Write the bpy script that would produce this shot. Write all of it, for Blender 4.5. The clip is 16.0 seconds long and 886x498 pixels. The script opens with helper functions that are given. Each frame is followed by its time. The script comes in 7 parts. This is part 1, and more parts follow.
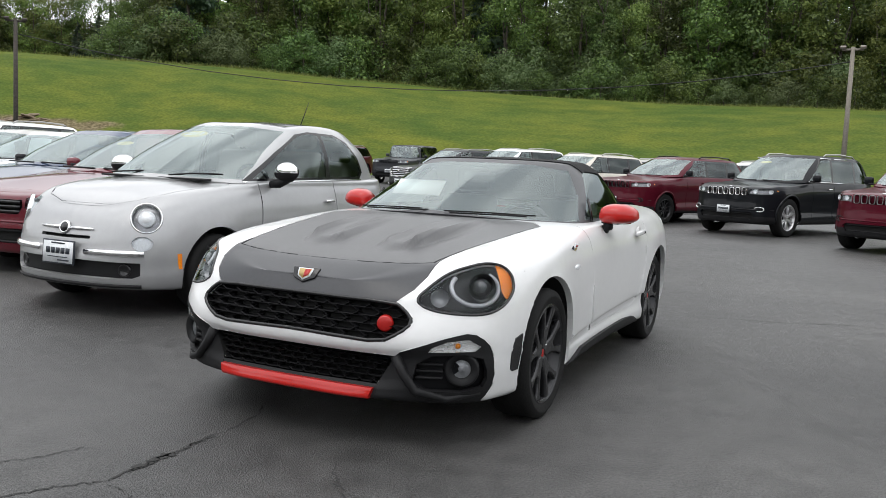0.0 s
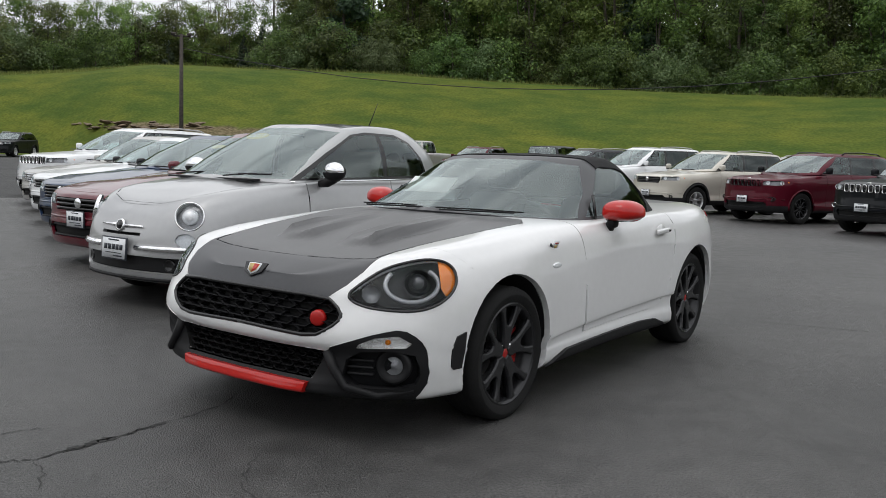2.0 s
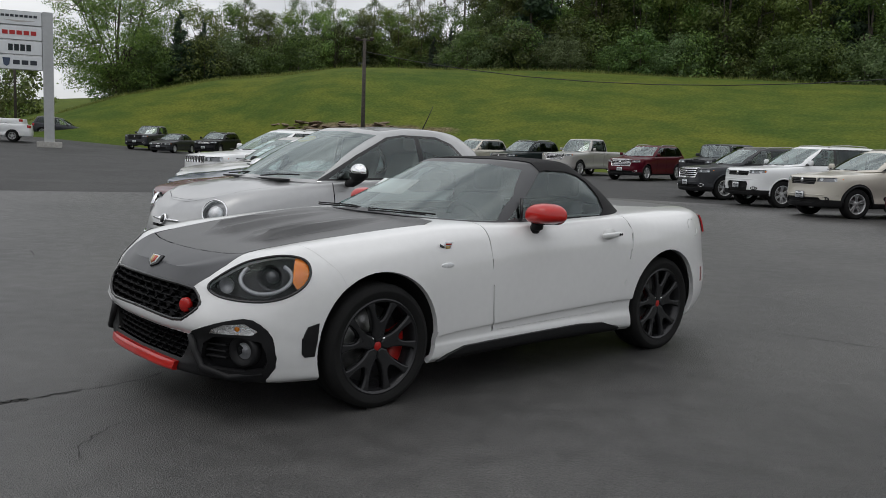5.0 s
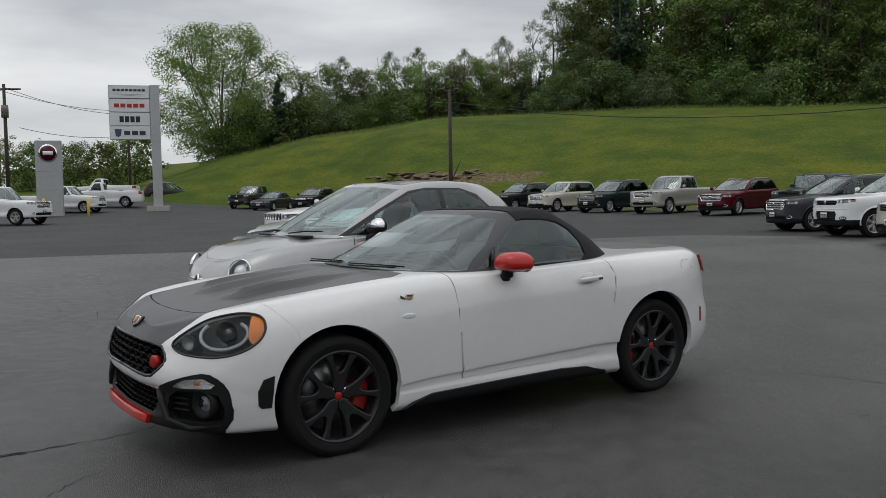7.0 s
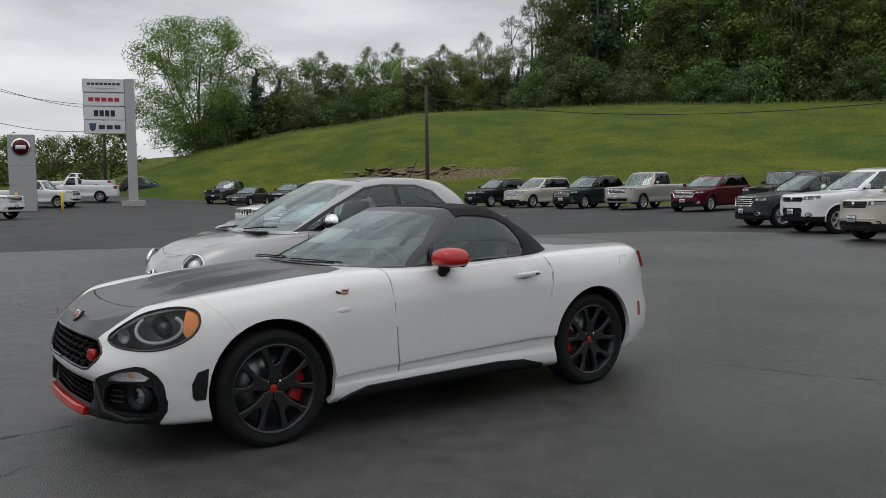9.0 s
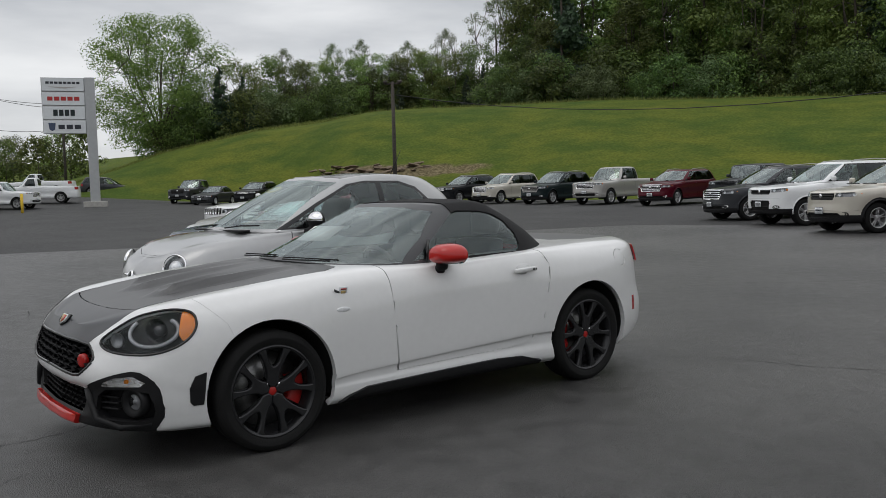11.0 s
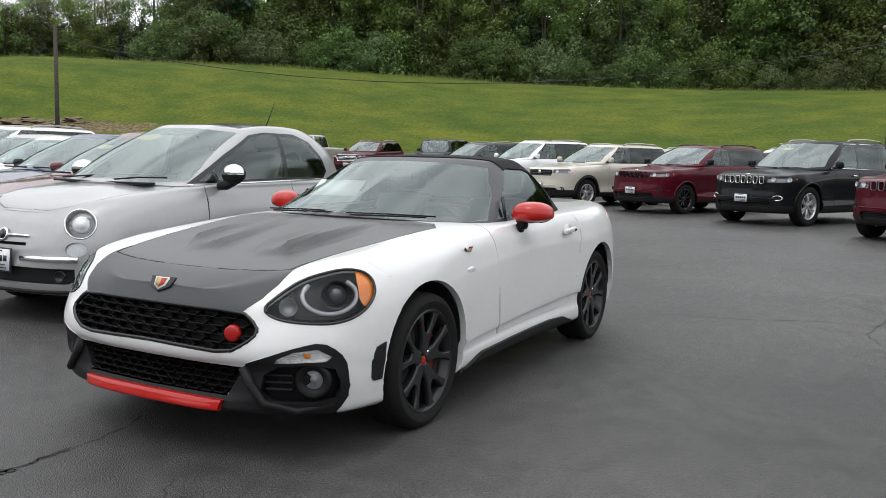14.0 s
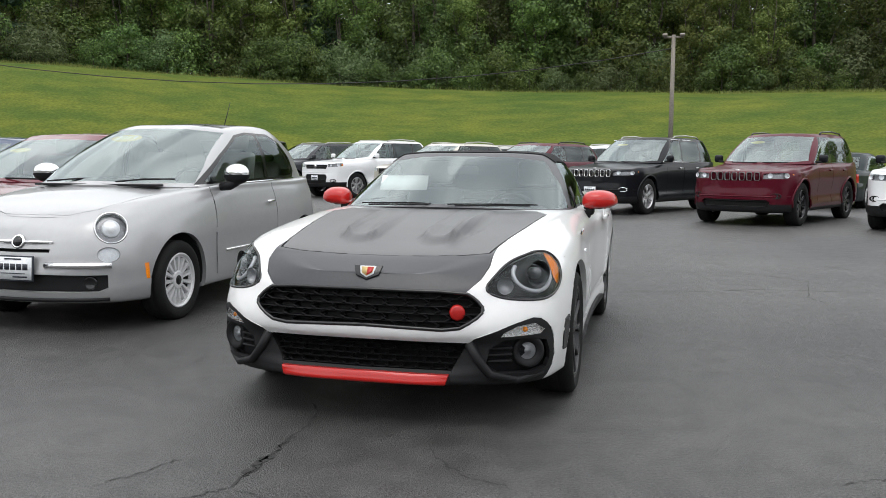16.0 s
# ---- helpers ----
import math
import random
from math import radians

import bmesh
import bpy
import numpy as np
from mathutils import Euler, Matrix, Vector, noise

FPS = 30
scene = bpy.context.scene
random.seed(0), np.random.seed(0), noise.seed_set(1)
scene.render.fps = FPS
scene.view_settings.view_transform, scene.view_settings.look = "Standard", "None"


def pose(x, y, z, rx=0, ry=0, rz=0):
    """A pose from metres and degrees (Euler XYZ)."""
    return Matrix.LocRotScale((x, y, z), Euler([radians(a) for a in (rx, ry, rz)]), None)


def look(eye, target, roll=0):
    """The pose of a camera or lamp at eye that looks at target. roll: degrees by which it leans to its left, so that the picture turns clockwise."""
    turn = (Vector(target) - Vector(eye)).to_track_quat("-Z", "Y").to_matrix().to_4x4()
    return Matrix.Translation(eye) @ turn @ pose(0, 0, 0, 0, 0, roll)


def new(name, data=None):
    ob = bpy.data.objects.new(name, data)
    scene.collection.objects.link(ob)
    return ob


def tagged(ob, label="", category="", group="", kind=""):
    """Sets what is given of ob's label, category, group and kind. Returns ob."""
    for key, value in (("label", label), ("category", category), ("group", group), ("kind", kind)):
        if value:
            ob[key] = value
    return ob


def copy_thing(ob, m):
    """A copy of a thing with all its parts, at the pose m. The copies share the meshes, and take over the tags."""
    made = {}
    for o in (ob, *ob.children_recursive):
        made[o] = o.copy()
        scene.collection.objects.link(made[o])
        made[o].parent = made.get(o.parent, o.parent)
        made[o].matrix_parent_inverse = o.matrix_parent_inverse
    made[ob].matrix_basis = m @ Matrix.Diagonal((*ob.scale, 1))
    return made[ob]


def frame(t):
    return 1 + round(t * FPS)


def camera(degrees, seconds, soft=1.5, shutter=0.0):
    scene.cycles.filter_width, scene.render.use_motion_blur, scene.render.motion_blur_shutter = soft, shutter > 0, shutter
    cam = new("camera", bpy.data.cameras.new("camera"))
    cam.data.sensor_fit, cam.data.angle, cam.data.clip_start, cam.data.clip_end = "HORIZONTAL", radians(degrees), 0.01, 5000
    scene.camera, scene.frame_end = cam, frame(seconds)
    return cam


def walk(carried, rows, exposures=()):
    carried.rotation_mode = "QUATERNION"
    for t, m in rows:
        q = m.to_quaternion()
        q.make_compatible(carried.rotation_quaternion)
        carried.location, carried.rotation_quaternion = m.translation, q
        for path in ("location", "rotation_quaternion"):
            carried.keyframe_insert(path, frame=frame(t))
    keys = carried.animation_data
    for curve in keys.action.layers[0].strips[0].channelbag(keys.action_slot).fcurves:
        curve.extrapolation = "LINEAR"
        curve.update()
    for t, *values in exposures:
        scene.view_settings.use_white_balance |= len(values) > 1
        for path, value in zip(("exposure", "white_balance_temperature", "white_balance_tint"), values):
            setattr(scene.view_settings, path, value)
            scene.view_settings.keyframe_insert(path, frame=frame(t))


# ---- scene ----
cam = camera(54.9, 16.0, soft=0.8)
PATH = [
    (0, (0.256, -0.024, 1.158), (0.228, 1.966, 0.964), 2.6),
    (0.5, (0.335, 0.0, 1.148), (0.298, 1.99, 0.957), 2.6),
    (1, (0.53, 0.02, 1.158), (0.441, 2.009, 0.963), 2.5),
    (1.5, (0.82, 0.071, 1.161), (0.603, 2.05, 0.964), 2.1),
    (2, (1.146, 0.122, 1.163), (0.757, 2.073, 0.959), 1.9),
    (2.5, (1.46, 0.176, 1.169), (0.836, 2.064, 0.96), 1.6),
    (3, (1.711, 0.201, 1.179), (1.019, 2.066, 0.966), 2.3),
    (3.5, (1.959, 0.245, 1.179), (1.244, 2.101, 0.965), 2.3),
    (4, (2.196, 0.29, 1.179), (1.462, 2.138, 0.966), 2.5),
    (4.2, (2.288, 0.289, 1.189), (1.548, 2.134, 0.974), 2.6),
    (6.5, (3.227, 0.546, 1.301), (2.21, 2.258, 1.111), -0.9),
    (7, (3.385, 0.558, 1.299), (2.346, 2.263, 1.179), -1),
    (7.5, (3.501, 0.588, 1.299), (2.45, 2.285, 1.182), -1.2),
    (8, (3.581, 0.599, 1.298), (2.574, 2.323, 1.18), -1),
    (10.3, (3.682, 0.551, 1.317), (2.69, 2.282, 1.171), -0.7),
    (10.5, (3.588, 0.592, 1.296), (2.621, 2.337, 1.154), -1),
    (11, (3.452, 0.576, 1.298), (2.523, 2.342, 1.158), -1.5),
    (11.5, (3.206, 0.517, 1.306), (2.266, 2.277, 1.171), -1.5),
    (12, (2.873, 0.46, 1.294), (1.999, 2.254, 1.156), -0.2),
    (12.5, (2.468, 0.383, 1.279), (1.697, 2.223, 1.139), 0.3),
    (13, (2.021, 0.316, 1.264), (1.501, 2.242, 1.125), 0.6),
    (13.5, (1.537, 0.237, 1.243), (1.219, 2.205, 1.084), 0.8),
    (14, (1.037, 0.155, 1.22), (0.896, 2.138, 1.006), 1.3),
    (14.5, (0.559, 0.059, 1.191), (0.483, 2.046, 0.971), 1.1),
    (15, (0.134, 0.002, 1.183), (0.259, 1.986, 0.966), 1),
    (15.5, (-0.294, -0.071, 1.174), (-0.043, 1.902, 0.964), 0.6),
    (16, (-0.707, -0.151, 1.159), (-0.357, 1.807, 0.954), 0.3),
]
walk(cam, [(t, look(eye, target, roll)) for t, eye, target, roll in PATH],
     exposures=[(0, 0.55), (1.0, 0.47), (1.5, 0.26), (2.0, 0.05), (2.5, 0.09), (3.0, -0.24), (3.5, -0.32), (4, -0.22), (7, -0.45), (8, -0.45), (10.5, -0.20), (11, -0.34), (12.5, -0.21), (13.5, 0.22), (14.5, 0.48), (16, 0.59)])

# ---- sky and light ----
world = bpy.data.worlds.new("overcast_sky")
scene.world = world
world.use_nodes = True
wn, wl = world.node_tree.nodes, world.node_tree.links
wn.clear()
w_out, w_bg = wn.new("ShaderNodeOutputWorld"), wn.new("ShaderNodeBackground")
w_sky = wn.new("ShaderNodeTexSky")
w_sky.sky_type, w_sky.sun_disc = "NISHITA", False
w_sky.sun_elevation, w_sky.sun_rotation = radians(55), radians(200)
w_co, w_map, w_noise = wn.new("ShaderNodeTexCoord"), wn.new("ShaderNodeMapping"), wn.new("ShaderNodeTexNoise")
w_map.inputs["Scale"].default_value = (1.2, 1.2, 5.0)
w_noise.inputs["Scale"].default_value, w_noise.inputs["Detail"].default_value = 1.7, 6
w_ramp, w_mix = wn.new("ShaderNodeValToRGB"), wn.new("ShaderNodeMixRGB")
w_ramp.color_ramp.elements[0].position, w_ramp.color_ramp.elements[0].color = 0.36, (5.0, 5.15, 5.4, 1)
w_ramp.color_ramp.elements[1].position, w_ramp.color_ramp.elements[1].color = 0.64, (9.2, 9.25, 9.3, 1)
w_mix.inputs[0].default_value = 0.93
wl.new(w_co.outputs["Generated"], w_map.inputs[0])
wl.new(w_map.outputs[0], w_noise.inputs["Vector"])
wl.new(w_noise.outputs[0], w_ramp.inputs[0])
wl.new(w_sky.outputs[0], w_mix.inputs[1])
wl.new(w_ramp.outputs[0], w_mix.inputs[2])
# an overcast sky is brighter overhead than at the horizon
w_sep, w_up, w_lift = wn.new("ShaderNodeSeparateXYZ"), wn.new("ShaderNodeMapRange"), wn.new("ShaderNodeVectorMath")
w_up.inputs[1].default_value, w_up.inputs[2].default_value, w_up.inputs[3].default_value, w_up.inputs[4].default_value = 0.12, 1.0, 1.0, 1.42
w_lift.operation = "SCALE"
wl.new(w_co.outputs["Generated"], w_sep.inputs[0])
wl.new(w_sep.outputs[2], w_up.inputs[0])
wl.new(w_mix.outputs[0], w_lift.inputs[0])
wl.new(w_up.outputs[0], w_lift.inputs["Scale"])
wl.new(w_lift.outputs[0], w_bg.inputs[0])
w_bg.inputs[1].default_value = 0.133
wl.new(w_bg.outputs[0], w_out.inputs[0])
sun = new("sun", bpy.data.lights.new("sun", "SUN"))
sun.data.energy, sun.data.angle, sun.data.color = 0.5, radians(30), (1.0, 0.97, 0.92)
sun.matrix_world = look((0, 0, 60), (14, 22, 0))


# ---- materials ----
def material(name):
    m = bpy.data.materials.new(name)
    m.use_nodes = True
    return m, m.node_tree.nodes, m.node_tree.links, m.node_tree.nodes["Principled BSDF"]


def surface(name, color, rough=0.5, metal=0.0, grain=0.0, scale=40.0, bump=0.0, coat=0.0, stain=0.0, flake=False):
    """A plain material with grain at a fine scale, stains at a coarse one, and relief."""
    m, n, l, p = material(name)
    p.inputs["Metallic"].default_value = metal
    p.inputs["Coat Weight"].default_value = coat
    p.inputs["Coat Roughness"].default_value = 0.03
    p.inputs["Roughness"].default_value = rough
    p.inputs["Base Color"].default_value = (*color, 1)
    if grain or stain or bump:
        co, fine, wide = n.new("ShaderNodeTexCoord"), n.new("ShaderNodeTexNoise"), n.new("ShaderNodeTexNoise")
        fine.inputs["Scale"].default_value, fine.inputs["Detail"].default_value = scale, 5
        wide.inputs["Scale"].default_value, wide.inputs["Detail"].default_value = scale / 14, 4
        l.new(co.outputs["Object"], fine.inputs["Vector"])
        l.new(co.outputs["Object"], wide.inputs["Vector"])
        a, b = n.new("ShaderNodeMapRange"), n.new("ShaderNodeMapRange")
        for node, amount, source in ((a, grain, fine), (b, stain, wide)):
            node.inputs[1].default_value, node.inputs[2].default_value = 0.3, 0.7
            node.inputs[3].default_value, node.inputs[4].default_value = 1 - amount, 1 + amount
            l.new(source.outputs[0], node.inputs[0])
        mul = n.new("ShaderNodeMath")
        mul.operation = "MULTIPLY"
        l.new(a.outputs[0], mul.inputs[0])
        l.new(b.outputs[0], mul.inputs[1])
        mix = n.new("ShaderNodeVectorMath")
        mix.operation = "SCALE"
        mix.inputs[0].default_value = color
        l.new(mul.outputs[0], mix.inputs["Scale"])
        l.new(mix.outputs[0], p.inputs["Base Color"])
        if bump:
            bp = n.new("ShaderNodeBump")
            bp.inputs["Strength"].default_value, bp.inputs["Distance"].default_value = bump, 0.01
            l.new(fine.outputs[0], bp.inputs["Height"])
            l.new(bp.outputs[0], p.inputs["Normal"])
    return m


def paint(name, color, metal=0.0, rough=0.35, coat=0.75):
    m = surface(name, color, rough, metal, grain=0.015 if metal < 0.2 else 0.05, scale=300 if metal > 0.2 else 25, coat=coat, stain=0.02)
    m.node_tree.nodes["Principled BSDF"].inputs["Specular IOR Level"].default_value = 0.2 if coat > 0.5 else 0.05
    return m


def window_glass(name, tint, gloss=1.45):
    """See-through glass: tinted clear layer with a Fresnel gloss over it."""
    m, n, l, p = material(name)
    n.remove(p)
    clear, shine, mix, fr = n.new("ShaderNodeBsdfTransparent"), n.new("ShaderNodeBsdfGlossy"), n.new("ShaderNodeMixShader"), n.new("ShaderNodeFresnel")
    clear.inputs[0].default_value = (*tint, 1)
    shine.inputs["Color"].default_value = (0.90, 1.0, 1.0, 1)
    shine.inputs["Roughness"].default_value = 0.02
    fr.inputs[0].default_value = gloss
    l.new(fr.outputs[0], mix.inputs[0])
    l.new(clear.outputs[0], mix.inputs[1])
    l.new(shine.outputs[0], mix.inputs[2])
    l.new(mix.outputs[0], n["Material Output"].inputs[0])
    return m


WHITE = paint("white_pearl_paint", (0.70, 0.70, 0.70), 0.0, 0.3)
SILVER = paint("silver_paint", (0.375, 0.377, 0.382), 0.45, 0.38)
BLACK_PAINT = paint("black_paint", (0.008, 0.009, 0.011), coat=0.35)
CLARET = paint("claret_paint", (0.075, 0.005, 0.013), 0.2, coat=0.35)
RUBY = paint("ruby_paint", (0.11, 0.007, 0.016), 0.2)
NAVY = paint("navy_paint", (0.015, 0.035, 0.085), 0.25)
CHARCOAL = paint("charcoal_paint", (0.045, 0.047, 0.052), 0.4, coat=0.35)
PEWTER = paint("pewter_paint", (0.42, 0.41, 0.39), 0.4)
CREAM = paint("cream_paint", (0.52, 0.49, 0.43), 0.25)
PLAIN_WHITE = paint("plain_white_paint", (0.76, 0.77, 0.78))
GREEN_BLACK = paint("dark_green_paint", (0.012, 0.02, 0.022), 0.25, coat=0.35)
BRIGHT_RED = paint("bright_red_paint", (0.43, 0.010, 0.007), 0.0, 0.3)
SATIN_BLACK = surface("satin_black_wrap", (0.042, 0.043, 0.047), 0.32, 0.0, grain=0.06, scale=60, stain=0.05)
MATT_HOOD = surface("matt_black_hood_wrap", (0.072, 0.072, 0.074), 0.40, 0.0, grain=0.06, scale=60, stain=0.06)
PILLAR_GREY = surface("dark_grey_pillar", (0.055, 0.056, 0.06), 0.38, 0.2, grain=0.03, scale=60)
FABRIC = surface("black_canvas", (0.010, 0.010, 0.011), 0.95, grain=0.25, scale=400, bump=0.35, stain=0.1)
PLASTIC = surface("black_plastic", (0.010, 0.010, 0.011), 0.55, grain=0.15, scale=200, bump=0.12, stain=0.08)
GLOSS_BLACK = surface("gloss_black_plastic", (0.008, 0.008, 0.009), 0.18, grain=0.05, scale=50)
# near-black for liners and undersides; on recess floors the colour paints in shade
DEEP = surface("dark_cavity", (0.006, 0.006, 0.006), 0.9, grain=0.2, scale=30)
RUBBER = surface("tyre_rubber", (0.009, 0.009, 0.009), 0.85, grain=0.2, scale=120, bump=0.2, stain=0.15)
RUBBER.node_tree.nodes["Principled BSDF"].inputs["Specular IOR Level"].default_value = 0.25
DARK_RIM = surface("dark_grey_alloy", (0.022, 0.022, 0.024), 0.27, 0.35, grain=0.08, scale=80)
ALLOY = surface("bright_alloy", (0.55, 0.55, 0.56), 0.3, 0.7, grain=0.06, scale=80)
PALE_ALLOY = surface("pale_alloy", (0.62, 0.62, 0.63), 0.32, 0.25, grain=0.06, scale=80)
CHROME = surface("chrome", (0.82, 0.82, 0.83), 0.07, 1.0)
RED_PLASTIC = surface("red_enamel", (0.38, 0.010, 0.008), 0.3, grain=0.05, scale=60)
RED_CALIPER = surface("red_caliper_paint", (0.42, 0.012, 0.010), 0.4, grain=0.08, scale=60)
STEEL = surface("brake_disc_steel", (0.22, 0.22, 0.22), 0.35, 0.9, grain=0.15, scale=90)
AMBER = surface("amber_lens", (0.85, 0.24, 0.01), 0.15, grain=0.2, scale=160, coat=0.5)
TAIL_RED = surface("red_lens", (0.35, 0.008, 0.012), 0.12, coat=0.6, grain=0.1, scale=160)
LAMP_SILVER = surface("lamp_reflector", (0.80, 0.81, 0.83), 0.25, 0.1, grain=0.12, scale=90, bump=0.05)
LAMP_GREY = surface("lamp_backing", (0.26, 0.26, 0.27), 0.3, 0.3, grain=0.1, scale=60)
LAMP_DARK = surface("lamp_housing", (0.006, 0.006, 0.007), 0.6, grain=0.1, scale=60)
LAMP_DARK.node_tree.nodes["Principled BSDF"].inputs["Specular IOR Level"].default_value = 0.15
LAMP_SHELL = surface("lamp_shell", (0.007, 0.007, 0.008), 0.5, grain=0.1, scale=60)
LAMP_RING = surface("lamp_ring", (0.46, 0.46, 0.48), 0.3, 0.1, grain=0.1, scale=90)
SEAT = surface("dark_seat_leather", (0.085, 0.085, 0.086), 0.6, grain=0.2, scale=90, bump=0.2)
PALE_SEAT = surface("pale_seat_fabric", (0.34, 0.33, 0.31), 0.8, grain=0.2, scale=90, bump=0.2)
PALE_TRIM = surface("pale_dashboard", (0.22, 0.22, 0.21), 0.6, grain=0.12, scale=120)
TRIM = surface("dashboard_plastic", (0.05, 0.05, 0.052), 0.7, grain=0.15, scale=150)
PLATE_WHITE = surface("plate_white", (0.74, 0.76, 0.78), 0.4, grain=0.08, scale=60)
PLATE_INK = surface("plate_ink", (0.02, 0.025, 0.035), 0.5, grain=0.08, scale=60)
PAPER = surface("white_paper", (0.78, 0.80, 0.80), 0.8, grain=0.03, scale=60)
YELLOW = surface("yellow_sticker", (0.62, 0.52, 0.09), 0.5, grain=0.06, scale=60)
GOLD = surface("gold_enamel", (0.55, 0.40, 0.16), 0.35, 0.2, grain=0.1, scale=90)
MIRROR = surface("mirror_glass", (0.9, 0.9, 0.9), 0.01, 1.0)
LAMP_CHROME = surface("lamp_chrome", (0.86, 0.85, 0.84), 0.16, 0.9, grain=0.15, scale=120, bump=0.6)
PROJECTOR = surface("projector_glass", (0.05, 0.05, 0.055), 0.06, 0.2, coat=1.0)
CLEAR = window_glass("clear_lens", (0.97, 0.98, 0.99), 1.24)
LAMP_GLASS = window_glass("headlight_glass", (0.97, 0.98, 0.99), 1.27)
SCREEN = window_glass("windscreen_glass", (0.86, 0.95, 0.93), 2.5)
CLEAR_SCREEN = window_glass("clear_windscreen_glass", (0.92, 0.97, 0.95), 2.05)
TINTED = window_glass("tinted_glass", (0.85, 0.93, 0.92), 1.75)
PRIVACY = window_glass("dark_window_glass", (0.16, 0.185, 0.18), 1.55)


# ---- mesh tools ----
def hermite(keys, values, at):
    """Smooth curve through values at keys."""
    keys, values, at = np.asarray(keys, float), np.asarray(values, float), np.asarray(at, float)
    step = np.diff(keys)
    slope = np.diff(values, axis=0) / step.reshape(-1, *[1] * (values.ndim - 1))
    tan = np.empty_like(values)
    tan[0], tan[-1] = slope[0], slope[-1]
    w = (step[1:] / (step[:-1] + step[1:])).reshape(-1, *[1] * (values.ndim - 1))
    tan[1:-1] = slope[:-1] * w + slope[1:] * (1 - w)
    i = np.clip(np.searchsorted(keys, at) - 1, 0, len(keys) - 2)
    sh = (-1,) + (1,) * (values.ndim - 1)
    h, s = step[i].reshape(sh), ((at - keys[i]) / step[i]).reshape(sh)
    return ((2 * s**3 - 3 * s**2 + 1) * values[i] + (s**3 - 2 * s**2 + s) * h * tan[i]
            + (3 * s**2 - 2 * s**3) * values[i + 1] + (s**3 - s**2) * h * tan[i + 1])


def fresh():
    bm = bmesh.new()
    bm.verts.layers.float_vector.new("n")
    bm.faces.layers.int.new("rim")
    return bm


def patch(curves, nu, nv, bend=None):
    """Half-shell (y >= 0) through a stack of guide curves with the same number of points."""
    c = np.asarray(curves, float)
    mid = c[len(c) // 2]
    ku = np.concatenate([[0], np.cumsum(np.linalg.norm(np.diff(mid, axis=0), axis=1))])
    rows = np.stack([hermite(ku, r, np.linspace(0, ku[-1], nu)) for r in c])
    kv = np.arange(len(c))
    p = hermite(kv, rows, np.linspace(0, kv[-1], nv))
    p[:, 0, 1] = p[:, -1, 1] = 0
    p[..., 1] = np.maximum(p[..., 1], 0)
    if bend:
        p = bend(p)
    du, dv = np.gradient(p, axis=1), np.gradient(p, axis=0)
    du[:, 0], du[:, -1] = (0, 1, 0), (0, -1, 0)
    nor = np.cross(du, dv)
    nor /= np.maximum(np.linalg.norm(nor, axis=2, keepdims=True), 1e-9)
    bm = fresh()
    lay = bm.verts.layers.float_vector["n"]
    vs = [[bm.verts.new(p[j, i]) for i in range(nu)] for j in range(nv)]
    for j in range(nv):
        for i in range(nu):
            vs[j][i][lay] = nor[j, i]
    for j in range(nv - 1):
        for i in range(nu - 1):
            bm.faces.new((vs[j][i], vs[j][i + 1], vs[j + 1][i + 1], vs[j + 1][i]))
    bmesh.ops.dissolve_degenerate(bm, dist=1e-5, edges=bm.edges[:])
    return bm


AXES = {"xz": (Vector((1, 0, 0)), Vector((0, 0, 1))), "yz": (Vector((0, 1, 0)), Vector((0, 0, 1))), "xy": (Vector((1, 0, 0)), Vector((0, 1, 0)))}


def carve(bm, poly, axes="xz", test=None):
    """Cut the shell along a convex outline seen along an axis; gives the faces inside it."""
    a, b = AXES[axes] if isinstance(axes, str) else axes
    area = sum(p[0] * q[1] - q[0] * p[1] for p, q in zip(poly, poly[1:] + poly[:1]))
    if area < 0:
        poly = poly[::-1]
    lo0, hi0 = min(p[0] for p in poly), max(p[0] for p in poly)
    lo1, hi1 = min(p[1] for p in poly), max(p[1] for p in poly)

    def near(f):
        us, ws = [v.co.dot(a) for v in f.verts], [v.co.dot(b) for v in f.verts]
        return max(us) > lo0 and min(us) < hi0 and max(ws) > lo1 and min(ws) < hi1
    inside = [f for f in bm.faces if near(f) and (test is None or test(f))]
    for p, q in zip(poly, poly[1:] + poly[:1]):
        e = a * (q[0] - p[0]) + b * (q[1] - p[1])
        out = (a * (q[1] - p[1]) - b * (q[0] - p[0])).normalized()
        co = a * p[0] + b * p[1]
        if not inside:
            return []
        geom = set(inside)
        for f in inside:
            geom.update(f.edges)
            geom.update(f.verts)
        got = bmesh.ops.bisect_plane(bm, geom=list(geom), dist=1e-6, plane_co=co, plane_no=out)["geom"]
        inside = [f for f in got if isinstance(f, bmesh.types.BMFace) and f.is_valid and (f.calc_center_median() - co).dot(out) < 0]
    return inside


def extract(bm, faces, keep=False):
    """Lift faces out of a shell into a shell of their own."""
    out = fresh()
    src, dst = bm.verts.layers.float_vector["n"], out.verts.layers.float_vector["n"]
    made = {}
    for f in faces:
        for v in f.verts:
            if v not in made:
                made[v] = out.verts.new(v.co)
                made[v][dst] = v[src]
    for f in faces:
        try:
            out.faces.new([made[v] for v in f.verts])
        except ValueError:
            pass
    if not keep:
        bmesh.ops.delete(bm, geom=list(faces), context="FACES")
    return out


def middle(e):
    return all(abs(v.co.y) < 1e-4 for v in e.verts)


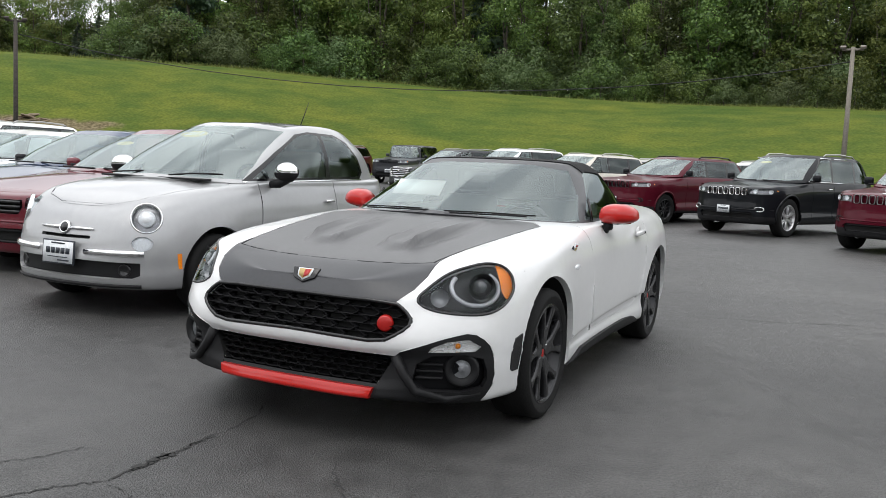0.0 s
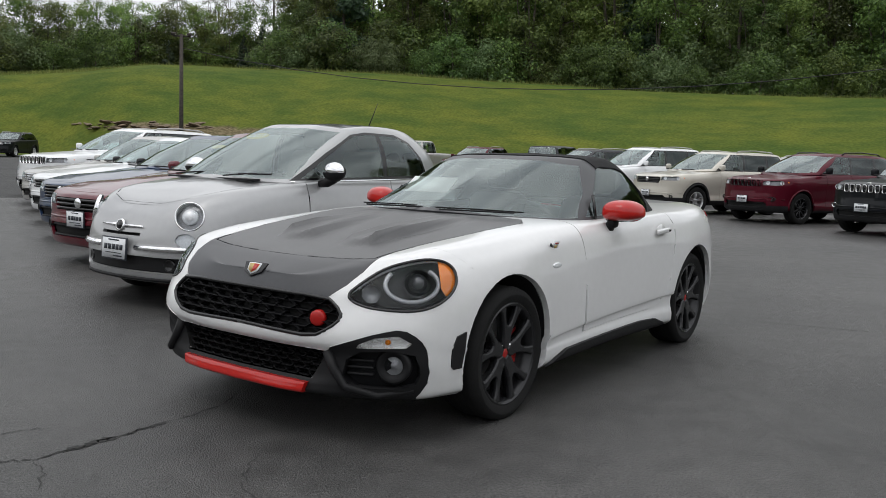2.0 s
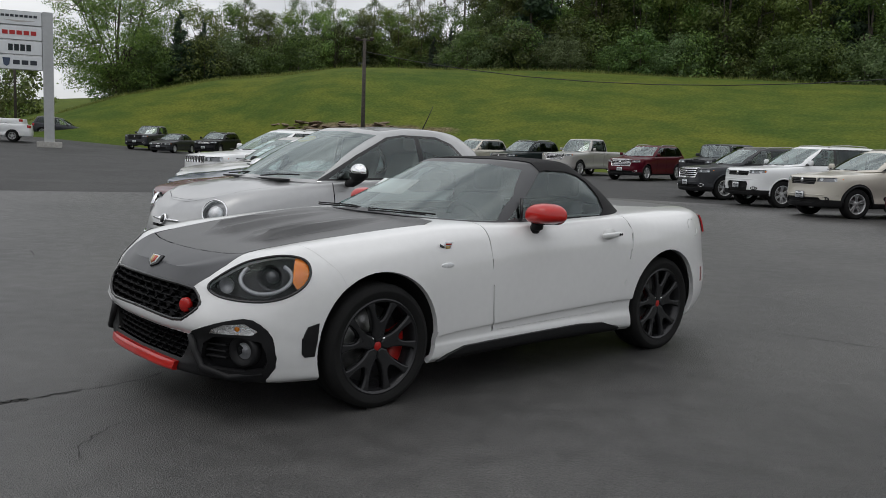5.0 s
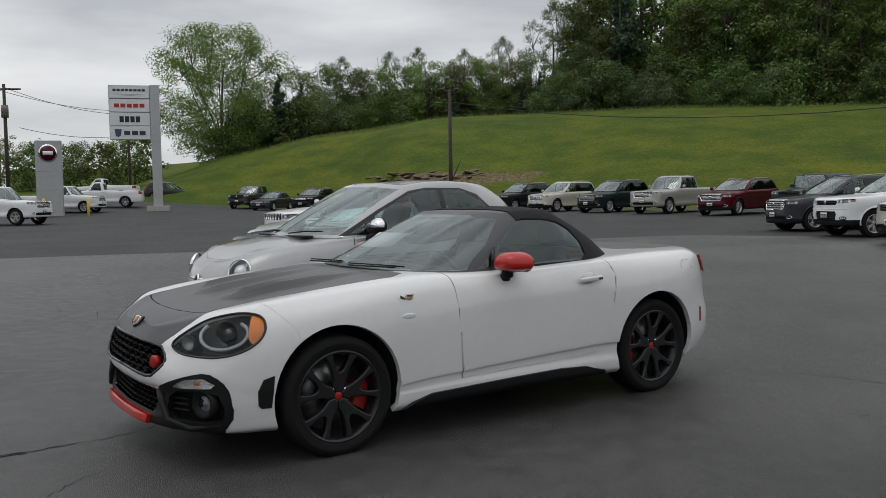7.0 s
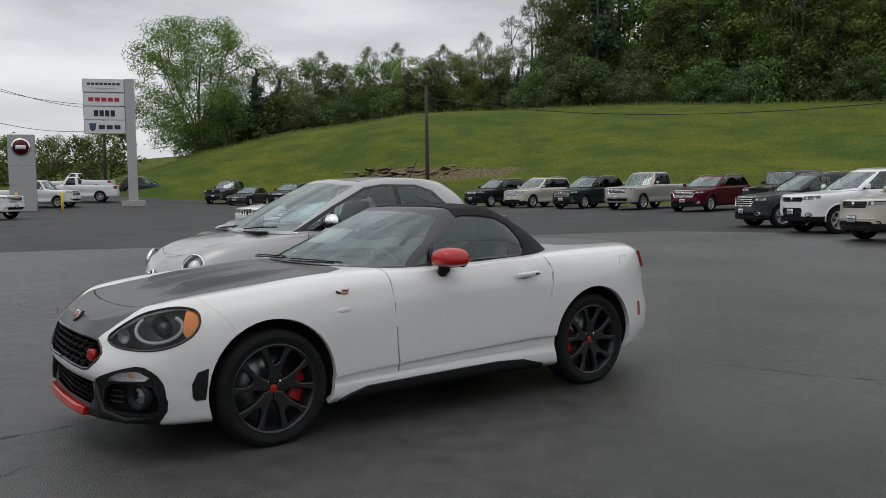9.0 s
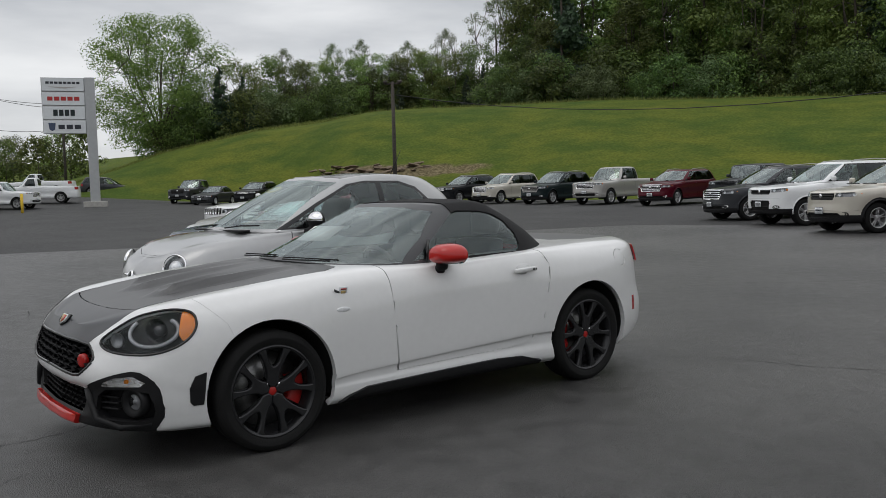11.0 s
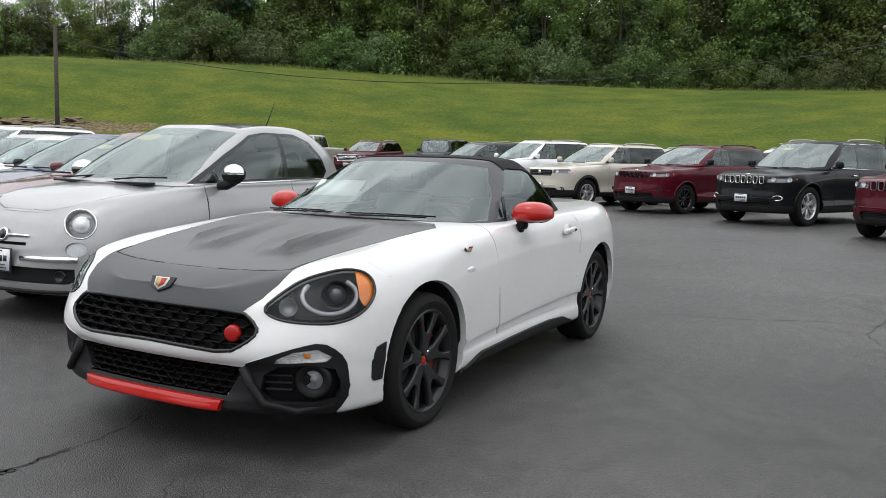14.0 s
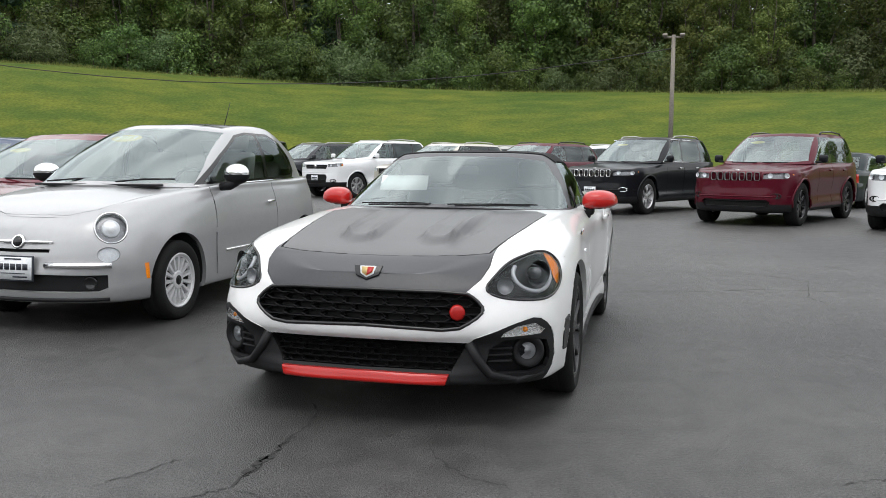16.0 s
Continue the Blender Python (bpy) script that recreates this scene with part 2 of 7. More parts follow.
def hem(bm, depth=0.015, way=None):
    """Turn the open rim of a shell inwards, so that it has thickness."""
    lay, rim = bm.verts.layers.float_vector["n"], bm.faces.layers.int["rim"]
    edges = [e for e in bm.edges if e.is_boundary and not middle(e)]
    if not edges:
        return bm
    got = bmesh.ops.extrude_edge_only(bm, edges=edges)["geom"]
    for g in got:
        if isinstance(g, bmesh.types.BMVert):
            g.co += Vector(way) * depth if way else -Vector(g[lay]) * depth
        elif isinstance(g, bmesh.types.BMFace):
            g[rim] = 1
    return bm


def trim_gap(bm, gap):
    """Draw the open rim of a panel back by half a shut line."""
    if not gap:
        return bm
    edges = [e for e in bm.edges if e.is_boundary and not middle(e)]
    push = {}
    for e in edges:
        f = e.link_faces[0]
        d = (e.verts[1].co - e.verts[0].co)
        if d.length < 1e-7:
            continue
        n = d.cross(f.normal if f.normal.length else Vector((0, 0, 1))).normalized()
        if n.dot(f.calc_center_median() - e.verts[0].co) < 0:
            n = -n
        for v in e.verts:
            push.setdefault(v, []).append((n, d.length))
    for v, ns in push.items():
        m = sum((n * w for n, w in ns), Vector()) / max(sum(w for _, w in ns), 1e-9)
        if abs(v.co.y) < 1e-4:
            m.y = 0
        if m.length > 1e-6:
            v.co += m.normalized() * gap
    return bm


def sunk(bm, depth, way=None, walls=True):
    """The shell pushed in by depth, with side walls: the bottom of a recess."""
    bm.normal_update()
    lay, rim = bm.verts.layers.float_vector["n"], bm.faces.layers.int["rim"]
    old = list(bm.faces)
    got = bmesh.ops.extrude_face_region(bm, geom=old)["geom"]
    for g in got:
        if isinstance(g, bmesh.types.BMVert):
            g.co += Vector(way) * depth if way else -Vector(g[lay]) * depth
    keep = {g for g in got if isinstance(g, bmesh.types.BMFace)}
    gone = [f for f in old if f.is_valid] + [f for f in bm.faces if f not in keep and all(abs(v.co.y) < 1e-4 for v in f.verts)]
    for f in bm.faces:
        if f not in keep:
            f[rim] = 1
    bmesh.ops.delete(bm, geom=gone, context="FACES")
    return bm


def double(bm):
    """Both halves of a part that spans the middle."""
    lay = bm.verts.layers.float_vector["n"]
    rim = bm.faces.layers.int["rim"]
    made = {}
    for v in list(bm.verts):
        made[v] = v if abs(v.co.y) < 1e-4 else bm.verts.new((v.co.x, -v.co.y, v.co.z))
        n = v[lay]
        made[v][lay] = (n[0], -n[1], n[2])
        if made[v] is v:
            v[lay] = (n[0], 0, n[2])
    for f in list(bm.faces):
        try:
            g = bm.faces.new([made[v] for v in reversed(f.verts)])
            g[rim] = f[rim]
        except ValueError:
            pass
    return bm


def flipped(bm):
    """The other side's copy of a side part."""
    out = bm.copy()
    lay = out.verts.layers.float_vector.get("n")
    for v in out.verts:
        v.co.y = -v.co.y
        if lay:
            n = v[lay]
            v[lay] = (n[0], -n[1], n[2])
    bmesh.ops.reverse_faces(out, faces=out.faces[:])
    return out


def mesh_of(name, bm, mat, smooth=True):
    me = bpy.data.meshes.new(name)
    lay, rim = bm.verts.layers.float_vector.get("n"), bm.faces.layers.int.get("rim")
    bm.verts.index_update()
    normals = None
    if lay and rim:
        bm.normal_update()
        vn = [tuple(v[lay]) for v in bm.verts]
        normals = []
        for f in bm.faces:
            flat = f[rim]
            for v in f.verts:
                normals.append(tuple(f.normal) if flat or not any(vn[v.index]) else vn[v.index])
    bm.to_mesh(me)
    for p in me.polygons:
        p.use_smooth = smooth
    if normals and len(normals) == len(me.loops):
        me.normals_split_custom_set(normals)
    me.materials.append(mat)
    bm.free()
    return me


def part(name, bm, mat, parent=None, label="", smooth=True):
    """Links a mesh as one object under a thing or a part."""
    ob = new(name, mesh_of(name, bm, mat, smooth))
    if parent:
        ob.parent = parent
    if label:
        ob["label"] = label
    return ob


def thing(name, label, category, group="", kind=""):
    return tagged(new(name), label, category, group, kind)


def both(name, bm, mat, parent, label="", smooth=True):
    """A side part on either side of a car."""
    other = flipped(bm)
    return part(name, bm, mat, parent, label, smooth), part(name, other, mat, parent, label, smooth)


def box(sx, sy, sz, at=(0, 0, 0), bevel=0.0, turn=None, seg=2):
    bm = bmesh.new()
    bmesh.ops.create_cube(bm, size=1)
    bmesh.ops.scale(bm, vec=(sx, sy, sz), verts=bm.verts)
    if bevel:
        bmesh.ops.bevel(bm, geom=bm.edges[:], offset=bevel, segments=seg, profile=0.5, affect="EDGES")
    if turn:
        bmesh.ops.transform(bm, matrix=turn, verts=bm.verts)
    bmesh.ops.translate(bm, vec=at, verts=bm.verts)
    return bm


def join(*bms):
    out = bms[0]
    for b in bms[1:]:
        me = bpy.data.meshes.new("tmp")
        b.to_mesh(me)
        out.from_mesh(me)
        bpy.data.meshes.remove(me)
        b.free()
    return out


def moved(bm, m):
    bmesh.ops.transform(bm, matrix=m, verts=bm.verts)
    return bm


def lathe(profile, seg=32, axis="y", arc=(0, 360)):
    """Revolve (radius, offset) pairs round an axis."""
    bm = bmesh.new()
    a0, a1 = radians(arc[0]), radians(arc[1])
    full = arc[1] - arc[0] >= 360
    n = seg if full else seg + 1
    rings = []
    for r, o in profile:
        ring = []
        for k in range(n):
            a = a0 + (a1 - a0) * k / seg
            c, s = r * math.cos(a), r * math.sin(a)
            ring.append(bm.verts.new({"y": (c, o, s), "z": (c, s, o), "x": (o, c, s)}[axis]))
        rings.append(ring)
    for r0, r1 in zip(rings, rings[1:]):
        for k in range(n if full else n - 1):
            bm.faces.new((r0[k], r0[(k + 1) % n], r1[(k + 1) % n], r1[k]))
    bmesh.ops.remove_doubles(bm, verts=bm.verts[:], dist=1e-5)
    bmesh.ops.recalc_face_normals(bm, faces=bm.faces[:])
    return bm


def tube(points, radius, sides=8, taper=None):
    """A round bar along points."""
    bm = bmesh.new()
    pts = [Vector(p) for p in points]
    rings = []
    for i, p in enumerate(pts):
        d = (pts[min(i + 1, len(pts) - 1)] - pts[max(i - 1, 0)]).normalized()
        a = d.orthogonal().normalized() if abs(d.z) > 0.95 else d.cross(Vector((0, 0, 1))).normalized()
        b = d.cross(a)
        r = radius if taper is None else radius + (taper - radius) * i / (len(pts) - 1)
        rings.append([bm.verts.new(p + (a * math.cos(6.28319 * k / sides) + b * math.sin(6.28319 * k / sides)) * r) for k in range(sides)])
    for r0, r1 in zip(rings, rings[1:]):
        for k in range(sides):
            bm.faces.new((r0[k], r0[(k + 1) % sides], r1[(k + 1) % sides], r1[k]))
    bm.faces.new(rings[0][::-1])
    bm.faces.new(rings[-1])
    bmesh.ops.recalc_face_normals(bm, faces=bm.faces[:])
    return bm


def slab(outline, thick, plane="yz", bevel=0.0):
    """A flat outline given thickness along the third axis, towards plus."""
    bm = bmesh.new()
    put = {"yz": lambda u, w, t: (t, u, w), "xz": lambda u, w, t: (u, t, w), "xy": lambda u, w, t: (u, w, t)}[plane]
    f = bm.faces.new([bm.verts.new(put(u, w, 0)) for u, w in outline])
    got = bmesh.ops.extrude_face_region(bm, geom=[f])["geom"]
    bmesh.ops.translate(bm, vec=put(0, 0, thick), verts=[g for g in got if isinstance(g, bmesh.types.BMVert)])
    bmesh.ops.recalc_face_normals(bm, faces=bm.faces[:])
    if bevel:
        bmesh.ops.bevel(bm, geom=bm.edges[:], offset=bevel, segments=2, profile=0.5, affect="EDGES")
    return bm


def rounded(poly, times=2):
    """Cut the corners of an outline, keeping it convex."""
    for _ in range(times):
        poly = [(p[0] * (1 - q) + n[0] * q, p[1] * (1 - q) + n[1] * q) for p, n in zip(poly, poly[1:] + poly[:1]) for q in (0.25, 0.75)]
    return poly


def circle(cx, cz, r, n=36):
    return [(cx + r * math.cos(6.283185 * k / n), cz + r * math.sin(6.283185 * k / n)) for k in range(n)]


def oval(cx, cz, rx, rz, n=24, tilt=0.0):
    c, s = math.cos(radians(tilt)), math.sin(radians(tilt))
    return [(cx + rx * math.cos(k * 6.283185 / n) * c - rz * math.sin(k * 6.283185 / n) * s, cz + rx * math.cos(k * 6.283185 / n) * s + rz * math.sin(k * 6.283185 / n) * c) for k in range(n)]


GRILLE_BLACK = surface("grille_black", (0.005, 0.005, 0.006), 0.6, grain=0.1, scale=120)
CRACK_FILL = surface("crack_fill", (0.024, 0.024, 0.023), 0.9, grain=0.3, scale=60)
GRILLE_BLACK.node_tree.nodes["Principled BSDF"].inputs["Specular IOR Level"].default_value = 0.2
PLASTIC.node_tree.nodes["Principled BSDF"].inputs["Specular IOR Level"].default_value = 0.25
SATIN_BLACK.node_tree.nodes["Principled BSDF"].inputs["Specular IOR Level"].default_value = 0.38


# ---- wheels ----
def beam(a, b, wa, wb_, front, back):
    """A tapered bar in the wheel's plane, from a to b (x, z), between two depths."""
    d = Vector((b[0] - a[0], b[1] - a[1])).normalized()
    n = Vector((-d.y, d.x))
    bm = bmesh.new()
    ring = []
    for p, w, f in ((a, wa, front[0]), (b, wb_, front[1])):
        for k, off in ((-1, back), (-0.62, f), (0.62, f), (1, back)):
            ring.append(bm.verts.new((p[0] + n.x * w * k, off, p[1] + n.y * w * k)))
    r0, r1 = ring[:4], ring[4:]
    for k in range(4):
        bm.faces.new((r0[k], r0[(k + 1) % 4], r1[(k + 1) % 4], r1[k]))
    bm.faces.new(r0[::-1])
    bm.faces.new(r1)
    bmesh.ops.recalc_face_normals(bm, faces=bm.faces[:])
    return bm


def polar(r, deg):
    return (r * math.cos(radians(deg)), r * math.sin(radians(deg)))


WHEELS = {}


def wheel_meshes(style, r, width, rim_mat):
    """Tyre, rim, cap and brake or dark backing meshes of one wheel, its outer side towards plus y."""
    key = (style, r, width, rim_mat.name)
    if key in WHEELS:
        return WHEELS[key]
    q = r * {"hero": 0.765, "city": 0.68}.get(style, 0.66)
    w = width / 2
    seg = 64 if style in ("hero", "city") else 32
    tyre = lathe([(q - 0.004, -w * 0.85), (q + 0.03, -w), (r - 0.035, -w), (r - 0.008, -w * 0.86), (r, -w * 0.6), (r - 0.004, -w * 0.32), (r - 0.004, -w * 0.28), (r, -w * 0.2), (r, w * 0.2), (r - 0.004, w * 0.28), (r - 0.004, w * 0.32), (r, w * 0.6),
                  (r - 0.008, w * 0.86), (r - 0.03, w * 0.985), (r - 0.034, w), (q + 0.035, w), (q + 0.03, w * 0.985), (q + 0.004, w * 0.93), (q - 0.004, w * 0.85)], seg)
    out = w * 0.80
    barrel = lathe([(q + 0.002, w * 0.9), (q - 0.006, w * 0.93), (q - 0.016, w * 0.86), (q - 0.024, w * 0.3), (q - 0.05, -w * 0.3), (q - 0.05, -w * 0.8)], seg)
    spokes = []
    if style == "hero":
        # five forked spokes whose hollows are round at the hub
        fork = [(0.255, 36), (0.285, 31), (0.34, 25.5), (0.43, 21.5), (0.56, 20.5), (0.72, 21.5), (0.86, 23), (0.975, 25.5), (0.975, 12), (0.86, 12.4), (0.74, 11.6), (0.64, 9.5), (0.575, 6.2), (0.545, 2.2)]
        for k in range(5):
            a = 94 + 72 * k
            line = [(0.10, 36)] + fork
            arm = slab([polar(q * d, a + e) for d, e in line] + [polar(q * d, a - e) for d, e in line[::-1]], 0.040, "xz")
            sharp = [e for e in arm.edges if abs(e.verts[0].co.y - 0.04) < 1e-5 and abs(e.verts[1].co.y - 0.04) < 1e-5]
            bmesh.ops.bevel(arm, geom=sharp, offset=0.0075, segments=2, profile=0.4, affect="EDGES")
            for v in arm.verts:
                d = math.hypot(v.co.x, v.co.z) / q
                v.co.y += out - 0.046 + 0.014 * min(max((d - 0.25) / 0.6, 0), 1)
            spokes.append(arm)
        hub = lathe([(0.0, out - 0.016), (0.034, out - 0.016), (0.040, out - 0.022), (0.066, out - 0.020), (0.074, out - 0.05)], 32)
    elif style == "city":
        for k in range(15):
            a = 24 * k
            spokes.append(beam(polar(q * 0.34, a), polar(q * 0.86, a), 0.010, 0.020, (out - 0.008, out - 0.004), out - 0.03))
        spokes.append(lathe([(q * 0.85, out - 0.012), (q * 0.86, out - 0.003), (q * 0.97, out - 0.002), (q * 0.97, out - 0.03)], seg))
        hub = lathe([(0.0, out - 0.004), (q * 0.30, out - 0.004), (q * 0.36, out - 0.012), (q * 0.36, out - 0.03)], 32)
    else:
        n = {"five": 5, "six": 6, "ten": 10, "seven": 7}[style]
        for k in range(n):
            a = 90 + 360 / n * k
            if style == "ten":
                spokes.append(beam(polar(0.04, a), polar(q * 0.97, a), 0.018, 0.013, (out - 0.02, out - 0.004), out - 0.05))
            else:
                for s in (-1, 1):
                    spokes.append(beam(polar(0.04, a + s * 8), polar(q * 0.97, a + s * 36 / n * 1.25), 0.020, 0.014, (out - 0.02, out - 0.004), out - 0.05))
        hub = lathe([(0.0, out - 0.015), (0.045, out - 0.015), (0.075, out - 0.03), (0.08, out - 0.06)], 20)
    rim = join(barrel, hub, *spokes)
    bmesh.ops.recalc_face_normals(rim, faces=rim.faces[:])
    cap = lathe([(0.0, out - 0.009), (0.019, out - 0.010), (0.023, out - 0.013), (0.024, out - 0.03)], 20)
    if style == "city":
        cap = lathe([(0.0, out + 0.002), (0.030, out + 0.001), (0.036, out - 0.003), (0.037, out - 0.02)], 24)
        # backing disc, no brake: the shade between the spokes is in its dark colour
        disc = lathe([(0.0, out - 0.034), (q * 0.97, out - 0.034)], 40)
    else:
        disc = lathe([(0.05, -0.02), (q * 0.86 if style == "hero" else q * 0.7, -0.02), (q * 0.86 if style == "hero" else q * 0.7, -0.03), (0.05, -0.03)], 40)
    meshes = [mesh_of("tyre", tyre, RUBBER), mesh_of("rim", rim, rim_mat, False), mesh_of("hub_cap", cap, RED_PLASTIC if style == "hero" else GLOSS_BLACK if style == "city" else rim_mat), mesh_of("brake_disc", disc, STEEL if style != "city" else DEEP)]
    for p in meshes[1].polygons:
        p.use_smooth = len(p.vertices) == 4 and abs(p.normal.y) < 0.2 and p.area > 0.0004
    if style == "hero":
        meshes.append(mesh_of("brake_caliper", lathe([(q * 0.50, -0.02), (q * 0.52, 0.012), (q * 0.62, 0.020), (q * 0.80, 0.020), (q * 0.87, 0.010), (q * 0.88, -0.04)], 10, arc=(150, 212)), RED_CALIPER))
        nut = mesh_of("wheel_nut", lathe([(0.0, 0.012), (0.007, 0.011), (0.0095, 0.004), (0.010, -0.01)], 6), CHROME)
        for k in range(4):
            meshes.append((nut, (polar(0.050, 49 + 90 * k)[0], out - 0.018, polar(0.050, 49 + 90 * k)[1])))
    WHEELS[key] = meshes
    return meshes


def add_wheels(car, wb, track, r, width, rim_mat, style="five", label="black tyre on a spoked alloy rim"):
    meshes = wheel_meshes(style, r, width, rim_mat)
    for sx in (1, -1):
        for sy in (1, -1):
            w = new("wheel", meshes[0])
            w.parent = car
            w["label"] = label
            w.location = (sx * wb / 2, sy * (track - width / 2), r - 0.006)
            w.rotation_euler = (0, 0, 0 if sy > 0 else math.pi)
            for me in meshes[1:]:
                me, at = me if isinstance(me, tuple) else (me, (0, 0, 0))
                o = new(me.name, me)
                o.parent, o.location = w, at
                if me.name.startswith("brake_caliper") and sx * sy < 0:
                    o.rotation_euler = (0, math.pi, 0)


def wheel_well(wb, y0, y1, r, zc):
    """The dark hollow over a wheel."""
    return [moved(join(lathe([(r, y1), (r, y0), (0.02, y0 - 0.01)], 28, arc=(-15, 195))), pose(s * wb / 2, 0, zc)) for s in (1, -1)]


def plate(car, x, y, z, tilt=0.0, w=0.31, h=0.17):
    """A white dealer plate with bars of dark ink in a dark frame."""
    m = pose(x, y, z, 0, tilt, 0)
    b = part("number_plate", moved(box(0.012, w, h, bevel=0.003), m), PLATE_INK, car, "white dealer plate in a thin dark frame")
    part("plate_face", moved(box(0.004, w - 0.02, h - 0.02, (0.006, 0, 0)), m), PLATE_WHITE, b)
    part("lettering", moved(join(*[box(0.004, w * 0.125, h * 0.24, (0.0085, w * 0.155 * (k - 2), 0.010)) for k in range(5)], box(0.004, w * 0.42, h * 0.05, (0.0085, 0, h * 0.37)), box(0.004, w * 0.62, h * 0.035, (0.0085, 0.0, -h * 0.20)), box(0.004, w * 0.36, h * 0.06, (0.0085, w * 0.18, -h * 0.33))), m), PLATE_INK, b)
    return b


def on_glass(tree, y, z):
    """A pose on the windscreen's skin, its x axis pointing out of the glass."""
    p, n = tree.ray_cast(Vector((4, abs(y), z)), Vector((-1, 0, 0)))[:2]
    n = n if n.x > 0 else -n
    if y < 0:
        p, n = Vector((p.x, -p.y, p.z)), Vector((n.x, -n.y, n.z))
    across = Vector((0, 0, 1)).cross(n).normalized()
    turn = Matrix((n, across, n.cross(across))).transposed().to_4x4()
    return Matrix.Translation(p + n * 0.006) @ turn


def seat_mesh(w=0.5):
    back = box(0.13, w, 0.62, (0, 0, 0.42), 0.05, seg=3)
    for v in back.verts:
        v.co.x -= 0.35 * (v.co.z - 0.1)
        if v.co.z > 0.6:
            v.co.y *= 0.86
    head = box(0.09, 0.24, 0.17, (-0.27, 0, 0.84), 0.04, seg=3)
    return join(box(0.52, w, 0.16, (0.24, 0, 0.06), 0.05, seg=3), back, head)


def steering_wheel():
    return join(moved(lathe([(0.17 + 0.016 * math.cos(k * 0.7854), 0.016 * math.sin(k * 0.7854)) for k in range(9)], 32, "x"), pose(0, 0, 0, 0, 25, 0)), moved(box(0.04, 0.32, 0.035, bevel=0.01), pose(0, 0, 0, 0, 25, 0)), moved(box(0.05, 0.11, 0.10, bevel=0.02), pose(0, 0, 0, 0, 25, 0)))


# ---- the roadster ----
from mathutils.bvhtree import BVHTree
from mathutils.kdtree import KDTree

def blend_sections(plan, keyed):
    """Body guide curves: the plan outline drawn in by each section's inset, at its heights."""
    p = np.asarray(plan, float)
    t = np.gradient(p, axis=0)
    t[0], t[-1] = (0, 1), (0, -1)
    n = np.stack([t[:, 1], -t[:, 0]], 1)
    n /= np.linalg.norm(n, axis=1, keepdims=True)
    idx = sorted(keyed)
    s = np.asarray([keyed[i] for i in idx], float)
    full = np.stack([np.stack([np.interp(range(len(p)), idx, s[:, k, c]) for c in (0, 1)], 1) for k in range(s.shape[1])])
    return [np.column_stack([p - n * lev[:, :1], lev[:, 1]]) for lev in full]


def with_cap(curves, spine, crown=(0.0, 0.4, 0.72, 1.0)):
    """Guide curves carried on from the shoulder to the middle, at the spine's heights."""
    a = curves[-1]
    keys = [k for k, _ in spine]
    zs = np.interp(a[:, 0], keys[::-1], [v for _, v in spine][::-1])
    for q in (0.3, 0.62, 1.0):
        c = a.copy()
        c[:, 1] = a[:, 1] * (1 - q)
        c[:, 2] = a[:, 2] + (zs - a[:, 2]) * (1 - (1 - q) ** 2)
        curves.append(c)
    return curves


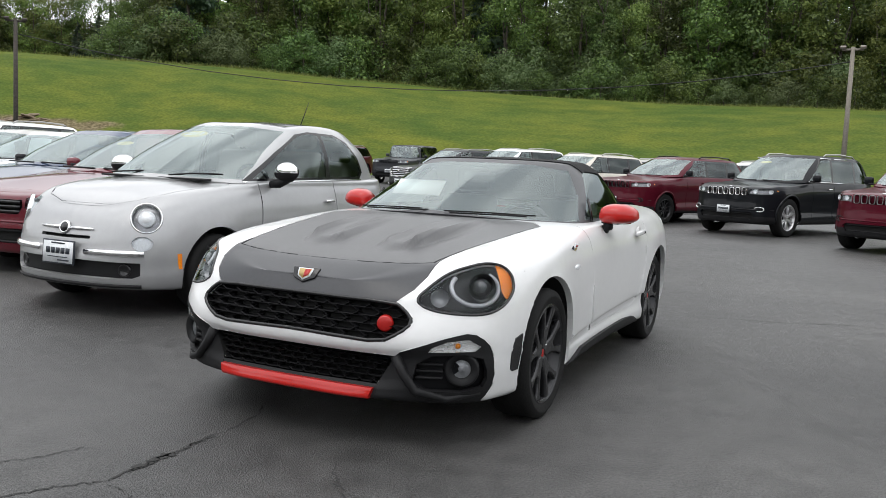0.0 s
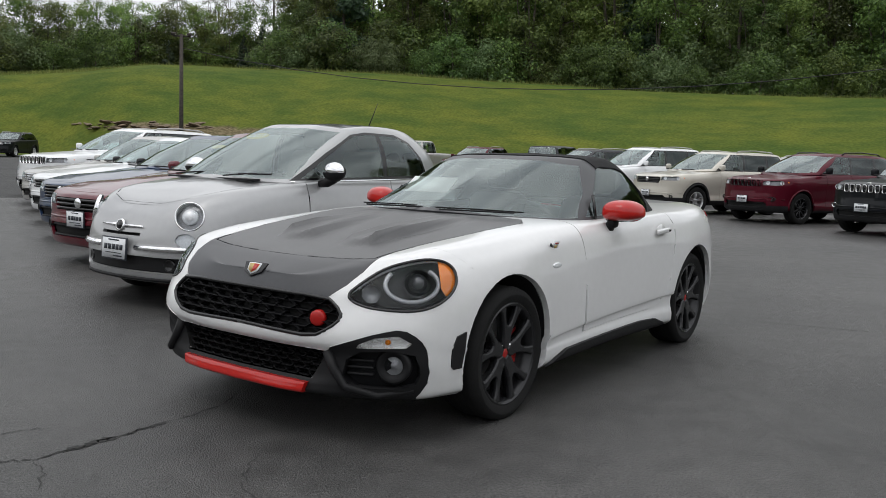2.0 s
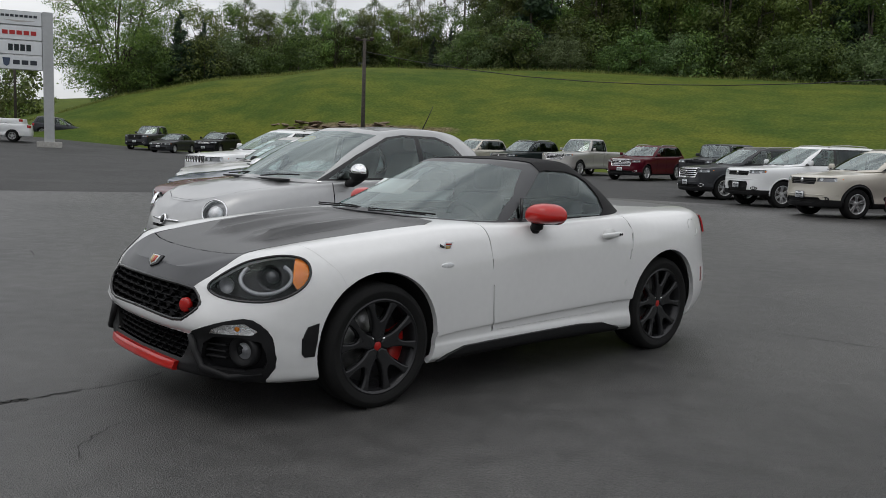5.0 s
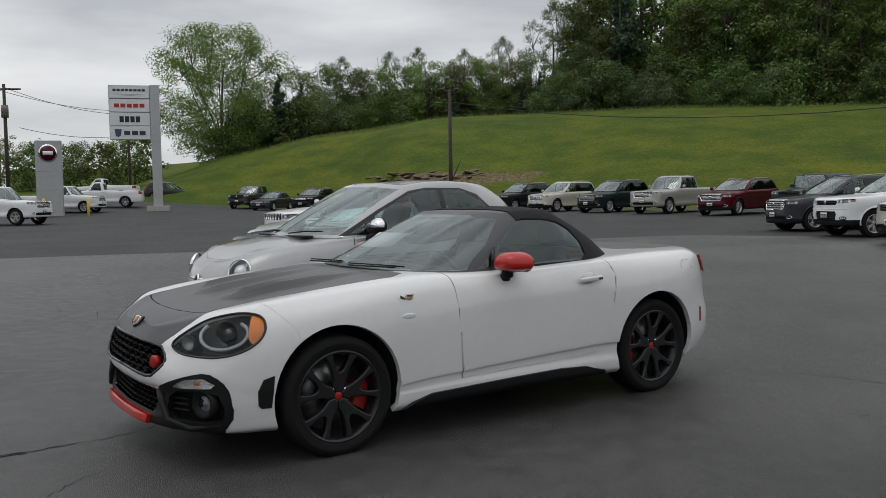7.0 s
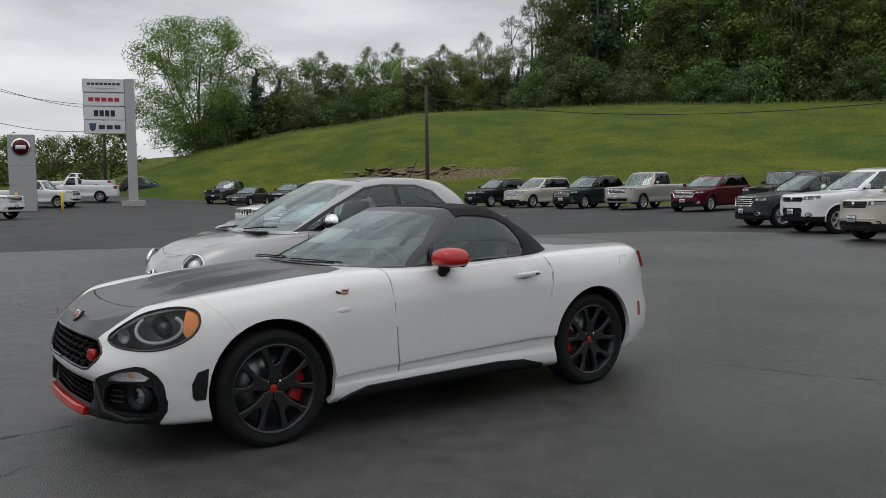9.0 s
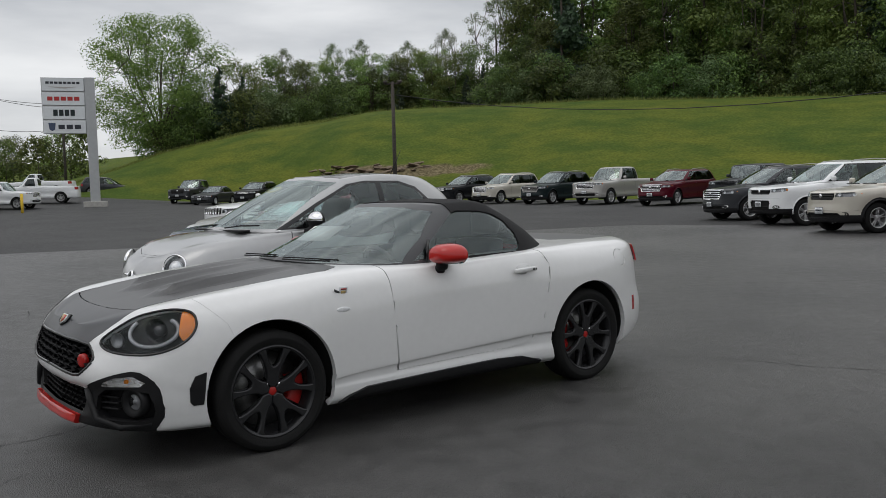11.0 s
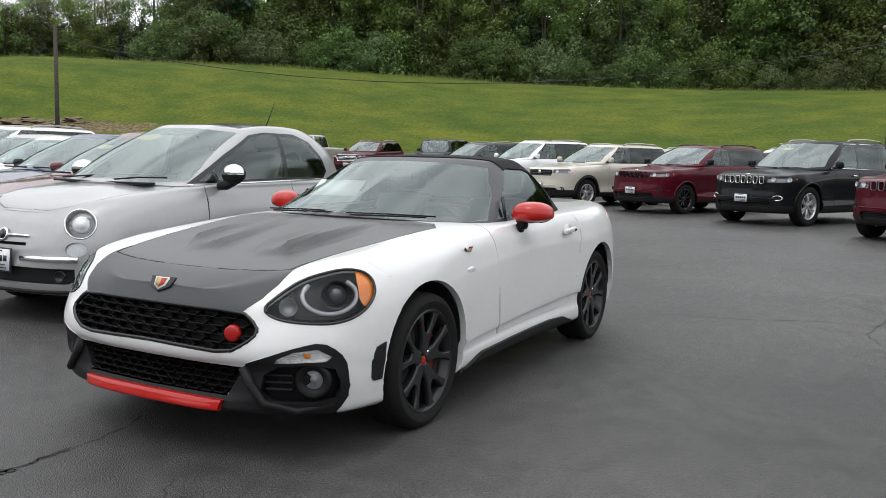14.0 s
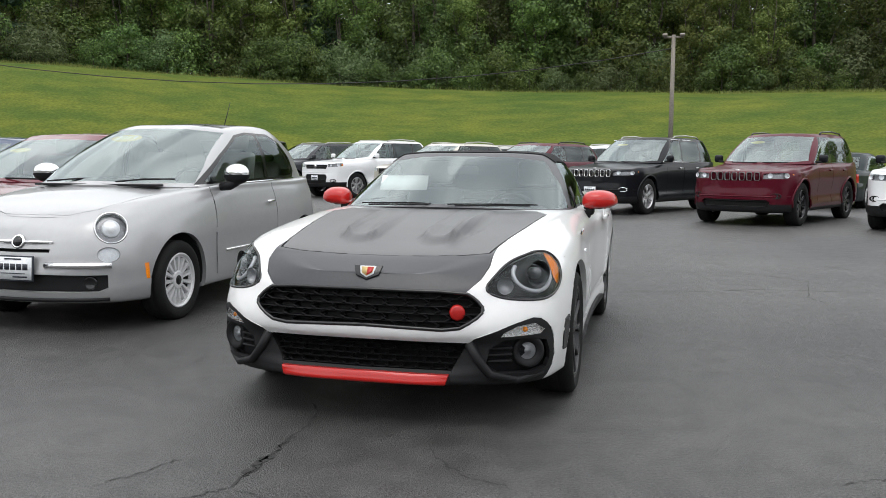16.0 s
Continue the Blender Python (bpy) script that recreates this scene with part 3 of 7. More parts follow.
def roadster():
    car = thing("roadster", "white roadster with matt black hood, red mirrors and black soft top", "car")
    plan = [(2.02, 0), (2.0, 0.33), (1.925, 0.61), (1.77, 0.77), (1.52, 0.845), (1.155, 0.878), (0.6, 0.862), (0, 0.852), (-0.6, 0.870), (-1.155, 0.897), (-1.55, 0.86), (-1.85, 0.71), (-1.99, 0.42), (-2.03, 0)]
    nose = [(.16, .19), (.03, .20), (.02, .235), (.045, .28), (.05, .36), (.012, .41), (.008, .46), (.028, .53), (.050, .600), (.100, .668)]
    rear = [(.12, .22), (.05, .25), (.01, .32), (0, .40), (0, .48), (.02, .58), (.03, .68), (.04, .78), (.07, .87), (.16, .915)]
    keyed = {
        0: nose, 1: nose,
        2: [(.12, .19), (.04, .20), (.02, .25), (.015, .31), (.015, .38), (0, .44), (.01, .50), (.04, .57), (.08, .65), (.17, .72)],
        3: [(.08, .18), (.03, .20), (.01, .26), (0, .33), (0, .40), (0, .47), (.015, .54), (.04, .62), (.085, .70), (.16, .755)],
        5: [(.05, .17), (.025, .20), (.02, .25), (.018, .275), (.010, .300), (.003, .335), (.003, .54), (.032, .71), (.09, .785), (.18, .822)],
        6: [(.06, .17), (.025, .20), (.018, .255), (.024, .285), (.020, .322), (.010, .350), (.008, .60), (.030, .74), (.075, .825), (.17, .866)],
        7: [(.07, .17), (.025, .20), (.016, .255), (.026, .295), (.022, .340), (.008, .372), (.004, .62), (.012, .74), (.05, .83), (.10, .866)],
        8: [(.07, .17), (.025, .20), (.016, .255), (.026, .305), (.022, .362), (.006, .394), (0, .64), (.010, .76), (.05, .86), (.11, .888)],
        9: [(.06, .17), (.03, .20), (.020, .26), (.026, .32), (.022, .385), (.005, .42), (0, .64), (.018, .77), (.07, .86), (.17, .905)],
        10: [(.06, .20), (.03, .23), (.01, .30), (0, .38), (0, .48), (.005, .58), (.01, .68), (.03, .78), (.08, .87), (.16, .91)],
        11: rear, 13: rear}
    spine = [(1.92, .668), (1.86, .698), (1.78, .724), (1.70, .744), (1.4, .79), (1.0, .85), (.66, .89), (.3, .90), (-.9, .915), (-1.2, .935), (-1.6, .94), (-1.9, .92)]
    curves = with_cap(blend_sections(plan, keyed), spine)

    def bulges(p):
        """Two blisters and their hollows pressed into the hood."""
        x, y, z = p[..., 0], p[..., 1], p[..., 2]
        on = (z > 0.68) & (x > 0.6) & (x < 1.70)
        inner, outer = 0.110 + 0.05 * (1.55 - x), 0.285 + 0.05 * (1.55 - x)
        tip = 1.590 - 0.10 * ((y - (inner + outer) / 2) / 0.09) ** 2
        along = np.clip((tip - x) / 0.09, 0, 1) ** 1.5 * np.clip((x - 0.66) / 0.60, 0, 1)
        z += np.where(on, 0.021 * along * 0.5 * (np.tanh((y - inner) / 0.016) - np.tanh((y - outer) / 0.012)), 0)
        z += np.where(on, 0.026 * along * np.exp(-((y - outer + 0.018) / 0.020) ** 2), 0)
        z += np.where(on, 0.015 * along * np.exp(-((y - inner - 0.018) / 0.020) ** 2), 0)
        z -= np.where(on, 0.012 * along * np.exp(-((y - outer - 0.045) / 0.030) ** 2), 0)
        return p
    bm = patch(curves, 190, 150, bulges)
    ref = bm.copy()
    front = lambda lim: (lambda f: f.calc_center_median().x > lim)
    up = lambda f: f.calc_center_median().z > 0.66 and f.normal.z > 0.3
    side = lambda f: f.calc_center_median().y > 0.45
    bm.normal_update()
    # openings
    bmesh.ops.delete(bm, geom=carve(bm, [(0.64, -0.1), (0.60, 0.30), (0.36, 0.625), (-0.80, 0.625), (-1.0, 0.45), (-1.09, -0.1)], "xy", up), context="FACES")
    for sx in (1, -1):
        bmesh.ops.delete(bm, geom=carve(bm, circle(sx * 1.155, 0.318, 0.352, 44), "xz", side), context="FACES")
    # hood and nose
    hood = extract(bm, carve(bm, [(1.765, -0.1), (1.757, 0.20), (1.738, 0.38), (1.712, 0.510), (1.25, 0.575), (0.72, 0.635), (0.60, 0.56), (0.60, -0.1)], "xy", up))
    part("hood", double(hem(trim_gap(hood, 0.008), 0.03)), MATT_HOOD, car, "matt black hood with two raised blisters")
    # the shade behind the mesh is put into the recess floor's colour
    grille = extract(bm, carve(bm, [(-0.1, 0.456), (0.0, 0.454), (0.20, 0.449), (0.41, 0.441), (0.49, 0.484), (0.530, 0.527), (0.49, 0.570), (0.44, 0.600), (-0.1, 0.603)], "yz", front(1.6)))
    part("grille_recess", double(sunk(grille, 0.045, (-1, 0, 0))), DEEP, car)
    cap = extract(bm, carve(bm, [(-0.1, 0.575), (0.435, 0.590), (0.50, 0.65), (0.525, 0.70), (0.525, 0.78), (-0.1, 0.80)], "yz", front(1.58)))
    part("nose_panel", double(hem(trim_gap(cap, 0.001), 0.015)), SATIN_BLACK, car, "satin black nose panel")
    # lower front
    lip = extract(bm, carve(bm, [(-0.1, 0.203), (0.37, 0.203), (0.385, 0.248), (-0.1, 0.252)], "yz", front(1.6)))
    for v in lip.verts:
        v.co.x += 0.022
    part("front_lip", double(hem(lip, 0.03, (-1, 0, 0))), BRIGHT_RED, car, "bright red chin strip")
    # intake floor near-black too, its depth shade painted in
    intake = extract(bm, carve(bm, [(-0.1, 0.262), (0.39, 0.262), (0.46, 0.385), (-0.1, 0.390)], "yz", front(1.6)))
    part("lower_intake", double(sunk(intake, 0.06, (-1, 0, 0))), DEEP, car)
    turn = extract(bm, carve(bm, [(0.600, 0.412), (0.612, 0.430), (0.665, 0.456), (0.732, 0.464), (0.768, 0.432), (0.752, 0.414)], "yz", front(1.4)))
    both("turn_signal", sunk(turn.copy(), 0.020), LAMP_CHROME, car, "clear indicator with an amber bulb")
    for sd, own in zip((1, -1), both("turn_signal_lens", turn, CLEAR, car)):
        part("amber_bulb", moved(lathe([(0, 0.012), (0.009, 0.008), (0.012, 0)], 10, "x"), pose(1.835, sd * 0.69, 0.436, 0, 0, sd * 35)), AMBER, own)
    pod_faces = carve(bm, rounded([(0.53, 0.255), (0.765, 0.240), (0.790, 0.31), (0.770, 0.405), (0.56, 0.395)], 1), "yz", front(1.62))
    pod = extract(bm, pod_faces)
    both("fog_lamp_recess", sunk(pod, 0.05, (-0.9, -0.3, 0)), LAMP_DARK, car)
    pod_trim = extract(bm, carve(bm, rounded([(0.39, 0.15), (0.70, 0.15), (0.765, 0.20), (0.801, 0.28), (0.800, 0.387), (0.786, 0.450), (0.742, 0.492), (0.674, 0.475), (0.606, 0.450), (0.455, 0.392), (0.385, 0.262)], 1), "yz", front(1.55)))
    both("bumper_trim", hem(trim_gap(pod_trim, 0.001), 0.02), PLASTIC, car, "black plastic lower bumper corner")
    chin = extract(bm, carve(bm, [(-0.1, 0.15), (0.40, 0.15), (0.40, 0.262), (-0.1, 0.262)], "yz", front(1.6)))
    part("chin", double(hem(chin, 0.03, (-1, 0, 0))), PLASTIC, car)
    # lamps
    LAMP_LINE = [(-0.965, 0.610), (-0.90, 0.574), (-0.79, 0.562), (-0.67, 0.558), (-0.57, 0.582), (-0.506, 0.632), (-0.494, 0.690), (-0.525, 0.738), (-0.60, 0.756), (-0.68, 0.752), (-0.79, 0.726), (-0.89, 0.668)]
    lamp_axes = (Vector((-0.70, 0.714, 0)), Vector((0, 0, 1)))
    lamp = extract(bm, carve(bm, rounded(LAMP_LINE), lamp_axes, lambda f: f.calc_center_median().x > 1.3 and f.calc_center_median().y > 0.4))
    inner = sunk(lamp.copy(), 0.085, (-0.75, -0.6, 0))
    house_l, house_r = both("headlight", inner, LAMP_SHELL, car, "dark projector headlight with an amber corner")
    amber = lamp.copy()
    keep = carve(amber, [(-0.578, 0.742), (-0.570, 0.640), (-0.552, 0.612), (-0.530, 0.602), (-0.3, 0.602), (-0.3, 0.742)], lamp_axes)
    amber2 = extract(amber, keep)
    amber.free()
    for v in amber2.verts:
        v.co += Vector((-0.012, -0.010, 0))
    bowl = lathe([(0.0, -0.010), (0.034, -0.006), (0.048, 0.012), (0.052, 0.030), (0.060, 0.034)], 24, "x")
    eye = lathe([(0.0, 0.040), (0.018, 0.036), (0.032, 0.022), (0.036, 0.0)], 24, "x")
    ref_tree = BVHTree.FromBMesh(ref)
    outward = Vector((0.714, 0.70, 0))

    def on_corner(a, z, back):
        """A place on the front corner, set back from its skin."""
        start = lamp_axes[0] * a + Vector((0, 0, z)) + outward * 4
        return ref_tree.ray_cast(start, -outward)[0] - outward * back
    guide = [on_corner(-0.690 + 0.112 * math.cos(radians(g)), 0.656 + 0.066 * math.sin(radians(g)), 0.030) for g in range(140, 411, 15)]
    rim_pts = rounded(LAMP_LINE)
    seal = [on_corner(a, z, 0.002) for a, z in rim_pts + rim_pts[:1]]
    bulb = on_corner(-0.665, 0.662, 0.055)
    inner_bulb = on_corner(-0.855, 0.622, 0.035)
    for s, house in ((1, house_l), (-1, house_r)):
        lens, am = lamp.copy() if s > 0 else flipped(lamp), amber2.copy() if s > 0 else flipped(amber2)
        part("headlight_lens", lens, LAMP_GLASS, house)
        part("corner_lens", am, AMBER, house, "amber side lens")
        part("lamp_seal", tube([(p.x, s * p.y, p.z) for p in seal], 0.0065, 6), GLOSS_BLACK, house)
        at = pose(bulb.x, s * bulb.y, bulb.z, 0, 0, s * 38)
        part("reflector", moved(bowl.copy(), at), DARK_RIM, house)
        part("projector", moved(eye.copy(), at), PROJECTOR, house)
        part("light_guide", tube([(p.x, s * p.y, p.z) for p in guide], 0.0095, 8), LAMP_RING, house, "pale curved daytime light guide")
        part("inner_reflector", moved(lathe([(0.0, -0.01), (0.02, -0.008), (0.034, 0.008), (0.038, 0.02)], 16, "x"), pose(inner_bulb.x, s * inner_bulb.y, inner_bulb.z, 0, 0, s * 30)), LAMP_GREY, house)
    bowl.free(), eye.free(), amber2.free(), lamp.free()
    fog_x = ref_tree.ray_cast(Vector((4, 0.695, 0.325)), Vector((-1, 0, 0)))[0].x - 0.052
    for s in (1, -1):
        fog = part("fog_lamp", moved(lathe([(0.037, -0.01), (0.039, 0.008), (0.046, 0.010), (0.062, 0.026), (0.072, 0.018), (0.074, -0.02)], 28, "x"), pose(fog_x, s * 0.695, 0.335, 0, 0, s * 26)), PLASTIC, car, "round fog lamp in a black bezel")
        part("fog_reflector", moved(lathe([(0.0, 0.006), (0.012, 0.005), (0.014, -0.002), (0.038, 0.002)], 24, "x"), pose(fog_x, s * 0.695, 0.335, 0, 0, s * 26)), LAMP_GREY, fog)
        part("fog_lens", moved(lathe([(0.0, 0.014), (0.020, 0.012), (0.037, 0.006)], 24, "x"), pose(fog_x, s * 0.695, 0.335, 0, 0, s * 26)), CLEAR, fog)
        for k in range(3):
            part("pod_slat", moved(box(0.03, 0.11, 0.010, bevel=0.003), pose(fog_x + 0.075, s * 0.585, 0.30 + 0.028 * k, 0, 0, s * 25)), PLASTIC, car)
    # honeycomb in the grille
    tree = BVHTree.FromBMesh(ref)

    def front_x(y, z):
        hit = tree.ray_cast(Vector((4, abs(y), z)), Vector((-1, 0, 0)))[0]
        return hit.x if hit else 1.9
    for name, z0, z1, w0, w1, cw, ch in (("grille_mesh", 0.442, 0.600, 0.42, 0.50, 0.120, 0.0315), ("intake_mesh", 0.262, 0.388, 0.40, 0.45, 0.085, 0.0255)):
        mesh = bmesh.new()
        rows = int((z1 - z0) / ch) + 1
        for r in range(rows):
            z = z0 + ch * (r + 0.5)
            half = w0 + (w1 - w0) * (1 - abs((z - z0) / (z1 - z0) - 0.5) * 2)
            for c in range(-7, 8):
                y = cw * 0.78 * (c + (0.5 if r % 2 else 0))
                if abs(y) > half or z > z1:
                    continue
                hexa = [(cw * 0.5, 0), (cw * 0.28, ch * 0.5), (-cw * 0.28, ch * 0.5), (-cw * 0.5, 0), (-cw * 0.28, -ch * 0.5), (cw * 0.28, -ch * 0.5)]
                x0 = front_x(y, z) - 0.014
                rings = []
                for k, dx in ((1.0, -0.03), (1.0, 0.0), (0.91, -0.002), (0.87, -0.03)):
                    rings.append([mesh.verts.new((x0 + dx - 0.05 * abs(y) * abs(h[0]), y + h[0] * k, z + h[1] * (k if k > 0.95 else k * 0.93))) for h in hexa])
                for a, b in zip(rings, rings[1:]):
                    for k in range(6):
                        mesh.faces.new((a[k], a[(k + 1) % 6], b[(k + 1) % 6], b[k]))
        bmesh.ops.recalc_face_normals(mesh, faces=mesh.faces[:])
        part(name, mesh, GRILLE_BLACK, car, "black honeycomb mesh", False)
    part("tow_eye_cap", moved(lathe([(0.0, 0.012), (0.026, 0.012), (0.033, 0.007), (0.034, -0.012)], 28, "x"), pose(front_x(0.415, 0.514) - 0.012, 0.415, 0.514, 0, 0, 20)), RED_PLASTIC, car, "round red tow-eye cap")
    rim_line = rounded([(0, 0.454), (0.20, 0.449), (0.41, 0.441), (0.49, 0.484), (0.530, 0.527), (0.49, 0.570), (0.44, 0.600), (0, 0.603)], 1)[1:-1]
    rim_line = [(0, 0.454)] + rim_line[1:-1] + [(0, 0.603)]
    rim_line = [(p[0] + (q[0] - p[0]) * k / 6, p[1] + (q[1] - p[1]) * k / 6) for p, q in zip(rim_line, rim_line[1:]) for k in range(6)] + rim_line[-1:]
    ring = [(front_x(y, z) - 0.004, y, z) for y, z in rim_line] + [(front_x(y, z) - 0.004, -y, z) for y, z in rim_line[::-1][1:]]
    part("grille_frame", tube(ring, 0.009, 6), GLOSS_BLACK, car)
    for s in (1, -1):
        part("bumper_fang", tube([(front_x(0.465, 0.385) - 0.008, s * 0.465, 0.385), (front_x(0.50, 0.32) + 0.004, s * 0.50, 0.32), (front_x(0.555, 0.25) + 0.008, s * 0.555, 0.25), (front_x(0.66, 0.215) + 0.004, s * 0.66, 0.215), (front_x(0.76, 0.235) - 0.012, s * 0.755, 0.235)], 0.024, 8, 0.014), PLASTIC, car)
    # badges: plain shapes only
    bx = front_x(0, 0.672)
    tilt = on_glass(tree, 0.001, 0.672) @ pose(-0.007, 0, 0)
    shield = [(-0.066, 0.029), (0.066, 0.029), (0.052, -0.018), (0, -0.042), (-0.052, -0.018)]
    nb = part("nose_badge", moved(slab(shield, 0.010, bevel=0.002), tilt), GLOSS_BLACK, car, "small shield badge in a black mount")
    part("badge_shield", moved(slab([(u * 0.56, w * 0.80) for u, w in shield], 0.014), tilt), PLATE_WHITE, nb)
    part("badge_field", moved(slab([(u * 0.45, w * 0.64) for u, w in shield], 0.0155), tilt), GOLD, nb)
    part("badge_half", moved(slab([(max(u, 0) * 0.42, w * 0.58) for u, w in shield], 0.017), tilt), RED_PLASTIC, nb)
    part("badge_band", moved(box(0.019, 0.056, 0.009, (0, 0, 0.017)), tilt), PLATE_WHITE, nb)
    wing = pose(0.724, 0.824, 0.768, -20, 0, 0)
    sb = part("fender_badge", moved(slab([(-0.026, 0.026), (0.026, 0.030), (0.023, -0.010), (0, -0.028), (-0.023, -0.010)], 0.006, "xz"), wing), PLATE_WHITE, car, "small enamel shield on the front wing")
    part("badge_field", moved(slab([(-0.016, 0.006), (0.016, 0.008), (0.014, -0.006), (0, -0.018), (-0.014, -0.006)], 0.008, "xz"), wing), GOLD, sb)
    part("badge_band", moved(slab([(-0.018, 0.012), (0.018, 0.014), (0.018, 0.022), (-0.018, 0.020)], 0.008, "xz"), wing), RED_PLASTIC, sb)
    part("badge_tail", moved(slab([(-0.022, -0.006), (-0.060, -0.018), (-0.052, -0.034), (-0.014, -0.020)], 0.006, "xz"), wing), PILLAR_GREY, sb)
    part("badge_tail", moved(slab([(0.024, 0.004), (0.056, 0.020), (0.052, 0.004), (0.020, -0.008)], 0.006, "xz"), wing), PILLAR_GREY, sb)
    part("side_repeater", moved(slab(oval(0, 0, 0.042, 0.013), 0.010, "xz", 0.002), pose(0.739, 0.846, 0.676, -6, 0, 0)), LAMP_SILVER, car, "small clear oval side repeater")
    # flanks
    for sx, poly in ((1, [(1.522, 0.300), (1.570, 0.300), (1.582, 0.315), (1.584, 0.39), (1.558, 0.440), (1.505, 0.455)]),):
        mark = extract(bm, carve(bm, poly, "xz", side))
        for v in mark.verts:
            v.co += Vector((0, 0.004, 0))
        both("side_marker", hem(mark, 0.012), GLOSS_BLACK, car, "dark smoked side marker")
    rear_mark = extract(bm, carve(bm, [(-1.66, 0.42), (-1.62, 0.42), (-1.62, 0.52), (-1.66, 0.52)], "xz", side))
    both("rear_marker", hem(rear_mark, 0.01), TAIL_RED, car)
    sill = extract(bm, carve(bm, [(0.80, 0.10), (0.775, 0.170), (0.72, 0.207), (0.60, 0.240), (-0.34, 0.256), (-0.54, 0.246), (-0.70, 0.195), (-0.74, 0.10)], "xz", side))
    for v in sill.verts:
        v.co.y += 0.018
    both("side_skirt", hem(sill, 0.02), PLASTIC, car, "black side skirt")
    door = extract(bm, carve(bm, [(0.390, 0.292), (-0.47, 0.308), (-0.62, 0.335), (-0.705, 0.43), (-0.762, 0.62), (-0.795, 0.79), (-0.75, 0.95), (0.425, 0.95)], "xz", side))
    doors = both("door", hem(trim_gap(door, 0.009), 0.03), WHITE, car)
    flap = extract(bm, carve(bm, oval(-1.50, 0.80, 0.075, 0.055, 20), "xz", side))
    both("fuel_flap", hem(trim_gap(flap, 0.004), 0.02), WHITE, car)
    tail = extract(bm, carve(bm, [(0.46, 0.765), (0.60, 0.752), (0.95, 0.752), (0.95, 0.862), (0.62, 0.868), (0.48, 0.845)], "yz", lambda f: f.calc_center_median().x < -1.76))
    for v in tail.verts:
        v.co += Vector((-0.014, 0.012, 0))
    both("tail_lamp", hem(tail, 0.01), TAIL_RED, car)
    boot = extract(bm, carve(bm, [(-1.16, -0.1), (-1.20, 0.45), (-1.42, 0.56), (-1.80, 0.52), (-1.88, -0.1)], "xy", up))
    part("boot_lid", double(hem(trim_gap(boot, 0.007), 0.03)), MATT_HOOD, car, "matt black boot lid")
    for s, d in zip((1, -1), doors):
        h = part("door_handle", moved(box(0.175, 0.024, 0.030, bevel=0.010, seg=3), pose(-0.565, s * 0.878, 0.785, -s * 6, 3, -s * 1.5)), WHITE, d, "white pull handle with a small keyless button")
        part("handle_hollow", moved(slab(oval(0, 0, 0.06, 0.036), 0.004, "xz"), pose(-0.555, s * (0.862 - 0.002), 0.792, -s * 6, 0, 0)), WHITE, h)
        part("keyless_button", join(*[moved(lathe([(0, 0.003), (0.007, 0.002), (0.008, -0.004)], 12), pose(-0.625 - 0.018 * k, s * 0.892, 0.787, 0, 0, 0 if s > 0 else 180)) for k in range(2)]), GLOSS_BLACK, h)
    # bumper skin, parted from the wing by a thin seam
    skin = extract(bm, carve(bm, [(1.28, 0.10), (1.28, 0.56), (1.335, 0.62), (1.40, 0.72), (1.43, 0.80), (3.0, 0.80), (3.0, 0.10)], "xz"))
    part("front_bumper", double(hem(trim_gap(skin, 0.0025), 0.02)), WHITE, car)
    body = part("body", double(hem(bm, 0.03)), WHITE, car, "glossy white bodywork")
    part("underbody", double(slab_half([(1.75, 0), (1.7, 0.6), (0.8, 0.62), (0.75, 0.74), (-0.75, 0.74), (-0.8, 0.62), (-1.7, 0.6), (-1.85, 0)], 0.185)), DEEP, car)
    for w in wheel_well(2.31, 0.46, 0.83, 0.356, 0.318):
        both("wheel_arch", w, DEEP, car)
    add_wheels(car, 2.31, 0.858, 0.308, 0.205, DARK_RIM, "hero", "black tyre on a dark twin-spoke alloy rim with a red centre cap")
    # windscreen frame, soft top, glass
    base = [(.70, 0, .895), (.60, .40, .885), (.38, .655, .868), (-.05, .70, .862), (-.45, .705, .872), (-.75, .69, .885), (-.98, .55, .905), (-1.08, .30, .925), (-1.11, 0, .93)]
    mid = [(.32, 0, 1.055), (.24, .36, 1.045), (.07, .590, 1.02), (-.20, .635, 1.03), (-.48, .64, 1.045), (-.71, .60, 1.03), (-.90, .47, 1.015), (-.97, .25, 1.02), (-.985, 0, 1.025)]
    edge = [(-.06, 0, 1.196), (-.085, .30, 1.193), (-.165, .478, 1.172), (-.33, .515, 1.180), (-.50, .525, 1.180), (-.65, .49, 1.142), (-.77, .38, 1.120), (-.82, .20, 1.122), (-.84, 0, 1.125)]
    ridge = [(-.12, 0, 1.210), (-.15, .24, 1.210), (-.225, .375, 1.208), (-.36, .39, 1.217), (-.50, .385, 1.216), (-.62, .35, 1.187), (-.70, .25, 1.168), (-.74, .13, 1.163), (-.75, 0, 1.163)]
    crest = [(-.20, 0, 1.212), (-.22, 0, 1.214), (-.30, 0, 1.222), (-.40, 0, 1.23), (-.50, 0, 1.230), (-.58, 0, 1.218), (-.63, 0, 1.205), (-.65, 0, 1.20), (-.66, 0, 1.197)]
    base, mid, edge, ridge = ([(x, y * 1.045, z) for x, y, z in c] for c in (base, mid, edge, ridge))
    gh = patch([base, mid, edge, ridge, crest], 110, 60)
    gh.normal_update()
    screen = extract(gh, carve(gh, [(-0.1, 0.903), (0.40, 0.889), (0.708, 0.872), (0.634, 1.01), (0.504, 1.160), (0.30, 1.187), (-0.1, 1.193)], "yz", lambda f: f.calc_center_median().x > -0.19))
    part("windscreen", double(screen), CLEAR_SCREEN, car, "clear windscreen")
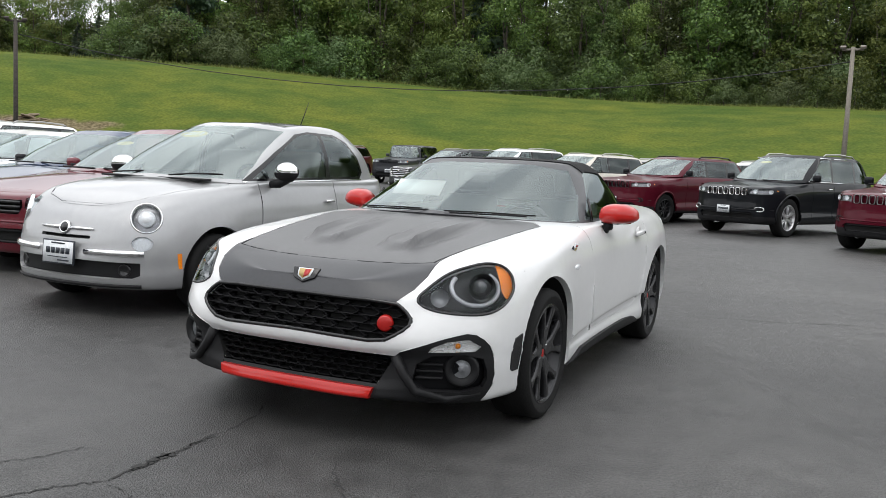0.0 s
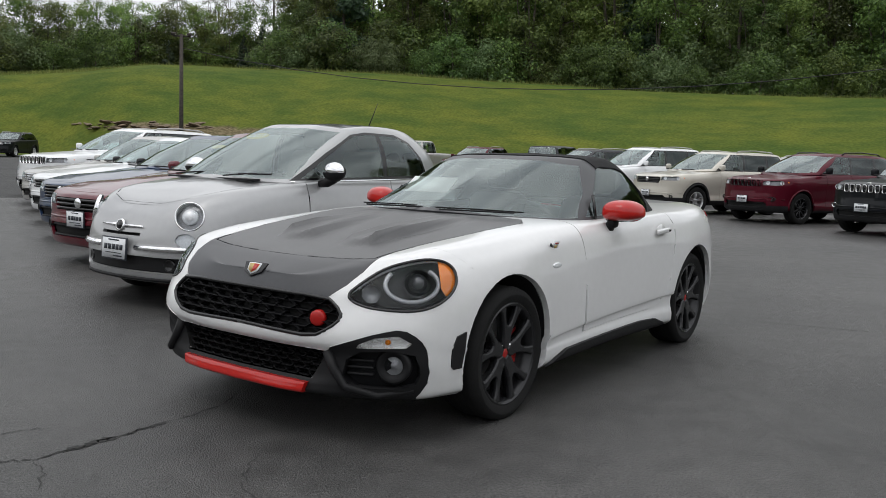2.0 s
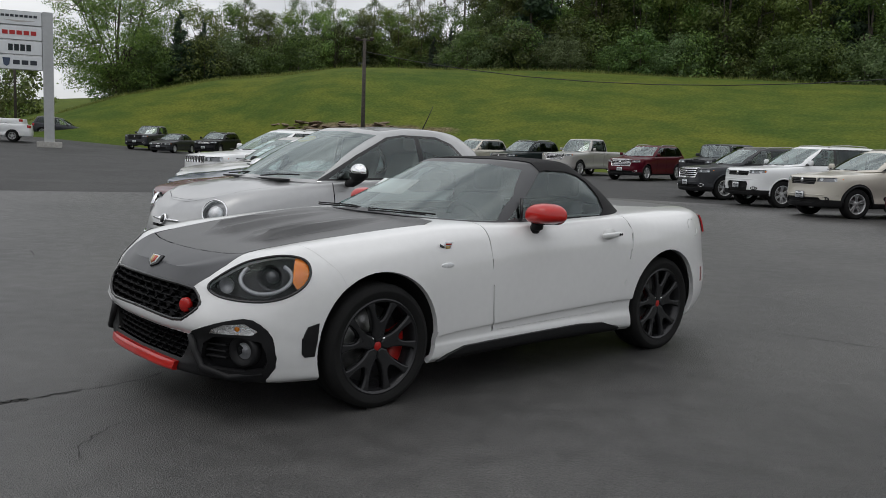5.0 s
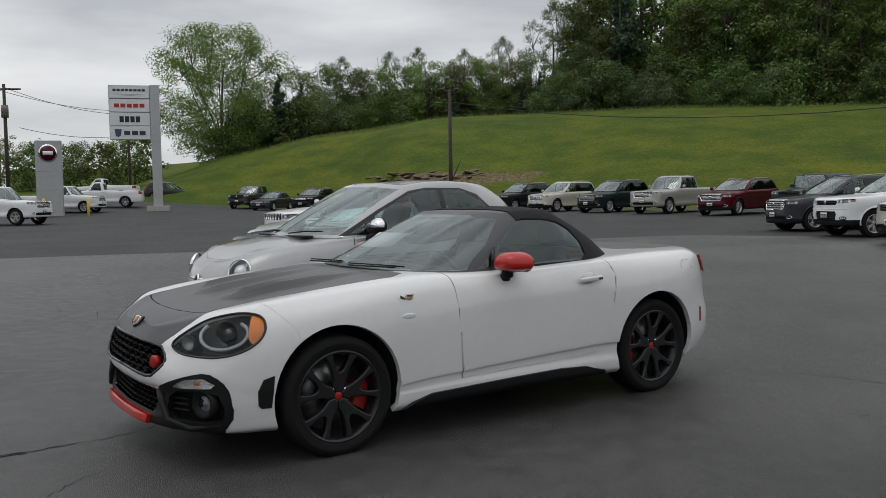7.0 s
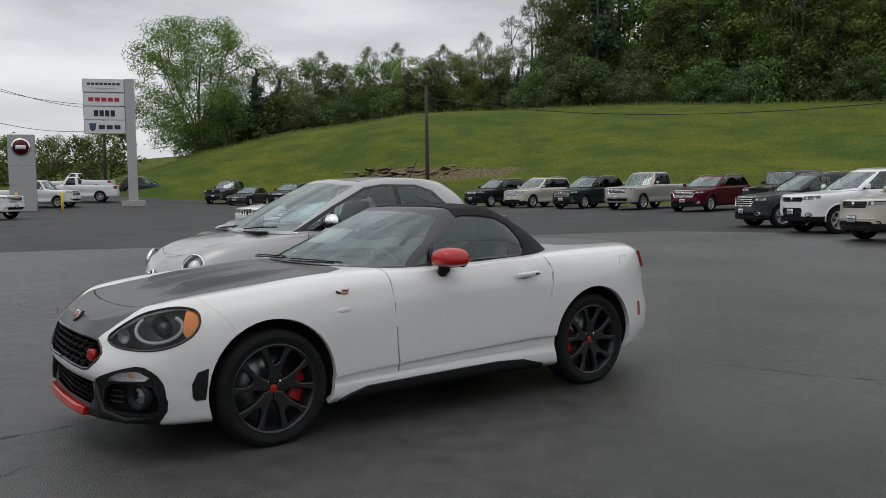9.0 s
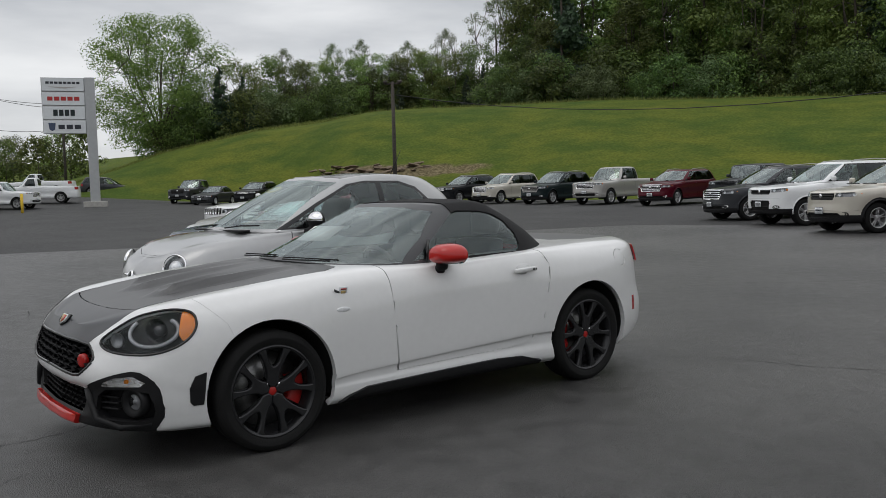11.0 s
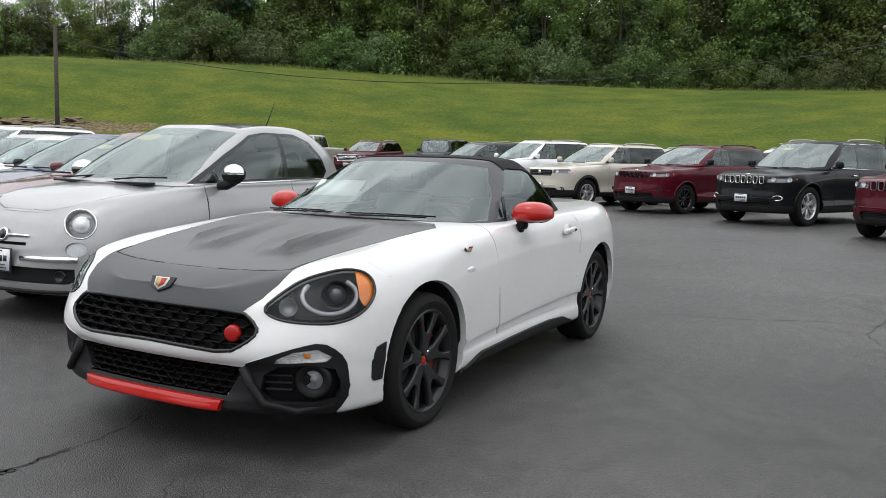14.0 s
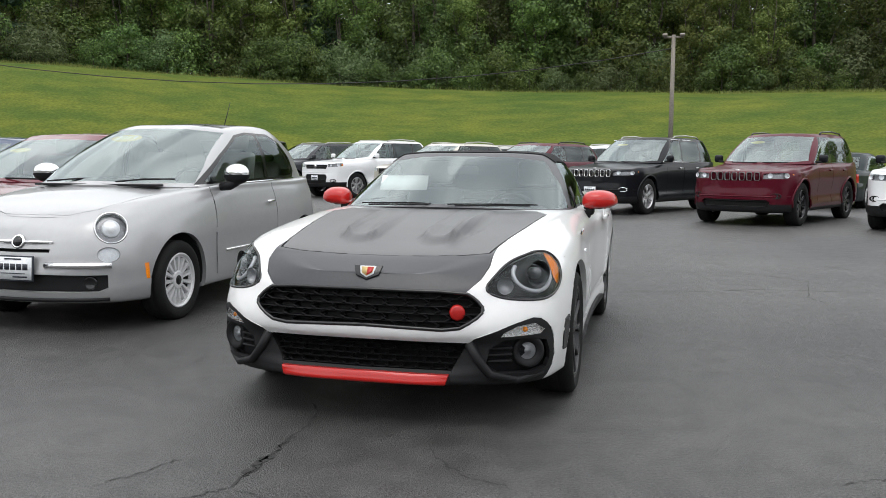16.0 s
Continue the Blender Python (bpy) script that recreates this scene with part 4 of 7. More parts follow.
    glass = extract(gh, carve(gh, [(0.170, 0.884), (-0.63, 0.892), (-0.672, 0.93), (-0.665, 1.00), (-0.61, 1.085), (-0.53, 1.130), (-0.43, 1.152), (-0.28, 1.158), (-0.222, 1.145)], "xz", lambda f: f.calc_center_median().y > 0.42))
    panes = both("side_window", glass, TINTED, car)
    for s, d in zip((1, -1), panes):
        part("quarter_bar", tube([(0.085, s * 0.730, 0.872), (0.060, s * 0.704, 0.96), (0.040, s * 0.685, 1.00)], 0.009, 6), GLOSS_BLACK, d)
    top = extract(gh, carve(gh, [(-0.235, 0.5), (-3, 0.5), (-3, 2), (-0.235, 2)], "xz"))
    for v in top.verts:
        v.co += Vector(v[top.verts.layers.float_vector["n"]]) * 0.006
    soft = part("soft_top", double(hem(top, 0.022)), FABRIC, car, "black canvas soft top, closed")
    for s in (1, -1):
        part("roof_seam", tube([(-0.27, s * 0.43, 1.196), (-0.45, s * 0.43, 1.207), (-0.60, s * 0.40, 1.183), (-0.72, s * 0.33, 1.152)], 0.007, 6), FABRIC, soft)
    part("windscreen_frame", double(hem(gh, 0.02)), PILLAR_GREY, car, "dark grey windscreen frame")
    # cabin
    part("dashboard", moved(box(0.34, 1.18, 0.20, bevel=0.06, seg=3), pose(0.36, 0, 0.79)), TRIM, car)
    part("cabin_tub", moved(box(1.9, 1.22, 0.03), pose(-0.25, 0, 0.34)), TRIM, car)
    for s in (1, -1):
        part("door_card", moved(box(1.2, 0.04, 0.50, bevel=0.01), pose(-0.25, s * 0.645, 0.60)), TRIM, car)
        st = part("seat", moved(seat_mesh(0.48), pose(-0.42, s * 0.36, 0.235)), SEAT, car, "dark bucket seat")
    part("rear_bulkhead", moved(box(0.04, 1.24, 0.52, bevel=0.01), pose(-0.86, 0, 0.62)), TRIM, car)
    part("steering_wheel", moved(steering_wheel(), pose(0.13, 0.34, 0.80)), TRIM, car)
    part("rear_view_mirror", moved(box(0.03, 0.21, 0.06, bevel=0.012), pose(0.06, 0, 1.10)), PLASTIC, car)
    part("window_paper", moved(box(0.003, 0.30, 0.20), pose(0.17, -0.36, 1.02, 0, -64, 12)), PAPER, car, "white sheet of paper behind the windscreen")
    # wipers
    for y0, y1 in ((0.10, 0.52), (-0.42, 0.0)):
        wp = part("wiper", tube([(0.70, y0, 0.905), (0.672, (y0 + y1) / 2 + 0.1, 0.910), (0.62, y1, 0.908)], 0.005, 6), PLASTIC, car)
        part("wiper_blade", tube([(0.668, y0 - 0.05, 0.912), (0.650, (y0 + y1) / 2, 0.916), (0.585, y1 + 0.04, 0.912)], 0.004, 6), RUBBER, wp)
    # door mirrors
    for s in (1, -1):
        lump = bmesh.new()
        bmesh.ops.create_icosphere(lump, subdivisions=4, radius=1)
        for v in lump.verts:
            x, y, z = v.co
            v.co = Vector((math.copysign(abs(x) ** 0.8, x) * (0.110 if x > 0 else 0.062) - 0.030 * y, math.copysign(abs(y) ** 0.82, y) * 0.102 * (1 - 0.15 * z * (y > 0)), math.copysign(abs(z) ** 0.75, z) * (0.068 if z > 0 else 0.048) * (1 - 0.12 * y) + 0.006 * y))
        at = pose(0.022, s * 0.876, 0.916, 0, 0, -s * 8)
        if s < 0:
            lump = flipped(lump)
        m = part("door_mirror", moved(lump, at), BRIGHT_RED, car, "bright red door mirror on a black foot")
        part("mirror_glass", moved(lathe([(0.0, -0.062), (0.050, -0.062), (0.056, -0.058)], 24, "x"), at @ Matrix.Diagonal((1, 1.6, 0.95, 1))), MIRROR, m)
        part("mirror_foot", moved(join(box(0.07, 0.05, 0.06, (0.03, -s * 0.055, -0.060), 0.020), box(0.10, 0.11, 0.022, (0.0, -s * 0.04, -0.040), 0.008), box(0.06, 0.07, 0.05, (0.035, -s * 0.085, -0.085), 0.018)), at), PLASTIC, m)
    ref.free()
    return car


def slab_half(points, z):
    bm = fresh()
    bm.faces.new([bm.verts.new((x, y, z)) for x, y in points])
    return bm


# ---- other cars ----
def common_car(name, label, coat, L, W, H, wb, fo, clear, nose, hood, belt, r, xs, xt, xre, xe, category="car", rim=ALLOY, style="five", grille="bars", grille_mat=None,
               rails=False, cladding=False, doors=2, bed=None, tyre=0.235, quarter=False, glass=None, sticker=False, lamp_z=None, blunt=1.0, chrome_line=False, group="", plated=True, roof_mat=None, valance=False, low_top=0.24, low_w=0.60):
    """A parked car from its main dimensions: body, doors, glass, lamps, grille, wheels. Front towards plus x."""
    car = thing(name, label, category, group)
    h, xf = W / 2, wb / 2 + fo
    xr = xf - L
    b = blunt
    plan = [(xf, 0), (xf - 0.03 / b, 0.45 * h), (xf - 0.14 / b, 0.78 * h), (xf - 0.32 / b, 0.93 * h), (wb / 2 + fo * 0.42, 0.985 * h), (wb / 2 - 0.05, h), (wb * 0.2, 0.985 * h), (0, 0.98 * h),
            (-wb * 0.25, 0.985 * h), (-wb / 2, h), (xr + 0.45, 0.985 * h), (xr + 0.14, 0.90 * h), (xr + 0.03, 0.6 * h), (xr, 0)]
    frac = (0, 0.03, 0.15, 0.30, 0.45, 0.60, 0.74, 0.86, 0.95, 1)

    def section(top, ins):
        return [(i, clear + (top - clear) * f) for i, f in zip(ins, frac)]
    front_in, side_in, rear_in = (.14, .05, .02, 0, .005, .02, .025, .03, .05, .12), (.09, .03, .0, .026, .022, .004, .0, .012, .04, .10), (.12, .05, .01, 0, 0, .02, .03, .04, .06, .10)
    mid_hood = nose + (hood - nose) * 0.55
    keyed = {0: section(nose, front_in), 1: section(nose, front_in), 3: section(nose + (hood - nose) * 0.2, [(i + j) / 2 for i, j in zip(front_in, side_in)]),
             5: section(mid_hood, side_in), 6: section(belt - 0.01, side_in), 7: section(belt, side_in), 9: section(belt + 0.02, side_in), 10: section(belt + 0.03, rear_in), 13: section(belt + 0.03, rear_in)}
    if bed:
        keyed.update({8: section(belt, side_in), 9: section(belt - 0.02, side_in), 10: section(belt - 0.02, rear_in), 13: section(belt - 0.02, rear_in)})
    spine = [(xf - 0.12, nose + 0.002), (xf - 0.25, nose + 0.035), (wb / 2, mid_hood + 0.045), (xs, hood + 0.03), (xs - 0.5, belt), (xr, belt + 0.02 if not bed else belt - 0.02)]
    bm = patch(with_cap(blend_sections(plan, keyed), spine), 90, 50)
    bm.normal_update()
    ref = bm.copy()
    tree = BVHTree.FromBMesh(ref)

    def front_x(y, z):
        p = tree.ray_cast(Vector((xf + 2, abs(y), z)), Vector((-1, 0, 0)))[0]
        return p.x if p else xf - 0.1
    side = lambda f: f.calc_center_median().y > h * 0.6
    ahead = lambda f: f.calc_center_median().x > wb / 2
    up = lambda f: f.normal.z > 0.4
    arch, zc = r * 1.13, r + 0.01
    for s in (1, -1):
        bmesh.ops.delete(bm, geom=carve(bm, circle(s * wb / 2, zc, arch, 28), "xz", side), context="FACES")
    if valance and not cladding:
        sill = extract(bm, carve(bm, [(-wb / 2, clear - 0.1), (wb / 2, clear - 0.1), (wb / 2, clear + 0.07), (-wb / 2, clear + 0.07)], "xz", side))
        both("sill_trim", hem(sill, 0.02), PLASTIC, car)
    if cladding:
        for s in (1, -1):
            both("arch_trim", hem(extract(bm, carve(bm, circle(s * wb / 2, zc, arch + 0.055, 28), "xz", side)), 0.02), PLASTIC, car)
        sill = extract(bm, carve(bm, [(-wb / 2, clear - 0.1), (wb / 2, clear - 0.1), (wb / 2, clear + 0.13), (-wb / 2, clear + 0.13)], "xz", side))
        both("sill_trim", hem(sill, 0.02), PLASTIC, car)
    if bed:
        tray = extract(bm, carve(bm, [(bed, -0.1), (bed, h - 0.15), (xr + 0.10, h - 0.15), (xr + 0.10, -0.1)], "xy", up))
        part("load_bed", double(sunk(tray, 0.48, (0, 0, -1))), PLASTIC, car, "open black-lined load bed")
    hd = extract(bm, carve(bm, [(xf - 0.20 / b, -0.1), (xf - 0.26 / b, 0.6 * h), (xf - 0.5, 0.74 * h), (xs - 0.1, 0.80 * h), (xs - 0.1, -0.1)], "xy", up))
    part("hood", double(hem(trim_gap(hd, 0.006), 0.02)), coat, car)
    # face
    lz = lamp_z or nose - 0.09
    half_g = {"seven": 0.50, "wide": 0.52, "bars": 0.48, "big": 0.56, "thin": 0.50}[grille] * h
    g_top, g_bot = {"seven": (lz + 0.080, lz - 0.075), "wide": (lz + 0.03, lz - 0.10), "bars": (lz + 0.05, lz - 0.11), "big": (lz + 0.10, lz - 0.22), "thin": (lz + 0.02, lz - 0.05)}[grille]
    mouth = extract(bm, carve(bm, [(-0.1, g_bot), (half_g * 0.9, g_bot), (half_g, (g_bot + g_top) / 2), (half_g * 0.97, g_top), (-0.1, g_top)], "yz", ahead))
    part("grille_recess", double(sunk(mouth, 0.05, (-1, 0, 0))), DEEP, car)
    gm = grille_mat or CHROME
    if grille == "seven":
        for k in range(-3, 4):
            y = k * half_g / 3.6
            w, hh = half_g / 8.6, (g_top - g_bot) * 0.50
            ring = bmesh.new()
            a = [ring.verts.new((front_x(y, (g_top + g_bot) / 2) + 0.004, y + u, (g_top + g_bot) / 2 + v)) for u, v in [(math.copysign(abs(cu) ** 0.45, cu) * w, math.copysign(abs(cv) ** 0.45, cv) * hh) for cu, cv in oval(0, 0, 1, 1, 14)]]
            c = [ring.verts.new((v.co.x + 0.008, y + (v.co.y - y) * 0.78, (g_top + g_bot) / 2 + (v.co.z - (g_top + g_bot) / 2) * 0.9)) for v in a]
            d = [ring.verts.new((v.co.x - 0.04, v.co.y, v.co.z)) for v in c]
            for p, q in ((a, c), (c, d)):
                for i in range(14):
                    ring.faces.new((p[i], p[(i + 1) % 14], q[(i + 1) % 14], q[i]))
            part("grille_slot", ring, gm, car)
        part("grille_plate", box(0.012, half_g * 2, g_top - g_bot, (front_x(half_g * 0.6, (g_top + g_bot) / 2) - 0.03, 0, (g_top + g_bot) / 2)), coat if gm is not CHROME else GLOSS_BLACK, car)
    else:
        n = {"wide": 3, "bars": 4, "big": 5, "thin": 1}[grille]
        for k in range(n):
            z = g_bot + (g_top - g_bot) * (k + 0.5) / n
            pts = [(front_x(y, z) - 0.008, y, z) for y in np.linspace(-half_g * 0.93, half_g * 0.93, 9)]
            part("grille_bar", tube(pts, 0.016, 6), gm, car)
    part("grille_emblem", moved(lathe([(0, 0.012), (0.045, 0.010), (0.055, 0)], 16, "x"), pose(front_x(0, (g_top + g_bot) / 2) + 0.002, 0, g_top - (g_top - g_bot) * 0.4)) if grille != "seven" else box(0.01, 0.09, 0.02, (front_x(0, g_top + 0.03) + 0.004, 0, g_top + 0.03)), CHROME, car)
    lamp = extract(bm, carve(bm, [(half_g * 1.04, lz - 0.045), (h * 0.84, lz - 0.040), (h * 1.02, lz + 0.005), (h * 1.02, lz + 0.075), (half_g * 1.06, lz + 0.055)], "yz", lambda f: f.calc_center_median().x > xf - 0.36))
    for s, ob in zip((1, -1), both("headlight", sunk(lamp.copy(), 0.045), LAMP_GREY, car, "clear headlight with a dark housing")):
        part("headlight_lens", lamp.copy() if s > 0 else flipped(lamp), CLEAR, ob)
        part("corner_lens", moved(box(0.03, 0.05, 0.05, bevel=0.01), pose(front_x(h * 0.93, lz + 0.02) - 0.028, s * h * 0.925, lz + 0.02, 0, 0, s * 55)), AMBER, ob, "amber side lens")
        for k, yy in enumerate((half_g * 1.12 + 0.07, h * 0.86)):
            part("reflector", moved(lathe([(0, 0.0), (0.03, 0.006), (0.046, 0.024)], 14, "x"), pose(front_x(yy, lz + 0.015) - 0.035, s * yy, lz + 0.015, 0, 0, s * (12 + 18 * k))), LAMP_SILVER, ob)
    lamp.free()
    low = extract(bm, carve(bm, [(-0.1, clear + 0.10), (h * low_w, clear + 0.10), (h * (low_w + 0.06), clear + low_top * 0.8), (h * low_w, clear + low_top), (-0.1, clear + low_top)], "yz", ahead))
    part("lower_intake", double(sunk(low, 0.05, (-1, 0, 0))), DEEP, car)
    if cladding or valance:
        ch = extract(bm, carve(bm, [(-0.1, clear - 0.1), (h * 1.2, clear - 0.1), (h * 1.2, clear + (0.19 if cladding else 0.16)), (-0.1, clear + (0.19 if cladding else 0.16))], "yz", ahead))
        part("bumper_trim", double(hem(ch, 0.02)), PLASTIC, car)
    for z in ([clear + 0.115, clear + low_top - 0.02] if low_top < 0.3 else [clear + low_top * 0.55]):
        part("intake_bar", tube([(front_x(y, z) - 0.02, y, z) for y in np.linspace(-h * low_w * 0.95, h * low_w * 0.95, 7)], 0.012, 6), PLASTIC, car)
    part("bumper_line", tube([(front_x(y, clear + low_top + 0.06) - 0.004, y, clear + low_top + 0.06) for y in np.linspace(-h * 0.92, h * 0.92, 15)], 0.014, 6), coat, car)
    fz = clear + (0.31 if grille == "seven" else 0.21)
    for s in (1, -1):
        at = pose(front_x(h * 0.74, fz) - 0.002, s * h * 0.74, fz, 0, 0, s * 24)
        fog = part("fog_lamp", moved(lathe([(0, -0.004), (0.026, -0.002), (0.034, 0.006), (0.046, 0)], 16, "x"), at), GLOSS_BLACK, car)
        part("fog_bezel", moved(lathe([(0.046, 0.0), (0.052, 0.012), (0.060, 0.010), (0.062, -0.02)], 20, "x"), at @ Matrix.Diagonal((1, 1.7, 0.85, 1))), CHROME if chrome_line or grille == "big" else PLASTIC, fog)
    if grille == "big":
        line = [(half_g * 0.9, g_bot), (half_g, (g_bot + g_top) / 2), (half_g * 0.97, g_top)]
        line = [(0, g_bot)] + line + [(0, g_top)] + [(-y, z) for y, z in line[::-1]] + [(0, g_bot)]
        part("grille_frame", tube([(front_x(y, z) - 0.004, y, z) for y, z in line], 0.018, 6), gm, car)
    if plated:
        plate(car, front_x(0, clear + 0.29) + 0.014, 0, clear + 0.29)
    # doors
    bb = xs - 0.62
    split = (bb + xe * 0.55) / 2 if doors == 2 else None
    spans = [(bb, split), (split, max(split - (bb - split), -wb / 2 + arch * 0.35))] if doors == 2 else [(bb, max(bb - 1.25, -wb / 2 + arch * 0.6))]
    if bed:
        spans = [(bb, bb - 1.02)] + ([(bb - 1.02, bed + 0.18)] if doors == 2 else [])
    for x0, x1 in spans:
        d = extract(bm, carve(bm, [(x0, clear + 0.14), (x1 + 0.05, clear + 0.14), (x1, clear + 0.4), (x1, belt + 0.3), (x0, belt + 0.3)], "xz", side))
        if not d.faces:
            continue
        for s, ob in zip((1, -1), both("door", hem(trim_gap(d, 0.006), 0.02), coat, car)):
            part("door_handle", box(0.17, 0.03, 0.03, (x1 + 0.20, s * (h - 0.005), belt - 0.13), 0.01), CHROME if chrome_line else coat, ob)
    tail = extract(bm, carve(bm, [(h * 0.62, belt - 0.28), (h * 1.1, belt - 0.30), (h * 1.1, belt - 0.06), (h * 0.62, belt - 0.08)], "yz", lambda f: f.calc_center_median().x < xr + 0.35))
    both("tail_lamp", hem(tail, 0.01), TAIL_RED, car)
    part("body", double(hem(bm, 0.03)), coat, car)
    part("underbody", double(slab_half([(xf - 0.25, 0), (xf - 0.3, 0.7 * h), (xr + 0.3, 0.7 * h), (xr + 0.2, 0)], clear + 0.03)), DEEP, car)
    for w in wheel_well(wb, h * 0.5, h * 0.93, arch + 0.01, zc):
        both("wheel_arch", w, DEEP, car)
    add_wheels(car, wb, h - 0.02, r, tyre, rim, style)
    if valance or cladding:
        for sx in (1, -1):
            ring = [(sx * wb / 2 + arch * math.cos(radians(a)), zc + arch * math.sin(radians(a))) for a in range(-8, 189, 14)]
            both("arch_lip", tube([(x, tree.ray_cast(Vector((x * 0.999, 3, z)), Vector((0, -1, 0)))[0].y if tree.ray_cast(Vector((x * 0.999, 3, z)), Vector((0, -1, 0)))[0] else h - 0.02, z) for x, z in ring], 0.022, 6), PLASTIC if cladding else coat, car)
    # cabin
    gb, gr = h - 0.085, h * 0.76
    m1 = (xs + xe) / 2
    zb0 = belt - 0.015
    base = [(xs, 0, hood + 0.02), (xs - 0.10, .55 * gb, hood + 0.01), (xs - 0.36, .96 * gb, zb0 + 0.01), (xs - 0.75, gb, zb0), (m1, gb, zb0), (xe + 0.40, gb, zb0 + 0.02), (xe + 0.10, .93 * gb, zb0 + 0.02), (xe + 0.02, .6 * gb, zb0 + 0.02), (xe, 0, zb0 + 0.02)]
    m2 = (xt + xre) / 2
    edge = [(xt, 0, H - 0.06), (xt - 0.03, .55 * gr, H - 0.07), (xt - 0.12, .93 * gr, H - 0.10), (xt - 0.42, gr, H - 0.08), (m2, gr, H - 0.07), (xre + 0.32, gr, H - 0.085), (xre + 0.09, .92 * gr, H - 0.10), (xre + 0.02, .6 * gr, H - 0.08), (xre, 0, H - 0.07)]
    swell = lambda q, o: [tuple(np.array(a) * (1 - q) + np.array(e) * q + np.array((0.02 if a[0] > m1 + 0.3 else 0, o if 0.1 < a[1] else 0, 0.012))) for a, e in zip(base, edge)]
    inner = [(x * 0.92 + m2 * 0.08, y * 0.72, H - 0.022 - 0.02 * abs(x - m2) / max(abs(xt - m2), 0.1)) for x, y, z in edge]
    crest = [(x * 0.86 + m2 * 0.14, 0, H - 0.025 * abs(x - m2) / max(abs(xt - m2), 0.1)) for x, y, z in edge]
    gh = patch([base, swell(0.5, 0.025), edge, inner, crest], 90, 44)
    gh.normal_update()
    mate = glass or TINTED
    z0, z1 = zb0 + 0.045, H - 0.125
    fr = lambda z: (z - zb0) / (H - 0.10 - zb0)
    ax = lambda z: (xs - 0.46) + ((xt - 0.17) - (xs - 0.46)) * fr(z)
    ex = lambda z: (xe + 0.30) + ((xre + 0.24) - (xe + 0.30)) * fr(z)
    glass_tree = BVHTree.FromBMesh(gh)
    screen = extract(gh, carve(gh, [(-0.1, hood + 0.05), (gb * 0.55, hood + 0.045), (gb * 0.91, belt + 0.05), (gr * 0.91, H - 0.110), (-0.1, H - 0.080)], "yz", lambda f: f.calc_center_median().x > m2 + 0.1 and f.normal.x > 0.2))
    scr = part("windscreen", double(screen), SCREEN, car)
    back = extract(gh, carve(gh, [(-0.1, belt + 0.08), (gb * 0.84, belt + 0.08), (gr * 0.84, H - 0.14), (-0.1, H - 0.12)], "yz", lambda f: f.calc_center_median().x < m2 - 0.1 and f.normal.x < -0.2))
    if back.faces:
        part("rear_window", double(back), mate, car)
    wide = lambda f: f.calc_center_median().y > gr * 0.8 and abs(f.normal.y) > 0.4
    cuts = [s for s in [split] if s] if not bed else ([bb - 1.02] if doors == 2 else [])
    if doors == 1 and not bed:
        cuts = [spans[0][1] + 0.03]
    if quarter:
        cuts = cuts + [-wb / 2 + 0.12]
    band = extract(gh, carve(gh, [(ax(z0) + 0.045, z0 - 0.022), (ex(z0) - 0.04, z0 - 0.022), (ex(z1) - 0.02, z1 + 0.022), (ax(z1) + 0.015, z1 + 0.022)], "xz", wide))
    marks = [None] + cuts + [None]
    for k in range(len(marks) - 1):
        lo, hi = marks[k], marks[k + 1]
        fx = (lambda z: ax(z)) if lo is None else (lambda z, lo=lo: lo - 0.035)
        rx = (lambda z: ex(z)) if hi is None else (lambda z, hi=hi: hi + 0.035)
        if fx(z0) - rx(z0) < 0.12:
            continue
        pane = extract(band, carve(band, [(fx(z0), z0), (rx(z0), z0), (rx(z1), z1), (fx(z1), z1)], "xz"))
        if pane.faces:
            both("side_window", pane, mate if (k or not quarter) else TINTED, car)
    both("window_surround", hem(band, 0.012), GLOSS_BLACK, car)
    part("cabin", double(hem(gh, 0.025)), roof_mat or coat, car)
    for s in (1, -1):
        if rails:
            part("roof_rail", tube([(xt - 0.35, s * gr * 0.93, H - 0.05), (xt - 0.45, s * gr * 0.93, H - 0.005), (m2, s * gr * 0.94, H + 0.02), (xre + 0.45, s * gr * 0.93, H - 0.005), (xre + 0.35, s * gr * 0.93, H - 0.05)], 0.017, 6), GLOSS_BLACK if rim is DARK_RIM else PEWTER, car)
        if chrome_line:
            part("window_trim", tube([(ax(z1) + 0.02, s * (gr + 0.012), z1 + 0.028), (m2, s * (gr + 0.016), z1 + 0.034), (ex(z1) - 0.02, s * (gr + 0.012), z1 + 0.026)], 0.011, 6), CHROME, car)
            part("window_trim", tube([(ax(z0) + 0.02, s * (gb - 0.002), z0 - 0.01), (m1, s * (gb + 0.006), z0 - 0.02), (ex(z0), s * (gb + 0.002), z0 - 0.01)], 0.010, 6), CHROME, car)
        mm = box(0.10, 0.17, 0.115 if H < 1.6 else 0.15, bevel=0.042, seg=3)
        mr = part("door_mirror", moved(mm, pose(xs - 0.56, s * (h + 0.06), belt + (0.055 if H < 1.6 else 0.09))), BLACK_PAINT if rim is DARK_RIM else coat, car)
        part("mirror_foot", box(0.06, 0.10, 0.04, (xs - 0.52, s * (h - 0.01), belt + 0.03), 0.01), PLASTIC, mr)
        part("seat", moved(seat_mesh(0.5), pose(xs - 1.25, s * 0.38, belt - 0.48)), SEAT, car)
        part("wiper", tube([(xs - 0.03, s * 0.3 + 0.25, hood + 0.045), (xs - 0.06, s * 0.3 - 0.25, hood + 0.05)], 0.010, 5), PLASTIC, car)
    part("dashboard", box(0.4, gb * 1.7, 0.14, (xs - 0.45, 0, belt - 0.05), 0.05), TRIM, car)
